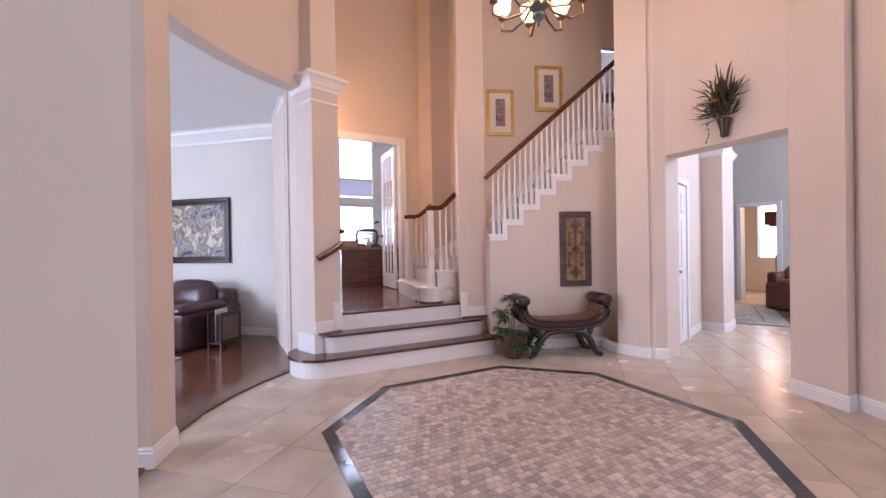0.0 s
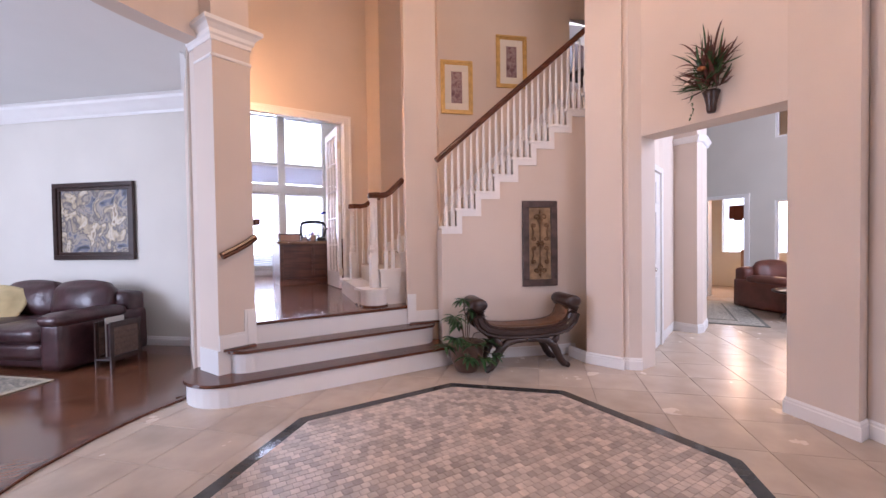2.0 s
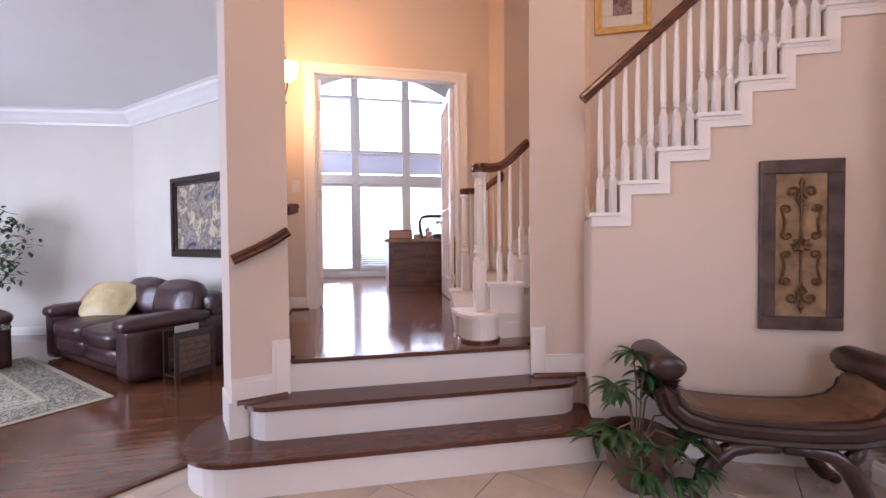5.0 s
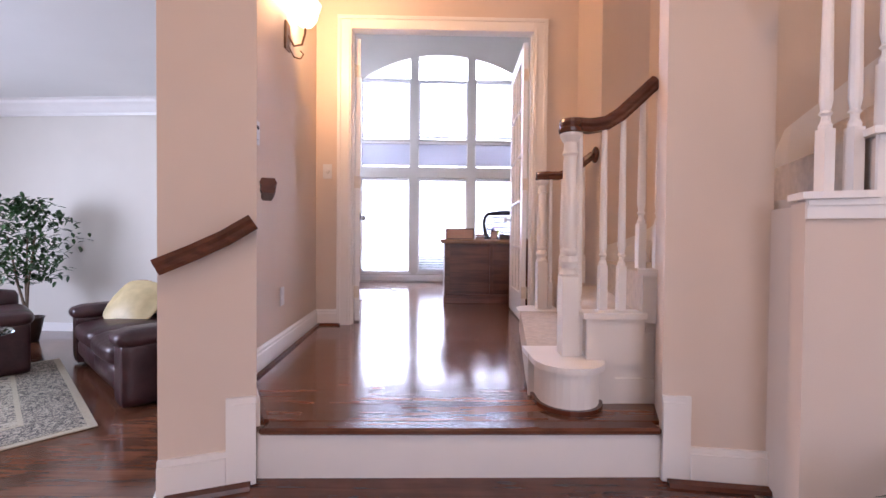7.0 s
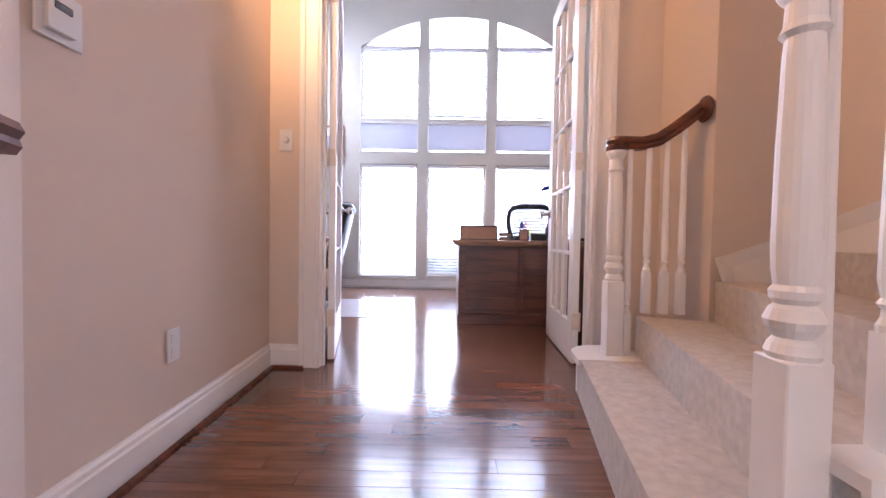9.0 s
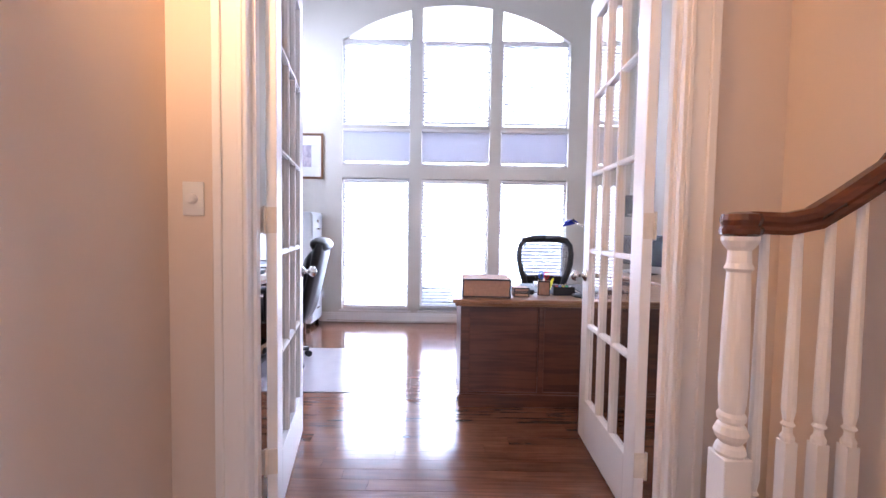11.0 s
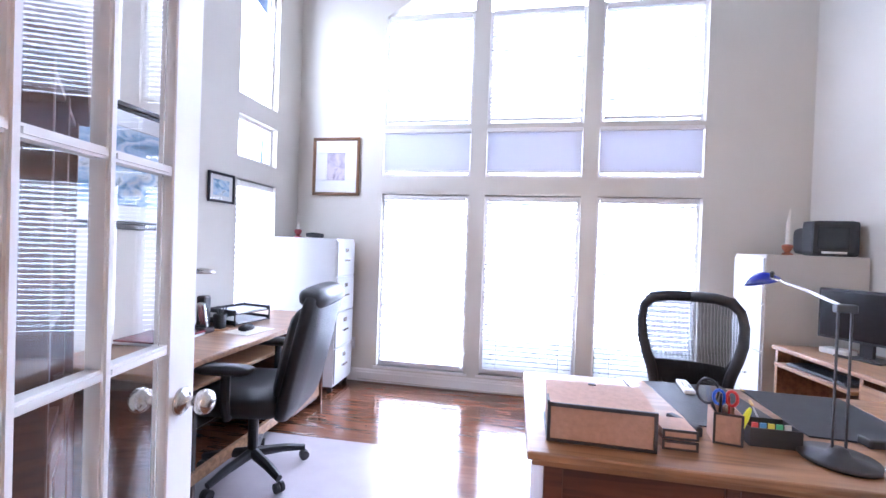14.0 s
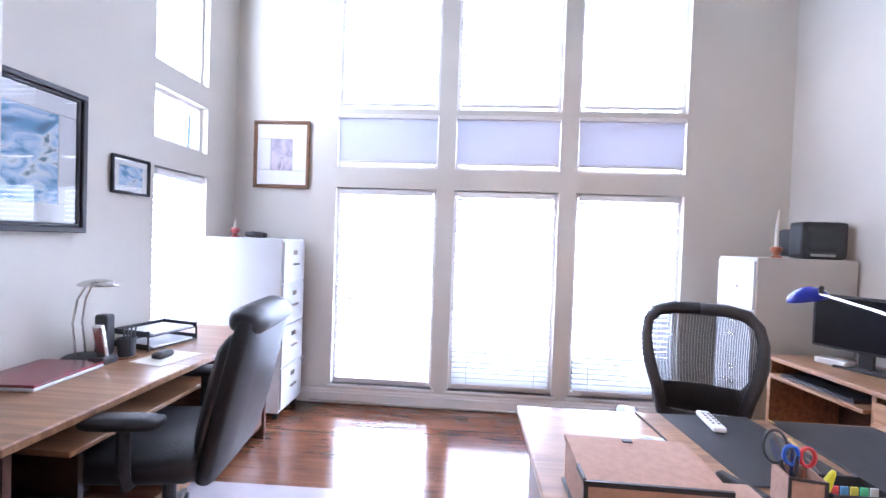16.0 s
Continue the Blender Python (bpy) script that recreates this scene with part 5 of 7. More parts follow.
def sofa(label, m, length, mat, seats, name="sofa"):
    t = thing(name, label, "sofa" if seats > 1 else "armchair", "", m)
    D, A = 1.03, 0.25
    part("base", soft_box(bmesh.new(), 0.02, length - 0.02, 0.05, D, 0.03, 0.30, 0.03), mat, t, smooth=True)
    part("back", soft_box(bmesh.new(), 0.03, length - 0.03, D - 0.26, D, 0.25, 0.74, 0.07), mat, t, smooth=True)
    for x0 in (0, length - A):
        arm = part("arm", soft_box(bmesh.new(), x0, x0 + A, 0.0, D - 0.02, 0.02, 0.52, 0.035), mat, t, smooth=True)
        part("arm_pad", soft_box(bmesh.new(), x0 - 0.015, x0 + A + 0.02, -0.03, D - 0.28, 0.46, 0.60, 0.068, 0.01), mat, arm, smooth=True)
    w = (length - 2 * A) / seats
    for i in range(seats):
        a = A + i * w
        part("seat_cushion", soft_box(bmesh.new(), a + 0.005, a + w - 0.005, -0.02, D - 0.30, 0.28, 0.46, 0.065, 0.025), mat, t, smooth=True)
        part("front_roll", soft_box(bmesh.new(), a + 0.005, a + w - 0.005, 0.0, 0.12, 0.12, 0.30, 0.05, 0.015), mat, t, smooth=True)
        rot = Matrix.Translation((0, D - 0.34, 0.44)) @ Matrix.Rotation(radians(-14), 4, "X")
        part("back_cushion", soft_box(bmesh.new(), a - 0.01, a + w + 0.01, -0.10, 0.14, 0, 0.40, 0.10, 0.05, m=rot), mat, t, smooth=True)
    return t


sofa("oxblood leather two-seat sofa with puffy cushions under the painting", SM, 1.95, LEATHER, 2)
CUSH = surface("gold_satin", (0.52, 0.42, 0.22), 0.45, vary=0.15, scale=8, bump=0.02)
CUSHR = art("striped_tapestry", [(0.42, 0.12, 0.08), (0.55, 0.42, 0.26), (0.30, 0.08, 0.06), (0.50, 0.40, 0.28)], 5, 0.8, 0.2, (6, 0.4, 0.4))
for nm, lb, x, y, w, mat, turn, roll_ in (("throw_pillow", "gold satin throw pillow leaning on the leather sofa", 0.55, 0.30, 0.45, CUSH, -38, 12), ("throw_pillow", "red and tan striped throw pillow on the leather sofa", 0.24, 0.36, 0.43, CUSHR, -30, 5)):
    mm = SM @ Matrix.Translation((x, y, 0.47)) @ Matrix.Rotation(radians(-turn), 4, "Z") @ Matrix.Rotation(radians(-38), 4, "X") @ Matrix.Rotation(radians(roll_), 4, "Y")
    ob = mesh_object(nm, soft_box(bmesh.new(), -w / 2, w / 2, -0.02, 0.02, -0.02, w - 0.04, 0.018, 0.055), mat, None, lb, smooth=True)
    ob.matrix_world = mm
    tagged(ob, category="pillow")
sofa("dark brown leather armchair at the far end of the rug", Matrix.Translation((-1.98, 6.55, 0.014)) @ Matrix.Rotation(radians(48.7), 4, "Z"), 1.05, LEATHER, 1, "armchair")
sofa("red-brown leather armchair in the great room", Matrix.Translation((9.55, 3.72, 0)) @ Matrix.Rotation(radians(-25), 4, "Z"), 1.1, LEATHER_TAN, 1, "armchair")


def magazine_rack():
    t = thing("magazine_rack", "dark wooden slatted magazine rack full of papers beside the sofa", "magazine rack", "", Matrix.Translation((0.47, 6.50, 0)) @ Matrix.Rotation(math.atan2(SB.y, SB.x), 4, "Z"))
    for y in (0.02, -0.17):
        bm = bmesh.new()
        for r in ((0, 0.04, 0, 0.5), (0.32, 0.36, 0, 0.5), (0.04, 0.32, 0.44, 0.5), (0.04, 0.32, 0.09, 0.14)):
            box(bm, r[0], r[1], y - 0.01, y + 0.01, r[2], r[3], bevel=0.003)
        side = part("side_frame", bm, WOODDARK, t)
        for k in range(5):
            part("slat", boxes((0.04, 0.32, y - 0.004, y + 0.006, 0.145 + 0.059 * k, 0.200 + 0.059 * k), bevel=0.003), surface("wicker_slat", (0.12, 0.075, 0.055), 0.7, vary=0.3, scale=40, bump=0.08) if "wicker_slat" not in bpy.data.materials else bpy.data.materials["wicker_slat"], side)
    part("bottom", boxes((0.0, 0.36, -0.16, 0.01, 0.10, 0.115)), WOODDARK, t)
    mg = thing("magazine", "stack of pale magazines standing in the rack", "magazine", "", t.matrix_basis @ Matrix.Translation((0.03, -0.13, 0.116)))
    for k in range(6):
        part("issue", boxes((0.05, 0.26, 0.02 * k, 0.02 * k + 0.012, 0, 0.34 + 0.012 * (k % 3) + (0.05 if k == 5 else 0))), STEEL_BEIGE if k == 5 else LEATHER, mg)


magazine_rack()


def rug(label, m, w, l, c_field, c_dark, c_edge, scale):
    t = thing("rug", label, "rug", "", m)
    part("border", boxes((0, w, 0, l, 0, 0.008)), surface("rug_edge", c_edge, 0.95, vary=0.1, scale=60, bump=0.1), t)
    part("band", boxes((0.05, w - 0.05, 0.05, l - 0.05, 0.008, 0.011)), art("rug_band", [c_dark, c_field, c_dark, c_field], scale * 1.3, 0.95, 2.5), t)
    part("inner_stripe", boxes((0.34, w - 0.34, 0.34, l - 0.34, 0.011, 0.0125)), surface("rug_stripe", c_edge, 0.95, vary=0.1, scale=60), t)
    part("field", boxes((0.37, w - 0.37, 0.37, l - 0.37, 0.0125, 0.0145)), art("rug_field", [c_field, c_dark, c_field, c_edge, c_dark], scale, 0.95, 3.0), t)


RM = Matrix(((-0.733, -0.69, 0, 0.19), (0.68, -0.724, 0, 6.26), (0, 0, 1, 0.018), (0, 0, 0, 1)))
rug("oriental rug of cream and charcoal flowers in front of the sofa", RM, 2.3, 1.6, (0.48, 0.43, 0.34), (0.025, 0.025, 0.03), (0.45, 0.40, 0.30), 13)
rug("pale floral rug with a dark border on the great room floor", Matrix.Translation((8.3, 3.45, 0.002)) @ Matrix.Rotation(radians(30), 4, "Z"), 2.6, 1.9, (0.52, 0.48, 0.40), (0.20, 0.20, 0.18), (0.14, 0.14, 0.12), 8)


def glass_table():
    t = thing("side_table", "round glass-topped side table with dark legs", "side table", "", Matrix.Translation((-1.15, 6.62, 0.02)))
    part("top", lathe(bmesh.new(), [(0.30, 0.52), (0.305, 0.525), (0.305, 0.531), (0.30, 0.536)], n=36), glass_material("green_glass", (0.75, 0.95, 0.88)), t)
    for k in range(3):
        a = k * 2.094
        part("leg", tube(bmesh.new(), [(0.24 * math.cos(a), 0.24 * math.sin(a), 0), (0.12 * math.cos(a), 0.12 * math.sin(a), 0.26), (0.22 * math.cos(a), 0.22 * math.sin(a), 0.52)], 0.014, 8), WOODDARK, t)


glass_table()


def ficus(x, y):
    rnd = random.Random(3)
    t = thing("potted_tree", "leafy green ficus in a dark pot in the living room corner", "plant", "", Matrix.Translation((x, y, 0.02)))
    part("pot", lathe(bmesh.new(), [(0.13, 0), (0.18, 0.28), (0.19, 0.3), (0.17, 0.3), (0.16, 0.26)], n=20), WOODDARK, t, smooth=True)
    for k in range(3):
        part("trunk", tube(bmesh.new(), [(0.02 * k, 0.02, 0.25), (0.05 * math.cos(k * 2), 0.05 * math.sin(k * 2), 0.7), (0.14 * math.cos(k * 2.1), 0.14 * math.sin(k * 2.1), 1.3)], [0.016, 0.013, 0.006], 6), BARK, t)
    bm = bmesh.new()
    for _ in range(1150):
        a, b = rnd.uniform(0, 6.283), rnd.random()
        z = 0.75 + 1.0 * b + rnd.uniform(-0.05, 0.05)
        r = (0.14 + 0.36 * math.sin(math.pi * (0.12 + 0.8 * b))) * math.sqrt(rnd.random()) * (1 + 0.3 * math.sin(a * 3 + b * 9))
        c = Vector((r * math.cos(a), r * math.sin(a), z))
        d = Vector((rnd.uniform(-1, 1), rnd.uniform(-1, 1), rnd.uniform(-1, 0.3))).normalized() * 0.085
        blade(bm, c, c + d, 0.021, 0.1, 3)
    part("foliage", bm, LEAF, t)


ficus(-2.55, 8.55)


# ---- office furniture ----
def exec_desk():
    x0, x1, y0, y1 = 2.582, 4.25, 8.14, 8.86
    t = thing("desk", "large oak executive desk with a panelled front and leather blotter", "desk", "", Matrix.Translation((0, 0, 0)))
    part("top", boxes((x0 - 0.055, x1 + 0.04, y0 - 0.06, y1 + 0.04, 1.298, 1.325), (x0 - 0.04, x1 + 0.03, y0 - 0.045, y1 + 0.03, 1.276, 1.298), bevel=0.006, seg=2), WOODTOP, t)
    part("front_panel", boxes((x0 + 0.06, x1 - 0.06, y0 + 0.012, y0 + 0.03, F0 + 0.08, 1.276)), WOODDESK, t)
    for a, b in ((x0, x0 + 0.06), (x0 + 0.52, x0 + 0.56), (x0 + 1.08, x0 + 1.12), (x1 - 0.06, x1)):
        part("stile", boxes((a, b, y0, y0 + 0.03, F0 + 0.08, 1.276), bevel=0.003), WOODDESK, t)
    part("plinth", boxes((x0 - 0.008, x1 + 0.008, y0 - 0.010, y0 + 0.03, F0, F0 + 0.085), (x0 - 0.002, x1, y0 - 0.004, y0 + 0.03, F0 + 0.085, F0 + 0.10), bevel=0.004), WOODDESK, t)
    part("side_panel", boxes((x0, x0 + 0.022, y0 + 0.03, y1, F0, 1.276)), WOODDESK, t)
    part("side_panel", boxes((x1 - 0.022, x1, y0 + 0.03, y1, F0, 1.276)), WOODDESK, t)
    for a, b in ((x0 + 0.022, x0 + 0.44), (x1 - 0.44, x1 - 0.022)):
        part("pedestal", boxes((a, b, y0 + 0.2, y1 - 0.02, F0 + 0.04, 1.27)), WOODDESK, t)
        for k in range(3):
            dr = part("drawer", boxes((a + 0.02, b - 0.02, y1 - 0.02, y1, F0 + 0.06 + 0.21 * k, F0 + 0.25 + 0.21 * k), bevel=0.003), WOODDESK, t)
            part("handle", tube(bmesh.new(), [((a + b) / 2 - 0.05, y1, F0 + 0.155 + 0.21 * k), ((a + b) / 2, y1 + 0.025, F0 + 0.15 + 0.21 * k), ((a + b) / 2 + 0.05, y1, F0 + 0.155 + 0.21 * k)], 0.005, 6), BRONZE, dr)
    bl = thing("desk_blotter", "black leather blotter with a brown side band on the oak desk", "desk pad", "", Matrix.Translation((3.02, 8.40, 1.326)) @ Matrix.Rotation(radians(3), 4, "Z"))
    part("pad", boxes((0.09, 0.43, 0, 0.48, 0, 0.005), bevel=0.001), BLACKLEATHER, bl)
    part("band", boxes((0, 0.089, 0, 0.48, 0, 0.006), bevel=0.001), WOODTOP, bl)
    part("trim", boxes((-0.004, 0.0, 0, 0.48, 0, 0.007)), WOODDARK, bl)
    fo = thing("document_folder", "black leather folder with a brown end band on the desk", "folder", "", Matrix.Translation((3.475, 8.41, 1.326)) @ Matrix.Rotation(radians(-2), 4, "Z"))
    part("cover", boxes((0, 0.38, 0, 0.47, 0, 0.006), bevel=0.0015), BLACKLEATHER, fo)
    part("band", boxes((0.381, 0.46, 0, 0.47, 0, 0.006), bevel=0.001), WOODTOP, fo)
    part("gold_corner", boxes((-0.002, 0.008, 0.44, 0.472, 0.0062, 0.0075)), GOLD, fo)


exec_desk()
CORK = surface("tan_woven_board", (0.36, 0.22, 0.16), 0.8, vary=0.12, scale=50, bump=0.06)
DT = 1.326


def file_box():
    t = thing("storage_box", "tan box file with dark edges on the desk", "storage box", "", Matrix.Translation((2.592, 8.165, DT)) @ Matrix.Rotation(radians(-1), 4, "Z"))
    w, d, h = 0.322, 0.215, 0.118
    part("body", boxes((0.004, w - 0.004, 0.004, d, 0, h - 0.004)), CORK, t)
    bm = bmesh.new()
    n = 8
    prof = [(0.0 + d * k / n * 1.0, h + 0.012 * math.sin(math.pi * 0.5 * k / n)) for k in range(n + 1)]
    lo = [[bm.verts.new((x, y, z)) for y, z in prof] for x in (0.0, w)]
    dn_ = [[bm.verts.new((x, y, h - 0.004)) for y, z in prof] for x in (0.0, w)]
    for i in range(n):
        bm.faces.new((lo[0][i], lo[1][i], lo[1][i + 1], lo[0][i + 1]))
        bm.faces.new((dn_[0][i], dn_[0][i + 1], dn_[1][i + 1], dn_[1][i]))
        for s in (0, 1):
            bm.faces.new((lo[s][i], lo[s][i + 1], dn_[s][i + 1], dn_[s][i]))
    bm.faces.new((lo[0][0], dn_[0][0], dn_[1][0], lo[1][0]))
    bm.faces.new((lo[0][n], lo[1][n], dn_[1][n], dn_[0][n]))
    part("lid", bm, CORK, t)
    for nm, r in (("edging", (-0.002, w + 0.002, -0.003, 0.004, h - 0.006, h + 0.006)), ("edging", (-0.002, 0.008, -0.003, 0.004, 0, h)), ("edging", (w - 0.008, w + 0.002, -0.003, 0.004, 0, h)), ("edging", (-0.002, w + 0.002, -0.003, 0.004, 0.0, 0.008)),
                  ("edging", (-0.003, 0.004, 0, d, 0, 0.008)), ("edging", (-0.003, 0.004, 0, 0.3 * d, h - 0.004, h + 0.010)), ("clasp", (w / 2 - 0.012, w / 2 + 0.012, d - 0.03, d - 0.015, h + 0.011, h + 0.016))):
        part(nm, boxes(r), BLACK, t)


file_box()


def small_tray():
    t = thing("card_holder", "small tan and black card tray on the desk", "desk organiser", "", Matrix.Translation((2.945, 8.20, DT)))
    for z in (0, 0.034):
        part("tray", boxes((0, 0.10, 0, 0.11, z, z + 0.026)), CORK, t)
        part("edging", boxes((-0.002, 0.102, -0.003, 0.0, z - 0.0 if z else 0, z + 0.006), (-0.002, 0.102, -0.003, 0.0, z + 0.022, z + 0.03), (-0.002, 0.005, -0.003, 0.0, z + 0.006, z + 0.022), (0.095, 0.102, -0.003, 0.0, z + 0.006, z + 0.022)), BLACK, t)


small_tray()


def pen_cup():
    t = thing("pen_cup", "square tan pen cup holding scissors and pens", "pen holder", "", Matrix.Translation((3.125, 8.285, DT)) @ Matrix.Rotation(radians(-10), 4, "Z"))
    part("cup", boxes((0, 0.08, 0, 0.004, 0, 0.10), (0, 0.08, 0.076, 0.08, 0, 0.10), (0, 0.004, 0.004, 0.076, 0, 0.10), (0.076, 0.08, 0.004, 0.076, 0, 0.10), (0.004, 0.076, 0.004, 0.076, 0, 0.004)), CORK, t)
    part("edging", boxes((-0.002, 0.082, -0.003, 0.0, 0.0, 0.006), (-0.002, 0.082, -0.003, 0.0, 0.094, 0.101), (-0.002, 0.005, -0.003, 0, 0.006, 0.094), (0.075, 0.082, -0.003, 0, 0.006, 0.094)), BLACK, t)
    sc = thing("scissors", "scissors with blue and red handles standing in the cup", "scissors", "", t.matrix_basis @ Matrix.Translation((0.04, 0.04, 0.004)))
    for s, c in ((-1, (0.02, 0.10, 0.55)), (1, (0.55, 0.03, 0.03))):
        part("handle", tube(bmesh.new(), [(s * 0.018 + 0.016 * math.cos(a), 0, 0.135 + 0.024 * math.sin(a)) for a in [k * math.pi / 6 for k in range(13)]], 0.005, 6), surface("coloured_handle", c, 0.35), sc)
    part("blades", boxes((-0.008, 0.008, -0.002, 0.002, 0, 0.115)), METAL, sc)
    for i, (x, y, c, h) in enumerate(((0.02, 0.03, (0.02, 0.02, 0.03), 0.15), (0.03, 0.055, (0.02, 0.03, 0.10), 0.145), (0.055, 0.05, (0.30, 0.02, 0.02), 0.14))):
        p = thing("pen", "", "pen", "pens in the cup", t.matrix_basis @ Matrix.Translation((x, y, 0.004)) @ Matrix.Rotation(radians(8 - 6 * i), 4, "X"))
        tagged(p, label=("black ballpoint pen standing in the cup", "dark blue ballpoint pen standing in the cup", "red ballpoint pen standing in the cup")[i])
        part("barrel", lathe(bmesh.new(), [(0.004, 0), (0.0045, h * 0.9), (0.002, h)], n=8), surface("pen_colour", c, 0.3), p)
    hl = thing("highlighter", "fat yellow highlighter pen in the cup", "pen", "", t.matrix_basis @ Matrix.Translation((0.066, 0.02, 0.02)) @ Matrix.Rotation(radians(20), 4, "Y"))
    part("barrel", lathe(bmesh.new(), [(0.010, 0), (0.011, 0.07), (0.007, 0.10), (0.004, 0.11)], n=10), surface("yellow_plastic", (0.75, 0.80, 0.03), 0.4), hl)
    mg = thing("magnifier", "round black-rimmed magnifying glass standing in the cup", "magnifying glass", "", t.matrix_basis @ Matrix.Translation((0.01, 0.05, 0.10)) @ Matrix.Rotation(radians(-20), 4, "Y") @ Matrix.Rotation(radians(30), 4, "Z"))
    part("rim", tube(bmesh.new(), [(0.04 * math.cos(a), 0, 0.055 + 0.04 * math.sin(a)) for a in [k * math.pi / 10 for k in range(21)]], 0.004, 6), BLACK, mg)
    part("lens", lathe(bmesh.new(), [(0.037, 0), (0.037, 0.003)], n=24, m=Matrix.Translation((0, 0.0015, 0.055)) @ Matrix.Rotation(radians(90), 4, "X")), GLASS, mg)
    part("grip", tube(bmesh.new(), [(0, 0, 0.015), (0, 0, -0.08)], 0.005, 6), BLACK, mg)


pen_cup()


def black_box():
    t = thing("desk_organiser", "black pen tray holding coloured tabs and cards", "desk organiser", "", Matrix.Translation((3.235, 8.29, DT)))
    part("tray", boxes((0, 0.15, 0, 0.004, 0, 0.06), (0, 0.15, 0.096, 0.10, 0, 0.06), (0, 0.004, 0.004, 0.096, 0, 0.06), (0.146, 0.15, 0.004, 0.096, 0, 0.06), (0.004, 0.146, 0.004, 0.096, 0, 0.004)), BLACK, t)
    for k, c in enumerate(((0.7, 0.1, 0.1), (0.1, 0.3, 0.6), (0.8, 0.7, 0.1), (0.1, 0.5, 0.25), (0.6, 0.6, 0.62))):
        part("tab", boxes((0.02 + 0.024 * k, 0.038 + 0.024 * k, 0.03, 0.034, 0.004, 0.066)), surface("tab_colour", c, 0.5), t)


black_box()


def desk_lamp_blue():
    t = thing("desk_lamp", "tall black desk lamp with a small blue shade", "desk lamp", "", Matrix.Translation((3.455, 8.25, DT)))
    part("base", lathe(bmesh.new(), [(0.095, 0), (0.10, 0.006), (0.095, 0.016), (0.03, 0.022), (0.02, 0.04), (0.008, 0.045)], n=32), BLACK, t, smooth=True)
    for s in (-0.018, 0.018):
        part("rod", tube(bmesh.new(), [(s, 0, 0.02), (s, 0, 0.46)], 0.0035, 6), BLACK, t)
    part("elbow", boxes((-0.028, 0.028, -0.012, 0.012, 0.45, 0.475), bevel=0.003), BLACK, t)
    for s in (-0.006, 0.006):
        part("arm", tube(bmesh.new(), [(s, 0.0, 0.465), (0.012 + s, 0.20, 0.500), (0.02 + s, 0.40, 0.525)], 0.003, 6), METAL, t)
    part("shade", lathe(bmesh.new(), [(0.012, 0.03), (0.03, 0.02), (0.046, 0.0), (0.05, -0.012), (0.046, -0.012), (0.026, 0.012)], n=20, m=Matrix.Translation((0.005, 0.435, 0.515)) @ Matrix.Rotation(radians(-14), 4, "Y") @ Matrix.Diagonal((1.35, 0.9, 1, 1))), surface("cobalt_blue_enamel", (0.01, 0.02, 0.30), 0.2, coat=0.5), t, "cobalt blue shade", smooth=True)
    part("knob", lathe(bmesh.new(), [(0.006, 0), (0.008, 0.02), (0.003, 0.025)], 0.02, 0.40, 0.528, 8), BLACK, t)


desk_lamp_blue()
for nm, lb, cat, r, m_, rot in (("remote_control", "white remote control lying on the black blotter", "remote control", (0, 0.045, 0, 0.16, 0, 0.02), (3.205, 8.735, DT + 0.006), -8),
                                ("stapler", "black stapler lying on the desk", "stapler", (0, 0.03, 0, 0.13, 0, 0.035), (3.08, 8.30, DT), 25),
                                ("eyeglass_case", "slim dark case lying on the desk", "case", (0, 0.16, 0, 0.05, 0, 0.03), (3.62, 8.36, DT), 8)):
    t = thing(nm, lb, cat, "", Matrix.Translation(m_) @ Matrix.Rotation(radians(rot), 4, "Z"))
    part("body", boxes(r, bevel=0.006, seg=2), STEEL_WHITE if nm == "remote_control" else BLACK, t)
    if nm == "remote_control":
        for k in range(5):
            part("button", boxes((0.008, 0.016, 0.03 + 0.022 * k, 0.04 + 0.022 * k, 0.02, 0.022), (0.028, 0.036, 0.03 + 0.022 * k, 0.04 + 0.022 * k, 0.02, 0.022)), METAL, t)
t = thing("brochure", "glossy blue and white brochure lying on the desk", "paper", "", Matrix.Translation((2.84, 8.54, DT)) @ Matrix.Rotation(radians(-14), 4, "Z"))
part("cover", boxes((0, 0.15, 0, 0.17, 0, 0.002)), art("brochure_print", [(0.15, 0.2, 0.26), (0.5, 0.55, 0.6), (0.75, 0.78, 0.8)], 18, 0.25), t)
t = thing("letter_opener", "thin brass letter opener on the blotter", "letter opener", "", Matrix.Translation((3.36, 8.47, DT + 0.008)) @ Matrix.Rotation(radians(70), 4, "Z"))
part("blade", boxes((0, 0.2, -0.004, 0.004, 0, 0.002)), METAL, t)
part("grip", boxes((0.2, 0.26, -0.006, 0.006, 0, 0.006), bevel=0.002), GOLD, t)


def office_base(t, rr=0.30):
    part("gas_column", tube(bmesh.new(), [(0, 0, 0.09), (0, 0, 0.42)], 0.028, 12), BLACK, t)
    for k in range(5):
        a = k * 2 * math.pi / 5 + 0.3
        c, s = math.cos(a), math.sin(a)
        leg = part("base_leg", tube(bmesh.new(), [(0.02 * c, 0.02 * s, 0.115), (rr * 0.6 * c, rr * 0.6 * s, 0.10), (rr * c, rr * s, 0.075)], [0.03, 0.024, 0.018], 8), BLACK, t)
        part("caster", lathe(bmesh.new(), [(0.006, -0.022), (0.027, -0.022), (0.028, -0.006), (0.02, 0), (0.028, 0.006), (0.027, 0.022), (0.006, 0.022)], n=14, m=Matrix.Translation((rr * c, rr * s, 0.029)) @ Matrix.Rotation(a, 4, "Z") @ Matrix.Rotation(radians(90), 4, "X")), BLACK, leg)


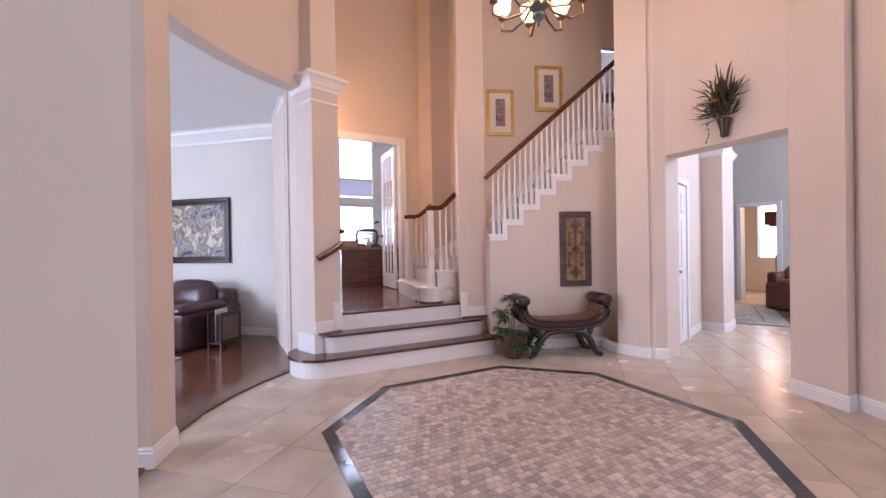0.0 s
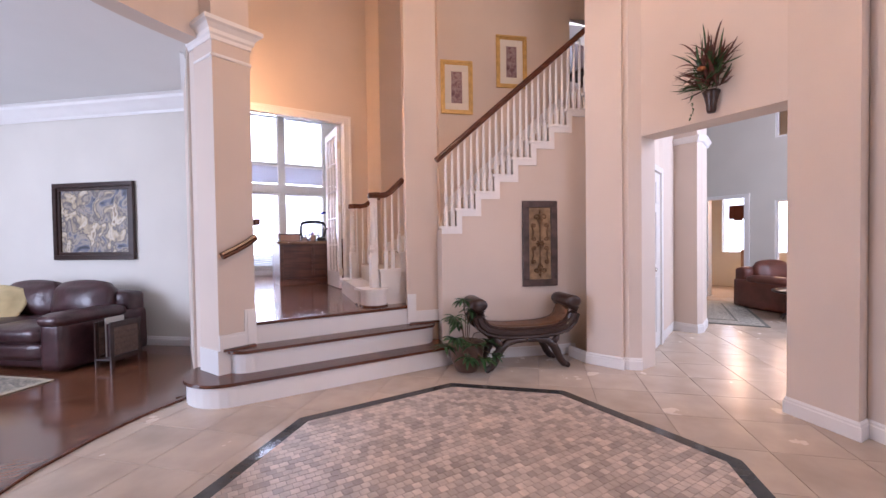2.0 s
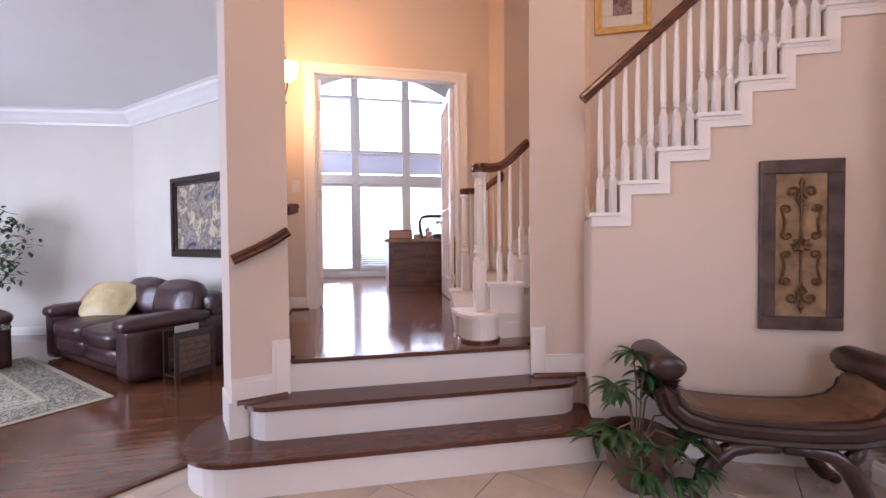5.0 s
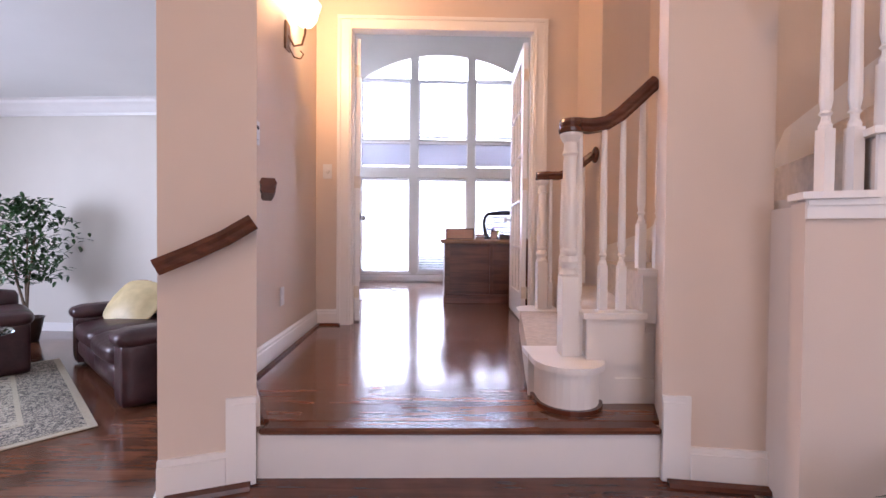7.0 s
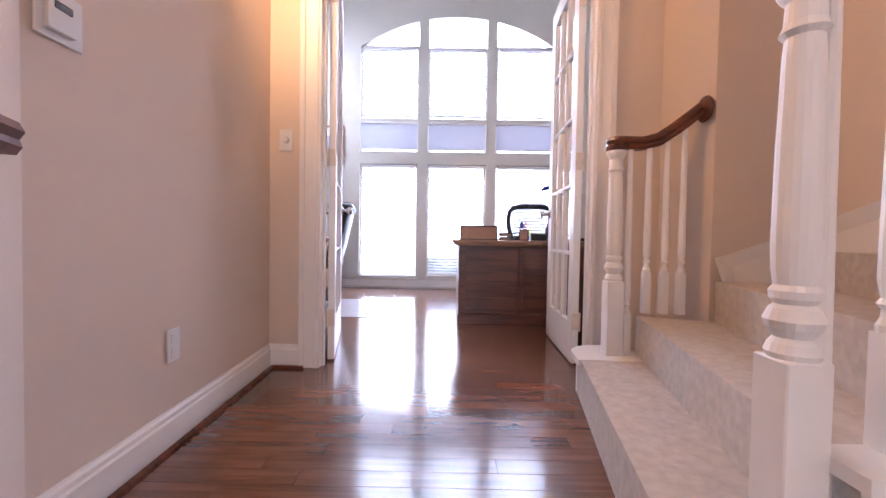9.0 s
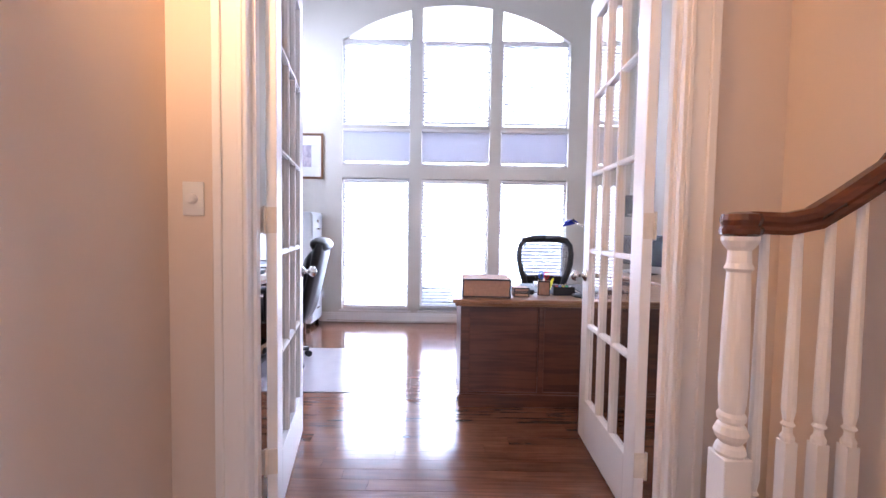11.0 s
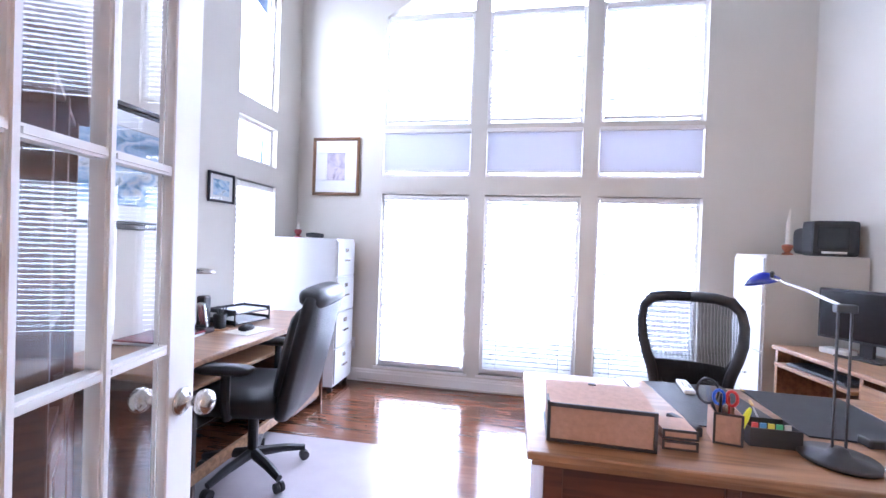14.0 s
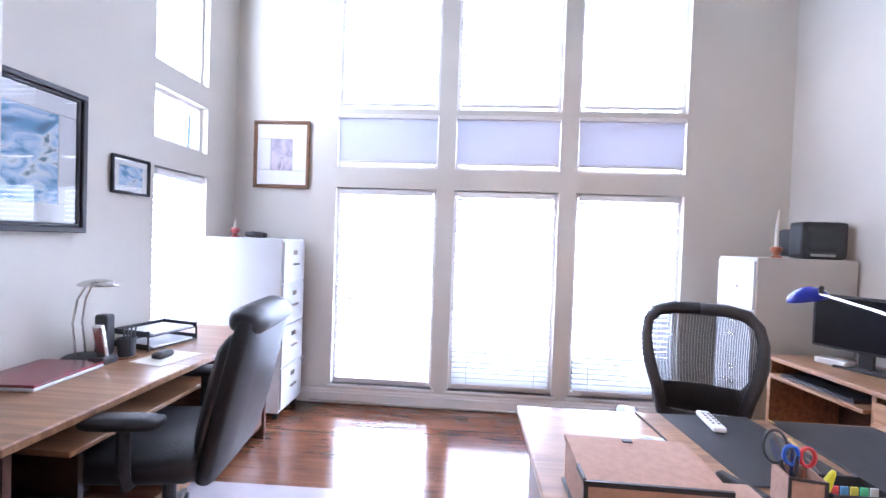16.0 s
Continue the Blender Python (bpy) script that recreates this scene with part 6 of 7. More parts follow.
def arm_rest(t, s, w=0.27, h=0.66):
    a = part("armrest", soft_box(bmesh.new(), s * w - 0.045, s * w + 0.045, -0.13, 0.14, h, h + 0.042, 0.020, 0.006), BLACK, t, smooth=True)
    part("support", tube(bmesh.new(), [(s * w, 0.0, h), (s * w, 0.0, 0.50), (s * (w - 0.02), 0.0, 0.43), (s * 0.16, 0, 0.42)], [0.022, 0.024, 0.022, 0.02], 8), BLACK, a)


def leather_chair():
    m = Matrix.Translation((1.03, 8.93, F0 + 0.008)) @ Matrix.Rotation(radians(98), 4, "Z")
    t = thing("office_chair", "black leather high-backed swivel chair at the long desk", "office chair", "", m)
    office_base(t, 0.29)
    part("seat", soft_box(bmesh.new(), -0.26, 0.26, -0.25, 0.27, 0.40, 0.53, 0.055, 0.02), BLACKLEATHER, t, smooth=True)
    rot = Matrix.Translation((0, -0.22, 0.40)) @ Matrix.Rotation(radians(13), 4, "X")
    bk = part("back", soft_box(bmesh.new(), -0.255, 0.255, -0.070, 0.020, 0.0, 0.68, 0.045, 0.016, m=rot), BLACKLEATHER, t, smooth=True)
    part("back_cushion", soft_box(bmesh.new(), -0.22, 0.22, -0.02, 0.055, 0.08, 0.58, 0.05, 0.02, m=rot), BLACKLEATHER, bk, smooth=True)
    part("head_roll", soft_box(bmesh.new(), -0.225, 0.225, -0.085, 0.055, 0.60, 0.705, 0.05, 0.012, m=rot), BLACKLEATHER, bk, smooth=True)
    for s in (-1, 1):
        arm_rest(t, s, 0.30, 0.66)


leather_chair()


def mesh_chair():
    m = Matrix.Translation((3.31, 8.90, F0)) @ Matrix.Rotation(radians(164), 4, "Z")
    t = thing("office_chair", "black mesh-backed swivel chair behind the oak desk", "office chair", "", m)
    office_base(t, 0.29)
    part("seat", soft_box(bmesh.new(), -0.25, 0.25, -0.22, 0.25, 0.43, 0.48, 0.025, 0.006), BLACK, t, smooth=True)
    outline = [(0.0, 1.118), (0.12, 1.116), (0.195, 1.100), (0.236, 1.055), (0.247, 0.985), (0.238, 0.90), (0.215, 0.82), (0.190, 0.75), (0.178, 0.70), (0.172, 0.655), (0.12, 0.635), (0.0, 0.63)]
    outline = [(x * 0.93, z) for x, z in outline]
    pts = outline + [(-x, z) for x, z in outline[-2::-1]]
    def yb(z):
        return -0.24 - 0.17 * (z - 0.60) + 0.045 * math.sin((z - 0.6) * 6)
    part("back_frame", tube(bmesh.new(), [(x, yb(z) + 0.55 * x * x, z) for x, z in pts], [0.029 if z > 1.07 else 0.023 if z > 0.9 else 0.026 for x, z in pts], 10), BLACK, t, smooth=True)
    b2 = bmesh.new()
    for i in range(-38, 39):
        x = i * 0.0061
        zs = []
        for (xa, za), (xb, zb) in zip(outline, outline[1:]):
            if min(xa, xb) <= abs(x) <= max(xa, xb) and xa != xb:
                zs.append(za + (zb - za) * (abs(x) - xa) / (xb - xa))
        if len(zs) > 1:
            lo, hi = min(zs), max(zs)
            tube(b2, [(x, yb(lo + (hi - lo) * k / 4) + 0.55 * x * x, lo + (hi - lo) * k / 4) for k in range(5)], 0.0021, 4)
    part("mesh_back", b2, BLACK, t, "black see-through mesh back")
    part("lumbar_pad", soft_box(bmesh.new(), -0.185, 0.185, yb(0.72) - 0.045, yb(0.72) - 0.015, 0.665, 0.775, 0.014, 0.010), BLACK, t, smooth=True)
    for s in (-1, 1):
        part("side_brace", tube(bmesh.new(), [(s * 0.20, yb(0.84) + 0.01, 0.84), (s * 0.155, yb(0.74) - 0.03, 0.73), (s * 0.13, -0.22, 0.56), (0, -0.12, 0.43)], [0.014, 0.024, 0.026, 0.024], 8), BLACK, t, smooth=True)
        arm_rest(t, s, 0.31, 0.645)


mesh_chair()


def long_desk():
    t = thing("desk", "long honey-oak computer desk with a keyboard shelf along the office wall", "desk", "")
    x0, x1, y0, y1 = OX0 + 0.01, 0.97, 8.32, 10.0
    part("top", boxes((x0, x1, y0, y1, 1.30, 1.332), bevel=0.005), WOODTOP, t)
    part("end_panel", boxes((x0 + 0.02, x1 - 0.03, y0 + 0.03, y0 + 0.055, F0, 1.30)), WOODDESK, t)
    part("end_panel", boxes((x0 + 0.02, x1 - 0.03, y1 - 0.06, y1 - 0.035, F0, 1.30)), WOODDESK, t)
    part("back_panel", boxes((x0 + 0.02, x0 + 0.035, y0 + 0.055, y1 - 0.06, F0 + 0.02, 1.30)), WOODDARK, t)
    part("inner_upright", boxes((x0 + 0.04, x1 - 0.06, y0 + 0.30, y0 + 0.32, F0, 1.18)), WOODDARK, t)
    part("keyboard_shelf", boxes((x0 + 0.15, x1 - 0.01, y0 + 0.22, y0 + 1.07, 1.185, 1.205), bevel=0.004), WOODTOP, t)
    part("drawer_unit", boxes((x0 + 0.04, x1 - 0.06, y1 - 0.45, y1 - 0.06, F0 + 0.05, 1.29)), WOODDESK, t)
    for k in range(3):
        part("drawer", boxes((x1 - 0.06, x1 - 0.04, y1 - 0.44, y1 - 0.07, F0 + 0.08 + 0.2 * k, F0 + 0.27 + 0.2 * k), bevel=0.004), WOODTOP, t)
    part("foot_rail", boxes((x1 - 0.07, x1 - 0.045, y0 + 0.055, y1 - 0.45, F0 + 0.10, F0 + 0.16)), WOODTOP, t)
    c = thing("computer_case", "black computer tower under the long desk", "computer", "", Matrix.Translation((0.50, 8.40, F0)))
    part("case", boxes((0, 0.42, 0, 0.19, 0.01, 0.43), bevel=0.008), BLACK, c)
    part("front_bezel", boxes((0.42, 0.43, 0.01, 0.18, 0.02, 0.42), bevel=0.004), BLACKLEATHER, c)


long_desk()
LT = 1.333
t = thing("laptop", "closed dark red laptop lying on the long desk", "laptop", "", Matrix.Translation((0.33, 8.69, LT)) @ Matrix.Rotation(radians(4), 4, "Z"))
part("lid", boxes((0, 0.30, 0, 0.34, 0.014, 0.026), bevel=0.004), surface("dark_red_lid", (0.16, 0.02, 0.03), 0.25, coat=0.4), t)
part("body", boxes((0.002, 0.298, 0.002, 0.338, 0, 0.013), bevel=0.003), STEEL_WHITE, t)
t = thing("desk_lamp", "silver desk lamp with an oval shade on two curved rods", "desk lamp", "", Matrix.Translation((0.40, 9.13, LT)))
part("base", lathe(bmesh.new(), [(0.075, 0), (0.078, 0.01), (0.06, 0.022), (0.01, 0.026)], n=24), BLACK, t)
for s in (-0.025, 0.025):
    part("rod", tube(bmesh.new(), [(0, s, 0.02), (-0.02, s, 0.18), (0.0, s * 0.9, 0.30), (0.05, s * 0.6, 0.385)], 0.005, 8), METAL, t)
bm = bmesh.new()
lathe(bm, [(0.085, 0), (0.088, 0.008), (0.06, 0.03), (0.02, 0.04)], n=24)
bmesh.ops.transform(bm, matrix=Matrix.Translation((0.09, 0, 0.37)) @ Matrix.Diagonal((1.1, 0.8, 0.8, 1)), verts=bm.verts)
part("shade", bm, METAL, t, smooth=True)
t = thing("telephone", "black and silver cordless telephone standing in its cradle", "telephone", "", Matrix.Translation((0.56, 9.08, LT)))
part("cradle", boxes((-0.045, 0.045, -0.04, 0.05, 0, 0.035), bevel=0.008), BLACK, t)
part("handset", boxes((-0.024, 0.024, -0.014, 0.014, 0.0, 0.165), m=Matrix.Translation((0, 0.01, 0.03)) @ Matrix.Rotation(radians(12), 4, "X"), bevel=0.008, seg=2), METAL, t)
t = thing("desk_speaker", "tall black speaker on the long desk", "speaker", "", Matrix.Translation((0.44, 9.22, LT)))
part("case", boxes((-0.035, 0.035, -0.03, 0.03, 0, 0.21), bevel=0.01), BLACK, t)
t = thing("pen_cup", "dark mesh pen cup on a round wooden coaster", "pen holder", "", Matrix.Translation((0.58, 9.20, LT)))
part("coaster", lathe(bmesh.new(), [(0.055, 0), (0.055, 0.008)], n=20), WOODTOP, t)
part("cup", lathe(bmesh.new(), [(0.035, 0.008), (0.042, 0.10), (0.039, 0.10), (0.032, 0.012)], n=16), BLACK, t)
for k in range(4):
    part("pen", tube(bmesh.new(), [(0.01 * k - 0.015, 0.005, 0.02), (0.022 * k - 0.035, 0.02, 0.15)], 0.004, 6), BLACK, t)
t = thing("letter_tray", "black stacked letter tray holding papers", "letter tray", "", Matrix.Translation((0.36, 9.36, LT)) @ Matrix.Rotation(radians(-12), 4, "Z"))
for z in (0.005, 0.075):
    tr = part("tray", boxes((0, 0.26, 0, 0.30, z, z + 0.004), (0, 0.26, 0, 0.004, z + 0.004, z + 0.03), (0, 0.26, 0.296, 0.30, z + 0.004, z + 0.03), (0, 0.004, 0.004, 0.296, z + 0.004, z + 0.03)), BLACK, t)
    part("paper", boxes((0.02, 0.25, 0.03, 0.28, z + 0.005, z + 0.015)), STEEL_WHITE, tr)
for a, b in ((0, -0.004), (0.25, -0.004), (0, 0.30), (0.25, 0.30)):
    part("post", boxes((a, a + 0.01, b, b + 0.004, 0, 0.11)), BLACK, t)
t = thing("mouse_pad", "pale mouse pad on the long desk", "mouse pad", "", Matrix.Translation((0.66, 9.12, LT)) @ Matrix.Rotation(radians(-10), 4, "Z"))
part("pad", boxes((0, 0.20, 0, 0.24, 0, 0.003)), MATBOARD, t)
t = thing("computer_mouse", "black computer mouse on the pale pad", "computer mouse", "", Matrix.Translation((0.76, 9.22, LT + 0.003)))
part("shell", soft_box(bmesh.new(), -0.03, 0.03, -0.05, 0.05, 0, 0.032, 0.015, 0.004), BLACK, t, smooth=True)


def filing_cabinet(label, x0, x1, y0, y1, top, front, mat, n, castors):
    """front: '-x', '+x': the side that the drawers look to."""
    t = thing("filing_cabinet", label, "filing cabinet", "steel filing cabinets")
    zb = F0 + (0.06 if castors else 0.0)
    part("body", boxes((x0, x1, y0, y1, zb, top), bevel=0.004), mat, t)
    s = -1 if front == "-x" else 1
    xf = x0 if s < 0 else x1
    h = (top - zb - 0.04) / n
    for k in range(n):
        z0 = zb + 0.02 + k * h
        a, b = sorted((xf, xf + s * 0.014))
        d = part("drawer", boxes((a, b, y0 + 0.012, y1 - 0.012, z0 + 0.005, z0 + h - 0.005), bevel=0.003), STEEL_WHITE, t)
        ym = (y0 + y1) / 2
        a, b = sorted((xf + s * 0.014, xf + s * 0.032))
        part("handle", boxes((a, b, ym - 0.05, ym + 0.05, z0 + h * 0.42, z0 + h * 0.42 + 0.018), bevel=0.003), METAL, d)
        a, b = sorted((xf + s * 0.014, xf + s * 0.018))
        part("label_holder", boxes((a, b, ym - 0.035, ym + 0.035, z0 + h * 0.68, z0 + h * 0.68 + 0.035)), METAL, d)
    if castors:
        part("base", boxes((x0 + 0.02, x1 - 0.02, y0 + 0.02, y1 - 0.02, F0 + 0.045, zb)), BLACK, t)
        for x in (x0 + 0.05, x1 - 0.04):
            for y in (y0 + 0.04, y1 - 0.04):
                part("caster", lathe(bmesh.new(), [(0.006, -0.012), (0.0235, -0.012), (0.0235, 0.012), (0.006, 0.012)], n=12, m=Matrix.Translation((x, y, F0 + 0.024)) @ Matrix.Rotation(radians(90), 4, "X")), BLACK, t)
    return t


filing_cabinet("white steel filing cabinet on casters in the corner by the window", 0.33, 0.93, 10.17, 10.565, 1.957, "+x", STEEL_WHITE, 4, True)
filing_cabinet("putty-coloured steel filing cabinet with white drawer fronts", 4.17, 4.785, 9.985, 10.385, 1.948, "-x", STEEL_BEIGE, 4, False)


def candle(label, x, y, z, h, c):
    t = thing("candlestick", label, "candle", "", Matrix.Translation((x, y, z)))
    part("holder", lathe(bmesh.new(), [(0.035, 0), (0.03, 0.01), (0.015, 0.02), (0.03, 0.045), (0.035, 0.065), (0.02, 0.075)], n=14), surface("red_gold_holder", c, 0.35, metal=0.3, vary=0.4, scale=40), t)
    part("taper", tube(bmesh.new(), [(0, 0, 0.06), (0.0, 0, 0.06 + h * 0.6), (0.008, 0, 0.06 + h)], [0.012, 0.011, 0.004], 10), MATBOARD, t)


candle("white taper candle in a red holder on the filing cabinet", 4.345, 10.075, 1.949, 0.26, (0.3, 0.10, 0.05))
candle("short candle in a small red holder on the white cabinet", 0.47, 10.33, 1.958, 0.08, (0.35, 0.08, 0.08))
t = thing("television", "small black tube television on top of the filing cabinet", "television", "", Matrix.Translation((4.475, 10.035, 1.949)) @ Matrix.Rotation(radians(-2), 4, "Z"))
part("case", soft_box(bmesh.new(), 0.0, 0.28, 0.0, 0.13, 0.0, 0.245, 0.02), BLACK, t, smooth=False)
part("tube_housing", soft_box(bmesh.new(), 0.04, 0.26, 0.12, 0.32, 0.01, 0.205, 0.04), BLACK, t, smooth=True)
part("screen", soft_box(bmesh.new(), 0.03, 0.21, -0.006, 0.01, 0.05, 0.20, 0.006, 0.002), surface("dark_screen", (0.03, 0.035, 0.04), 0.08), t)
part("button_row", boxes((0.05, 0.2, -0.003, 0.0, 0.018, 0.034)), METAL, t)
t = thing("binoculars", "black binoculars lying on the white cabinet", "binoculars", "", Matrix.Translation((0.62, 10.36, 1.958)))
for s in (-0.03, 0.03):
    part("barrel", tube(bmesh.new(), [(-0.06, s, 0.026), (0.0, s, 0.026), (0.07, s, 0.02)], [0.018, 0.025, 0.02], 10), BLACK, t)
part("bridge", boxes((-0.02, 0.02, -0.03, 0.03, 0.02, 0.032)), BLACK, t)


def side_desk():
    m = Matrix.Translation((4.165, 9.88, F0)) @ Matrix.Rotation(radians(-84), 4, "Z")
    t = thing("desk", "light oak computer desk with a pull-out tray beside the filing cabinet", "desk", "", m)
    L_, D_ = 1.15, 0.50
    part("top", boxes((0, L_, 0, D_, 0.735, 0.761), bevel=0.005), WOODTOP, t)
    for x in (0.01, 0.60, L_ - 0.03):
        part("upright", boxes((x, x + 0.02, 0.02, D_ - 0.01, 0, 0.735)), WOODTOP, t)
    part("keyboard_tray", boxes((0.04, 0.59, -0.01, 0.35, 0.635, 0.655), bevel=0.003), WOODTOP, t)
    part("back_panel", boxes((0.03, L_ - 0.03, D_ - 0.03, D_ - 0.012, 0.1, 0.735)), WOODDESK, t)
    for k in range(2):
        part("drawer", boxes((0.63, L_ - 0.035, -0.002, 0.02, 0.36 + 0.18 * k, 0.525 + 0.18 * k), bevel=0.003), WOODTOP, t)
    k_ = thing("keyboard", "black keyboard on the pull-out tray", "keyboard", "", m @ Matrix.Translation((0.10, 0.02, 0.655)))
    part("case", boxes((0, 0.42, 0, 0.14, 0, 0.015), bevel=0.003), BLACK, k_)
    part("keys", boxes(*[(0.012 + 0.0267 * i, 0.034 + 0.0267 * i, 0.012 + 0.025 * j, 0.033 + 0.025 * j, 0.015, 0.020) for i in range(15) for j in range(5)]), BLACKLEATHER, k_)
    mo = thing("computer_monitor", "black flat computer monitor on the light oak desk", "computer monitor", "", Matrix.Translation((4.50, 9.60, F0 + 0.761)) @ Matrix.Rotation(radians(-62), 4, "Z"))
    part("foot", boxes((-0.11, 0.11, -0.09, 0.09, 0, 0.012), bevel=0.004), BLACK, mo)
    part("neck", boxes((-0.03, 0.03, 0.0, 0.03, 0.012, 0.12)), BLACK, mo)
    part("housing", boxes((-0.24, 0.24, -0.01, 0.03, 0.09, 0.40), bevel=0.006), BLACK, mo)
    part("screen", boxes((-0.225, 0.225, -0.012, -0.0095, 0.105, 0.385)), surface("monitor_screen", (0.012, 0.012, 0.014), 0.12), mo)
    r = thing("router", "small grey box with cables on the light oak desk", "router", "", Matrix.Translation((4.36, 9.76, F0 + 0.761)) @ Matrix.Rotation(radians(-70), 4, "Z"))
    part("case", boxes((0, 0.15, 0, 0.09, 0, 0.035), bevel=0.005), STEEL_BEIGE, r)
    for i in range(3):
        part("cable", tube(bmesh.new(), [(0.15, 0.03 * i, 0.01), (0.2 + 0.02 * i, 0.03 * i, 0.004), (0.26, 0.05 - 0.02 * i, 0.02), (0.31, 0.04, 0.004)], 0.003, 5), BLACK, r)


side_desk()
t = thing("chair_mat", "clear frosted plastic chair mat on the wooden floor", "chair mat", "", Matrix.Translation((0, 0, F0 + 0.001)))
part("sheet", prisms(([(0.72, 8.32), (1.80, 8.34), (1.84, 9.42), (0.76, 9.40)], 0.0, 0.004)), surface("frosted_vinyl", (0.42, 0.38, 0.40), 0.22, vary=0.04, scale=8, bump=0.01), t)


BM = Matrix(((0.658, -0.753, 0, 1.106), (0.753, 0.658, 0, 7.461), (0, 0, 1, 0), (0, 0, 0, 1)))


def bookcase():
    t = thing("bookcase", "tall oak hutch bookcase with an arched top and packed shelves", "bookcase", "", BM)
    x0, x1, y0, y1 = 0.0, 0.29, 0.0, 0.86
    for y in (y0, (y0 + y1) / 2 - 0.01, y1 - 0.022):
        part("upright", boxes((x0, x1, y, y + 0.022, F0, 2.39), bevel=0.003), WOODDESK, t)
    for z in (F0 + 0.05, F0 + 0.40, F0 + 0.74, F0 + 1.07, F0 + 1.38, 2.37):
        part("shelf", boxes((x0, x1 - 0.01, y0 + 0.022, (y0 + y1) / 2 - 0.01, z, z + 0.022), (x0, x1 - 0.01, (y0 + y1) / 2 + 0.012, y1 - 0.022, z, z + 0.022)), WOODDESK, t)
    part("back", boxes((x0 - 0.006, x0, y0, y1, F0, 2.39)), WOODDARK, t)
    for ya, yb_ in ((y0 + 0.024, (y0 + y1) / 2 - 0.012), ((y0 + y1) / 2 + 0.014, y1 - 0.024)):
        dd = part("door", boxes((x1 - 0.012, x1 + 0.004, ya, yb_, F0 + 0.075, F0 + 0.735), bevel=0.003), WOODDESK, t)
        part("raised_panel", boxes((x1 + 0.004, x1 + 0.010, ya + 0.06, yb_ - 0.06, F0 + 0.14, F0 + 0.67), bevel=0.004), WOODDESK, dd)
    bm = bmesh.new()
    n = 14
    for i in range(n):
        ya, yb_ = y0 - 0.03 + (y1 - y0 + 0.06) * i / n, y0 - 0.03 + (y1 - y0 + 0.06) * (i + 1) / n
        za, zb_ = 2.39 + 0.22 * math.sin(math.pi * i / n), 2.39 + 0.22 * math.sin(math.pi * (i + 1) / n)
        v = [bm.verts.new(c) for c in ((x0, ya, za), (x0, yb_, zb_), (x1 + 0.03, yb_, zb_), (x1 + 0.03, ya, za), (x0, ya, za + 0.06), (x0, yb_, zb_ + 0.06), (x1 + 0.05, yb_, zb_ + 0.06), (x1 + 0.05, ya, za + 0.06))]
        for f in ((0, 1, 2, 3), (7, 6, 5, 4), (0, 4, 5, 1), (3, 2, 6, 7), (0, 3, 7, 4), (1, 5, 6, 2)):
            bm.faces.new([v[k] for k in f])
    bmesh.ops.remove_doubles(bm, verts=bm.verts, dist=0.0001)
    part("arched_cornice", bm, WOODDESK, t)
    rnd = random.Random(11)
    cols = [surface("book_cloth_%s" % n_, c, 0.7, vary=0.15, scale=20) for n_, c in (("blue", (0.03, 0.08, 0.22)), ("red", (0.22, 0.03, 0.03)), ("green", (0.04, 0.12, 0.07)), ("black", (0.02, 0.02, 0.025)), ("cream", (0.55, 0.50, 0.40)), ("grey", (0.2, 0.2, 0.22)))]
    names = ("blue", "red", "green", "black", "cream", "grey")
    for z in (F0 + 0.762, F0 + 1.092, F0 + 1.402):
        for ya, yb_ in ((y0 + 0.03, (y0 + y1) / 2 - 0.02), ((y0 + y1) / 2 + 0.02, y1 - 0.03)):
            y = ya
            while y < yb_ - 0.06:
                w, h, d = rnd.uniform(0.018, 0.05), rnd.uniform(0.17, 0.26), rnd.uniform(0.14, 0.20)
                i = rnd.randrange(6)
                if rnd.random() < 0.78:
                    bk = mesh_object("book", boxes((0, d, 0, w, 0, h), (0.004, d - 0.004, 0.002, w - 0.002, h, h + 0.0004)), cols[i], None, "%s-bound upright book on a shelf of the oak bookcase" % names[i])
                    bk.matrix_world = BM @ Matrix.Translation((x1 - 0.03 - d, y, z))
                    tagged(bk, category="book", group="books on the bookcase")
                y += w + 0.002


bookcase()

# ---- passage and great room things ----
def hall_door():
    t = thing("passage_door", "closed white panelled door in the passage wall", "door", "", Matrix.Translation((5.60, 3.600, 0)) @ Matrix.Rotation(math.atan2(0.245, 0.68), 4, "Z"))
    W = 0.60
    part("leaf", boxes((0, W, 0.0, 0.04, 0.01, 2.06), bevel=0.003), TRIM, t)
    for x0, x1 in ((0.07, 0.27), (0.33, 0.53)):
        for z0, z1 in ((0.2, 0.85), (1.0, 1.6), (1.7, 1.95)):
            part("panel", boxes((x0, x1, -0.008, 0.0, z0, z1), bevel=0.006), TRIM, t)
    part("door_knob", lathe(bmesh.new(), [(0.025, 0), (0.012, 0.01), (0.012, 0.03), (0.026, 0.045), (0.024, 0.06), (0.005, 0.068)], n=14, m=Matrix.Translation((0.07, 0, 0.95)) @ Matrix.Rotation(radians(90), 4, "X")), METAL, t)
    structure("passage_door_casing", boxes((-0.07, 0.0, -0.02, 0.01, 0, 2.14), (W, W + 0.09, -0.02, 0.01, 0, 2.14), (0, W, -0.02, 0.01, 2.07, 2.14), m=t.matrix_basis, bevel=0.003), TRIM)


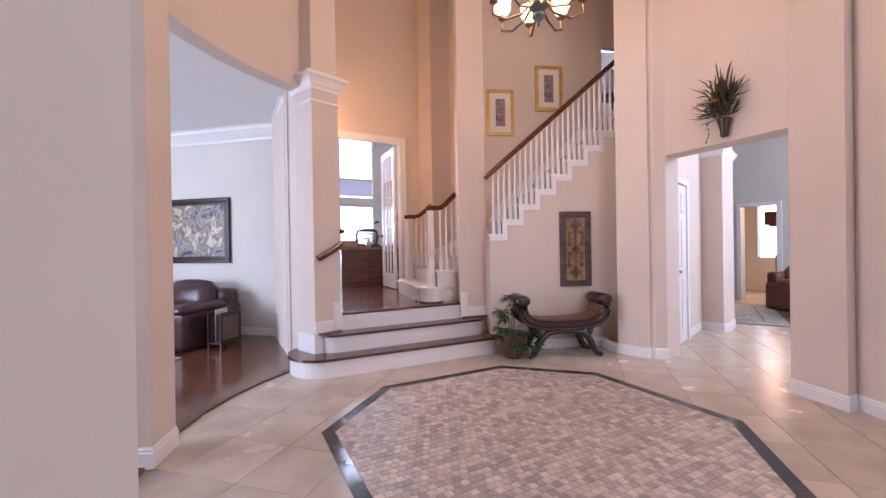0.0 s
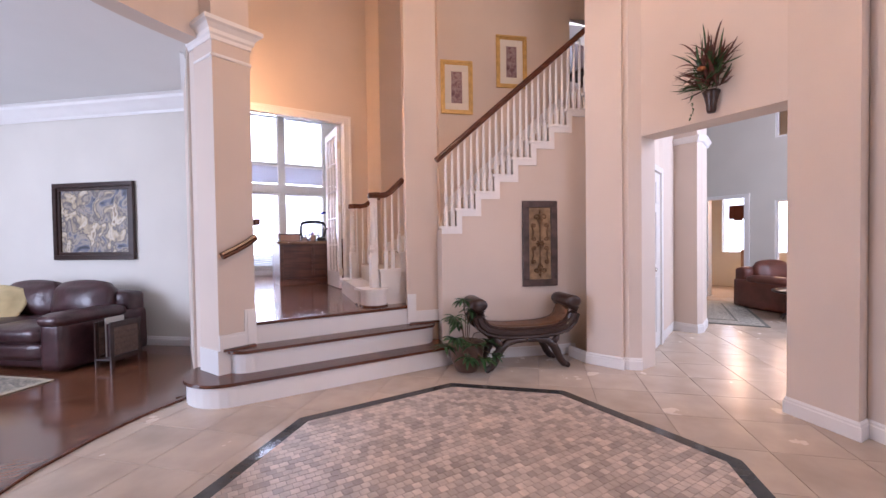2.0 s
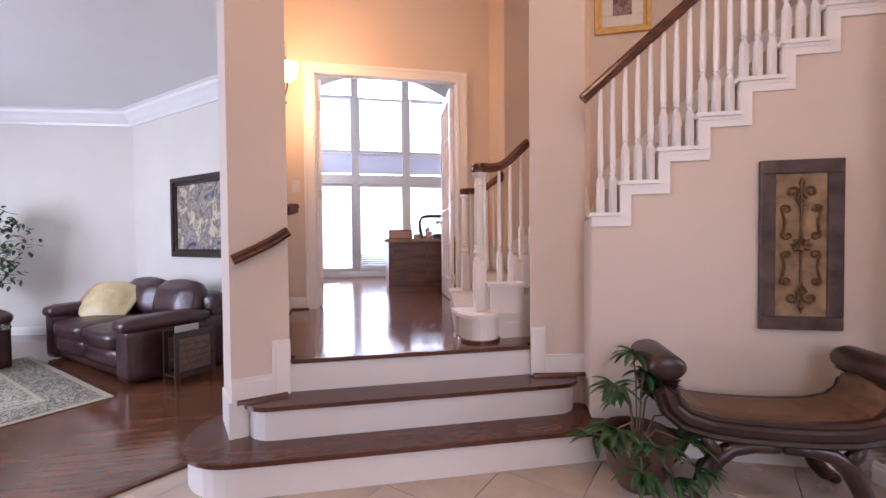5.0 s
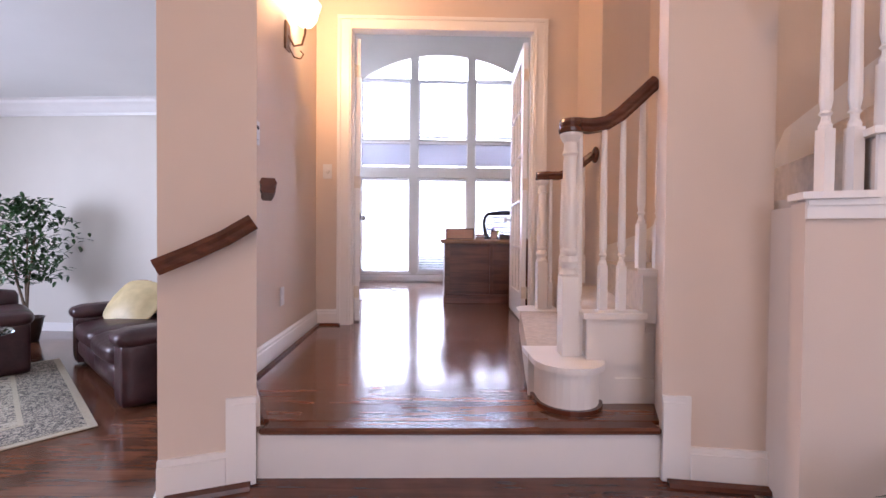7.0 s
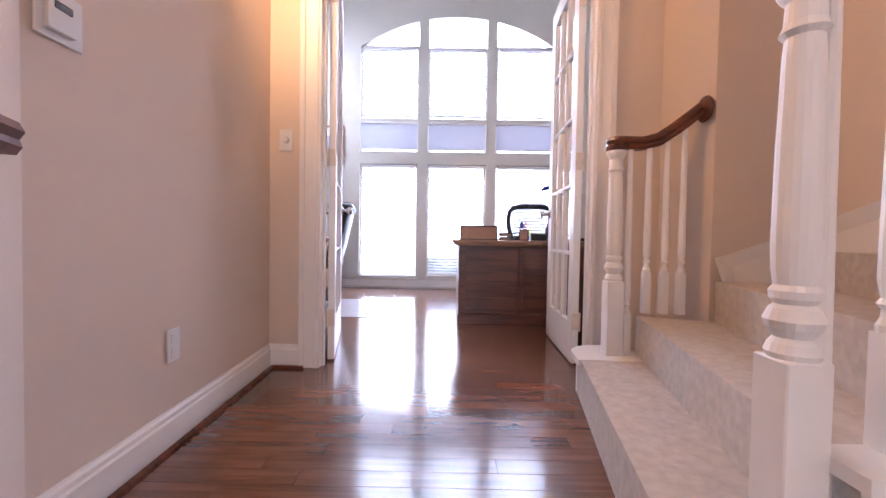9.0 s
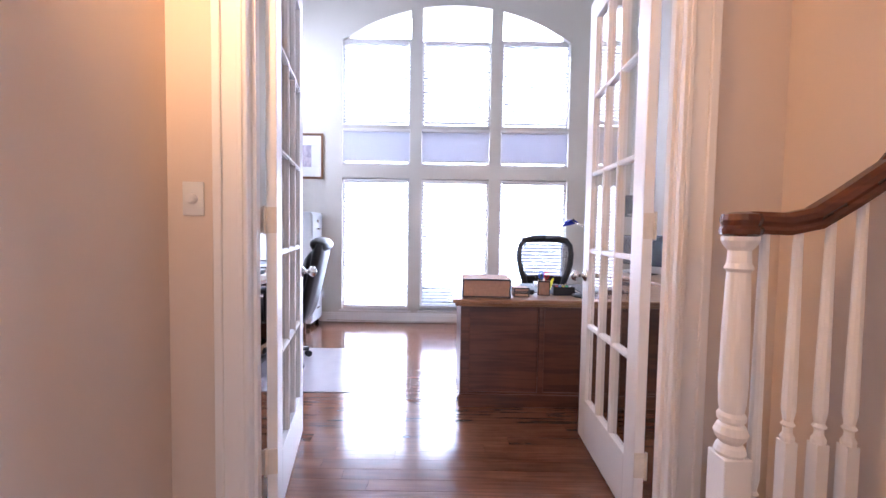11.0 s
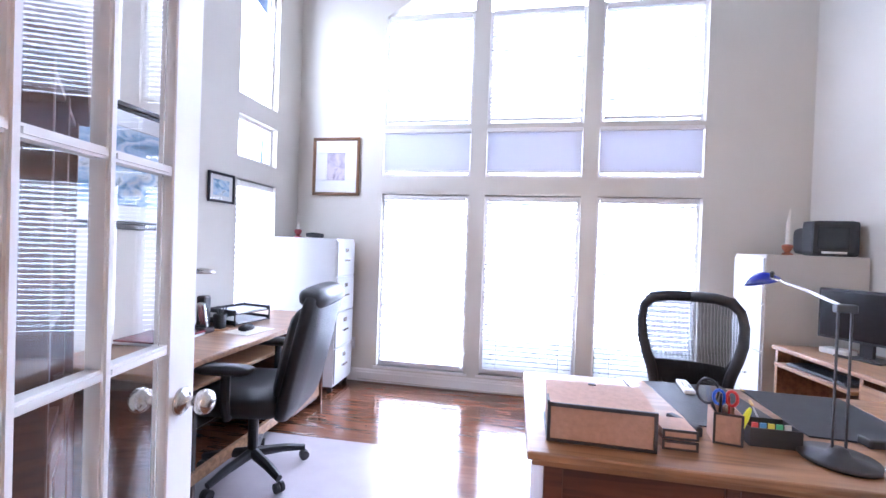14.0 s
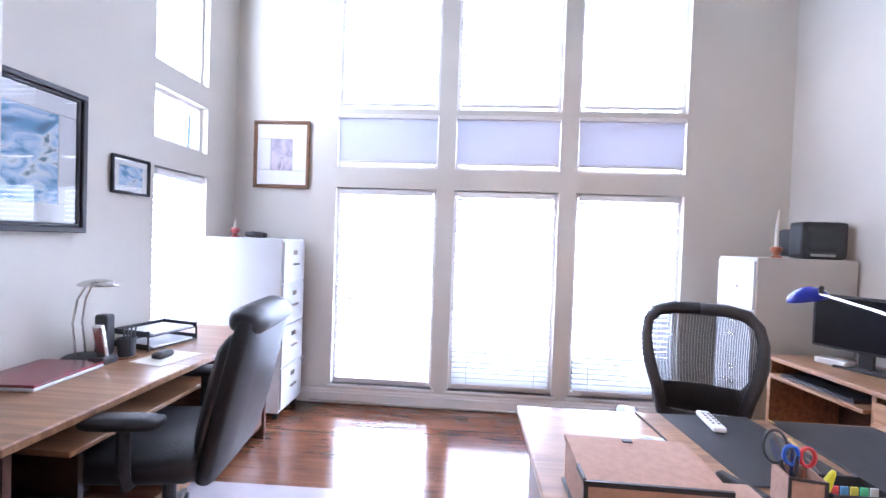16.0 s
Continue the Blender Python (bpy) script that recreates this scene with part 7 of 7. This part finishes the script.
hall_door()
structure("far_opening_casing", boxes((10.97, 11.0, 4.77, 4.86, 0, 2.17), (10.97, 11.0, 5.54, 5.63, 0, 2.17), (10.97, 11.0, 4.86, 5.54, 2.09, 2.17)), TRIM)
structure("column_6_capital", sweep(bmesh.new(), [(7.11, 4.25, 2.58), (7.13, 3.86, 2.58), (7.25, 3.85, 2.58), (7.72, 4.02, 2.58), (7.75, 4.3, 2.58)], [(0, 0), (0.02, 0.01), (0.04, 0.05), (0.06, 0.08), (0.0, 0.08)]), TRIM)
for i, (z0, z1) in enumerate(((0.1, 2.0), (3.2, 3.75))):
    w = thing("window_great", "", "")
    w["kind"] = "structure"
    part("window_frame", boxes((11.02, 11.08, 3.75, 3.79, z0, z1), (11.02, 11.08, 4.31, 4.35, z0, z1), (11.02, 11.08, 3.79, 4.31, z0, z0 + 0.04), (11.02, 11.08, 3.79, 4.31, z1 - 0.04, z1)), TRIM, w)
    p = part("pane", boxes((11.05, 11.055, 3.79, 4.31, z0 + 0.04, z1 - 0.04)), GLASS, w)
    p.visible_shadow = False
# Flat panel added beyond the opening; its emission stands in for daylight.
structure("backdrop", boxes((14.2, 14.22, 4.0, 7.2, 0.2, 3.2)), surface("daylight_glow_panel", (0.8, 0.82, 0.85), 0.9, emit=((0.9, 0.95, 1.0), 3.0)), "flat glowing panel standing in for daylight outside the far window")
t = thing("coffee_table", "dark wooden coffee table with curved legs on the great room rug", "coffee table", "", Matrix.Translation((9.3, 3.25, 0.012)))
part("top", lathe(bmesh.new(), [(0.5, 0.42), (0.52, 0.43), (0.52, 0.45), (0.5, 0.46)], n=32), WOODDARK, t)
for k in range(4):
    a = k * math.pi / 2 + 0.6
    part("leg", tube(bmesh.new(), [(0.30 * math.cos(a), 0.30 * math.sin(a), 0.42), (0.24 * math.cos(a), 0.24 * math.sin(a), 0.2), (0.42 * math.cos(a), 0.42 * math.sin(a), 0.02)], [0.03, 0.025, 0.02], 8), WOODDARK, t)
t = thing("cabinet", "cherry-wood cabinet seen in the room beyond the great room", "cabinet", "", Matrix.Translation((11.9, 5.05, 0)))
part("body", boxes((0, 0.5, -0.25, 0.25, 0.05, 1.0), bevel=0.01), WOODTOP, t)
part("plinth", boxes((0.02, 0.48, -0.23, 0.23, 0, 0.05)), WOODDARK, t)
t = thing("valance", "dark red draped valance over the far room window", "curtain", "", Matrix.Translation((13.25, 5.5, 1.75)))
part("cloth", boxes(*[(-0.02 - 0.02 * (k % 2), 0.0, -0.6 + 0.1 * k, -0.5 + 0.1 * k, 0.05 * math.cos(k), 0.35) for k in range(12)]), surface("dark_red_cloth", (0.10, 0.03, 0.02), 0.9), t)
# upper hall seen past the stair wall
structure("upper_hall_floor", prisms(([along(1.72, 0.0), along(3.6, 0.0), along(3.6, 2.6), along(1.72, 2.6)], 3.0, 3.24)), WALL)
structure("wall_upper_hall", prisms(([along(1.2, 2.4), along(4.0, 2.4), along(4.0, 2.55), along(1.2, 2.55)], 3.24, TOP)), surface("grey_blue_wall_paint", (0.30, 0.34, 0.38), 0.8, vary=0.03, scale=2))
structure("upper_hall_beam", prisms(([along(1.72, 1.0), along(3.6, 1.0), along(3.6, 1.15), along(1.72, 1.15)], 4.35, TOP)), WALL)
t = thing("side_chair", "dark wooden chair standing in the upper hall", "chair", "", Matrix.Translation((*along(2.15, 1.25), 3.24)))
part("seat", boxes((-0.22, 0.22, -0.22, 0.22, 0.43, 0.47), bevel=0.01), WOODDARK, t)
for x, y in ((-0.2, -0.2), (0.2, -0.2), (-0.2, 0.2), (0.2, 0.2)):
    part("leg", boxes((x - 0.02, x + 0.02, y - 0.02, y + 0.02, 0, 0.43)), WOODDARK, t)
part("backrest", boxes((-0.22, 0.22, 0.17, 0.21, 0.47, 1.0), bevel=0.01), WOODDARK, t)

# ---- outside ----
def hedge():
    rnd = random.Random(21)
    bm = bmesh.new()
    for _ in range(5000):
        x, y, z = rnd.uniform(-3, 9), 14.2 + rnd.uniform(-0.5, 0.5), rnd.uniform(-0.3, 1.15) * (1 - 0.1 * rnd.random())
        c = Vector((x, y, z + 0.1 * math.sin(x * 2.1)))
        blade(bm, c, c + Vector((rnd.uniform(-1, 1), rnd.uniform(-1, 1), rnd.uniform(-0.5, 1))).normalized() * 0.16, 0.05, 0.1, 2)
    # Leaf colour is paler than the plant's; strong sunlight is put into it.
    h = mesh_object("hedge", bm, surface("leaf_paled_for_sunlight", (0.40, 0.46, 0.34), 0.5, vary=0.4, scale=20, random_amount=0.4), None, "clipped green hedge outside the office window")
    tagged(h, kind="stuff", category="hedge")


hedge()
structure("pavement", boxes((-20, 20, 10.9, 13.4, -0.3, -0.27)), surface("pale_concrete", (0.55, 0.54, 0.52), 0.9, vary=0.08, scale=3))
structure("road", boxes((-60, 60, 20, 27, -0.3, -0.28)), surface("pale_road", (0.30, 0.30, 0.30), 0.9, vary=0.1, scale=2))
hs = thing("house", "pale brick house with a hipped roof across the road", "house", "", Matrix.Translation((3.0, 38, -0.3)))
part("wall", boxes((-9, 9, 0, 8, 0, 3.2)), surface("pale_brick", (0.42, 0.34, 0.28), 0.9, vary=0.2, scale=8), hs)
r = bmesh.new()
v = [r.verts.new(c) for c in ((-9.6, -0.6, 3.2), (9.6, -0.6, 3.2), (9.6, 8.6, 3.2), (-9.6, 8.6, 3.2), (-5, 4, 6.4), (5, 4, 6.4))]
for f in ((0, 1, 5, 4), (1, 2, 5), (2, 3, 4, 5), (3, 0, 4), (3, 2, 1, 0)):
    r.faces.new([v[i] for i in f])
part("roof", r, surface("grey_shingle", (0.16, 0.14, 0.13), 0.9, vary=0.2, scale=6), hs)
for x in (-6.5, -2.5, 2.5, 6.5):
    wn = part("window", boxes((x - 0.8, x + 0.8, -0.08, -0.002, 0.9, 2.4)), TRIM, hs)
    part("pane", boxes((x - 0.7, x + 0.7, -0.10, -0.085, 1.0, 2.3)), surface("dark_window_glass", (0.05, 0.06, 0.07), 0.1) if "dark_window_glass" not in bpy.data.materials else bpy.data.materials["dark_window_glass"], wn)


# ---- floor pieces ----
def shared(name, bm, mat):
    me = bpy.data.meshes.new(name)
    bmesh.ops.recalc_face_normals(bm, faces=bm.faces[:])
    bm.to_mesh(me)
    bm.free()
    me.materials.append(mat)
    return me


def clip(poly, a, b, c):
    """The part of a polygon where a*x + b*y <= c."""
    out = []
    for i, p in enumerate(poly):
        q = poly[(i + 1) % len(poly)]
        fp, fq = a * p[0] + b * p[1] - c, a * q[0] + b * q[1] - c
        if fp <= 0:
            out.append(p)
        if fp * fq < 0:
            k = fp / (fp - fq)
            out.append((p[0] + (q[0] - p[0]) * k, p[1] + (q[1] - p[1]) * k))
    return out


floor_ob = [o for o in scene.objects if o.name == "floor_slab"][0]
OC, OH, OL = (2.655, 2.735), 1.365, 0.665
oct_edges = []
pts_o = [(OL, OH), (OH, OL), (OH, -OL), (OL, -OH), (-OL, -OH), (-OH, -OL), (-OH, OL), (-OL, OH)]
for i in range(8):
    p, q = pts_o[i], pts_o[(i + 1) % 8]
    nx, ny = (p[0] + q[0]) / 2, (p[1] + q[1]) / 2
    l = math.hypot(nx, ny)
    nx, ny = q[1] - p[1], p[0] - q[0]
    l = math.hypot(nx, ny)
    nx, ny = nx / l, ny / l
    if nx * p[0] + ny * p[1] < 0:
        nx, ny = -nx, -ny
    oct_edges.append((nx, ny, nx * p[0] + ny * p[1]))


def in_oct(x, y, d=0.0):
    return all(nx * (x - OC[0]) + ny * (y - OC[1]) <= c + d for nx, ny, c in oct_edges)


def tiles():
    T = 0.455
    R45 = Matrix.Rotation(radians(45), 4, "Z")
    bm = bmesh.new()
    box(bm, -T / 2 + 0.002, T / 2 - 0.002, -T / 2 + 0.002, T / 2 - 0.002, -0.006, 0.0, bevel=0.0012)
    me = shared("floor_tile", bm, TILE)
    rest = bmesh.new()
    found = []
    for i in range(-26, 27):
        for j in range(-26, 27):
            p = R45 @ Vector((i * T + 0.1, j * T, 0))
            x, y = p.x + 2.6, p.y + 2.6
            if not (-0.7 < x < 11.2 and -2.0 < y < 6.9):
                continue
            if in_oct(x, y, -0.36) or (x < 0.1 and y > 1.8) or (x > 5.6 and y > 5.8) or (y > 5.3 and x < 6.8) or (x < 1.0 and y > 4.9):
                continue
            found.append((math.hypot(x - 3.0, y - 2.8), x, y))
    found.sort()
    for k, (_, x, y) in enumerate(found):
        if k < 300:
            o = new("tile", me)
            o.matrix_world = Matrix.Translation((x, y, 0)) @ R45
            o.parent = floor_ob
        else:
            box(rest, -T / 2 + 0.002, T / 2 - 0.002, -T / 2 + 0.002, T / 2 - 0.002, -0.006, 0.0, m=Matrix.Translation((x, y, 0)) @ R45)
    if rest.verts:
        tagged(mesh_object("tile_field", rest, TILE, floor_ob), kind="stuff")


tiles()


def mosaic():
    inlay = mesh_object("floor_inlay", prisms(([(x * 0.97 + OC[0], y * 0.97 + OC[1]) for x, y in pts_o], 0.0005, 0.0022)), GROUT, None, "octagonal inlay of tumbled stone with a dark polished border", "structure")
    w = 0.085
    for i in range(8):
        p, q = Vector(pts_o[i]), Vector(pts_o[(i + 1) % 8])
        k = 1 - w / OH
        po, qo = p * 1.0, q * 1.0
        pi, qi = p * k, q * k
        mid = [(po.lerp(qo, a), pi.lerp(qi, a)) for a in (0, 1 / 3, 2 / 3, 1)]
        for (a, b), (c, d) in zip(mid, mid[1:]):
            g = 0.0008
            part("border_stone", prisms(([(v.x + OC[0], v.y + OC[1]) for v in (a, c, d, b)], 0.0006, 0.0052)), DARKSTONE, inlay)
    S = 0.0508
    bm = bmesh.new()
    box(bm, -S / 2 + 0.0017, S / 2 - 0.0017, -S / 2 + 0.0017, S / 2 - 0.0017, 0.0015, 0.0046, bevel=0.0012)
    me = shared("mosaic_stone", bm, STONE)
    limit = 1 - w / OH
    got = []
    rnd = random.Random(2)
    for i in range(-40, 41):
        for j in range(-40, 41):
            x, y = (i + (0.5 if j % 2 else 0)) * S, j * S
            a = radians(0)
            if all(nx * x + ny * y <= c - w - S * 0.52 for nx, ny, c in oct_edges):
                got.append((abs(x + 0.5) * 0.6 + abs(y), x + OC[0], y + OC[1]))
            else:
                sq = [(x - S / 2 + 0.0017, y - S / 2 + 0.0017), (x + S / 2 - 0.0017, y - S / 2 + 0.0017), (x + S / 2 - 0.0017, y + S / 2 - 0.0017), (x - S / 2 + 0.0017, y + S / 2 - 0.0017)]
                for nx, ny, c in oct_edges:
                    if sq:
                        sq = clip(sq, nx, ny, c - w - 0.002)
                if len(sq) > 2:
                    part("border_cut", prisms(([(u + OC[0], v + OC[1]) for u, v in sq], 0.0015, 0.0046)), STONE, inlay) if False else cuts.append([(u + OC[0], v + OC[1]) for u, v in sq])
    got.sort()
    rest = bmesh.new()
    for k, (_, x, y) in enumerate(got):
        if k < 300:
            o = new("mosaic_stone", me)
            o.location = (x, y, rnd.uniform(-0.0004, 0.0004))
            o.parent = inlay
        else:
            dz = rnd.uniform(-0.0004, 0.0004)
            box(rest, x - S / 2 + 0.0017, x + S / 2 - 0.0017, y - S / 2 + 0.0017, y + S / 2 - 0.0017, 0.0015, 0.0046 + dz)
    for c in cuts:
        prism(rest, c, 0.0015, 0.0046)
    tagged(mesh_object("mosaic_field", rest, STONE, inlay), kind="stuff")


cuts = []
mosaic()


def planks(name, x0, x1, y0, y1, z, keep, holder, w=0.083, maxparts=300, lens=(0.7, 1.9)):
    rnd = random.Random(hash(name) % 7 + 4 if False else len(name))
    meshes = {}
    rest = bmesh.new()
    count = 0
    y = y0
    while y < y1:
        x = x0 - rnd.uniform(0, 1.0)
        while x < x1:
            L_ = rnd.choice((0.7, 0.95, 1.2, 1.45, 1.7))
            a, b = max(x, x0), min(x + L_, x1)
            x += L_
            if b - a < 0.05:
                continue
            if keep and not keep((a + b) / 2, y + w / 2, a, b):
                continue
            if b - a > L_ - 0.001 and count < maxparts:
                if L_ not in meshes:
                    m_ = bmesh.new()
                    box(m_, 0.0005, L_ - 0.0005, 0.0005, w - 0.0005, -0.016, 0.0, bevel=0.0012)
                    meshes[L_] = shared("plank", m_, WOODFLOOR)
                o = new("plank", meshes[L_])
                o.location = (a, y, z)
                o.parent = holder
                count += 1
            elif count < maxparts:
                o = part("plank", boxes((a + 0.0005, b - 0.0005, 0.0005, w - 0.0005, -0.016, 0.0)), WOODFLOOR, holder)
                o.location = (0, y, z)
                count += 1
            else:
                box(rest, a + 0.0005, b - 0.0005, y + 0.0005, y + w - 0.0005, z - 0.016, z)
        y += w
    if rest.verts:
        tagged(mesh_object("plank_field", rest, WOODFLOOR, holder), kind="stuff")
    else:
        rest.free()


landing = [o for o in scene.objects if o.name == "landing_slab"][0]
def clip_planks(name, polys, z, holder, w=0.083, maxparts=300, seed=4, y_start=None):
    """Planks along x, cut to a convex outline given as half-planes."""
    rnd = random.Random(seed)
    poly, edges = polys
    xs, ys = [p[0] for p in poly], [p[1] for p in poly]
    rest = bmesh.new()
    count = 0
    y = min(ys)
    while y < max(ys):
        x = min(xs) - rnd.uniform(0, 1.0)
        while x < max(xs):
            L_ = rnd.uniform(0.6, 1.6)
            sq = [(x + 0.0005, y + 0.0005), (x + L_ - 0.0005, y + 0.0005), (x + L_ - 0.0005, y + w - 0.0005), (x + 0.0005, y + w - 0.0005)]
            for a, b, c in edges:
                if sq:
                    sq = clip(sq, a, b, c)
            x += L_
            if len(sq) > 2:
                if count < maxparts:
                    part("plank", prisms((sq, z - 0.016, z)), WOODFLOOR, holder)
                    count += 1
                else:
                    prism(rest, sq, z - 0.016, z)
        y += w
    if rest.verts:
        tagged(mesh_object("plank_field", rest, WOODFLOOR, holder), kind="stuff")
    else:
        rest.free()


def halfplanes(poly):
    """Edges of a convex, counter-clockwise outline."""
    out = []
    for i, p in enumerate(poly):
        q = poly[(i + 1) % len(poly)]
        a, b = q[1] - p[1], -(q[0] - p[0])
        out.append((a, b, a * p[0] + b * p[1]))
    return poly, out


clip_planks("landing", halfplanes([(1.79, 5.051), (3.58, 5.051), (4.0, 6.0), (4.0, 6.905), (1.46, 6.905), (1.50, 5.70)]), F0, landing, maxparts=140)
clip_planks("office", halfplanes([(1.60, 6.906), (OX1, 6.906), (OX1, OY1), (OX0, OY1), (OX0, 8.10)]), F0, landing, maxparts=160, seed=8)
lr = [o for o in scene.objects if o.name == "living_floor_base"][0]


def living_planks():
    rnd = random.Random(6)
    rest = bmesh.new()
    w = 0.083
    y = 1.6
    def edge(yy):
        for (xa, ya), (xb, yb_) in zip(lr_arc, lr_arc[1:]):
            if ya <= yy <= yb_:
                return xa + (xb - xa) * (yy - ya) / (yb_ - ya)
        return 0.2 if yy < lr_arc[0][1] else 1.45
    while y < 9.4:
        x = -4.5 - rnd.uniform(0, 1)
        e0, e1 = edge(y), edge(y + w)
        while x < max(e0, e1):
            L_ = rnd.uniform(0.6, 1.6)
            a, b0, b1 = max(x, -4.5), min(x + L_, e0), min(x + L_, e1)
            if min(b0, b1) > a + 0.02:
                prism(rest, [(a + 0.0005, y + 0.0005), (b0 - 0.0005, y + 0.0005), (b1 - 0.0005, y + w - 0.0005), (a + 0.0005, y + w - 0.0005)], 0.003, 0.014)
            x += L_
        y += w
    tagged(mesh_object("plank_field", rest, WOODFLOOR, lr), kind="stuff")


living_planks()
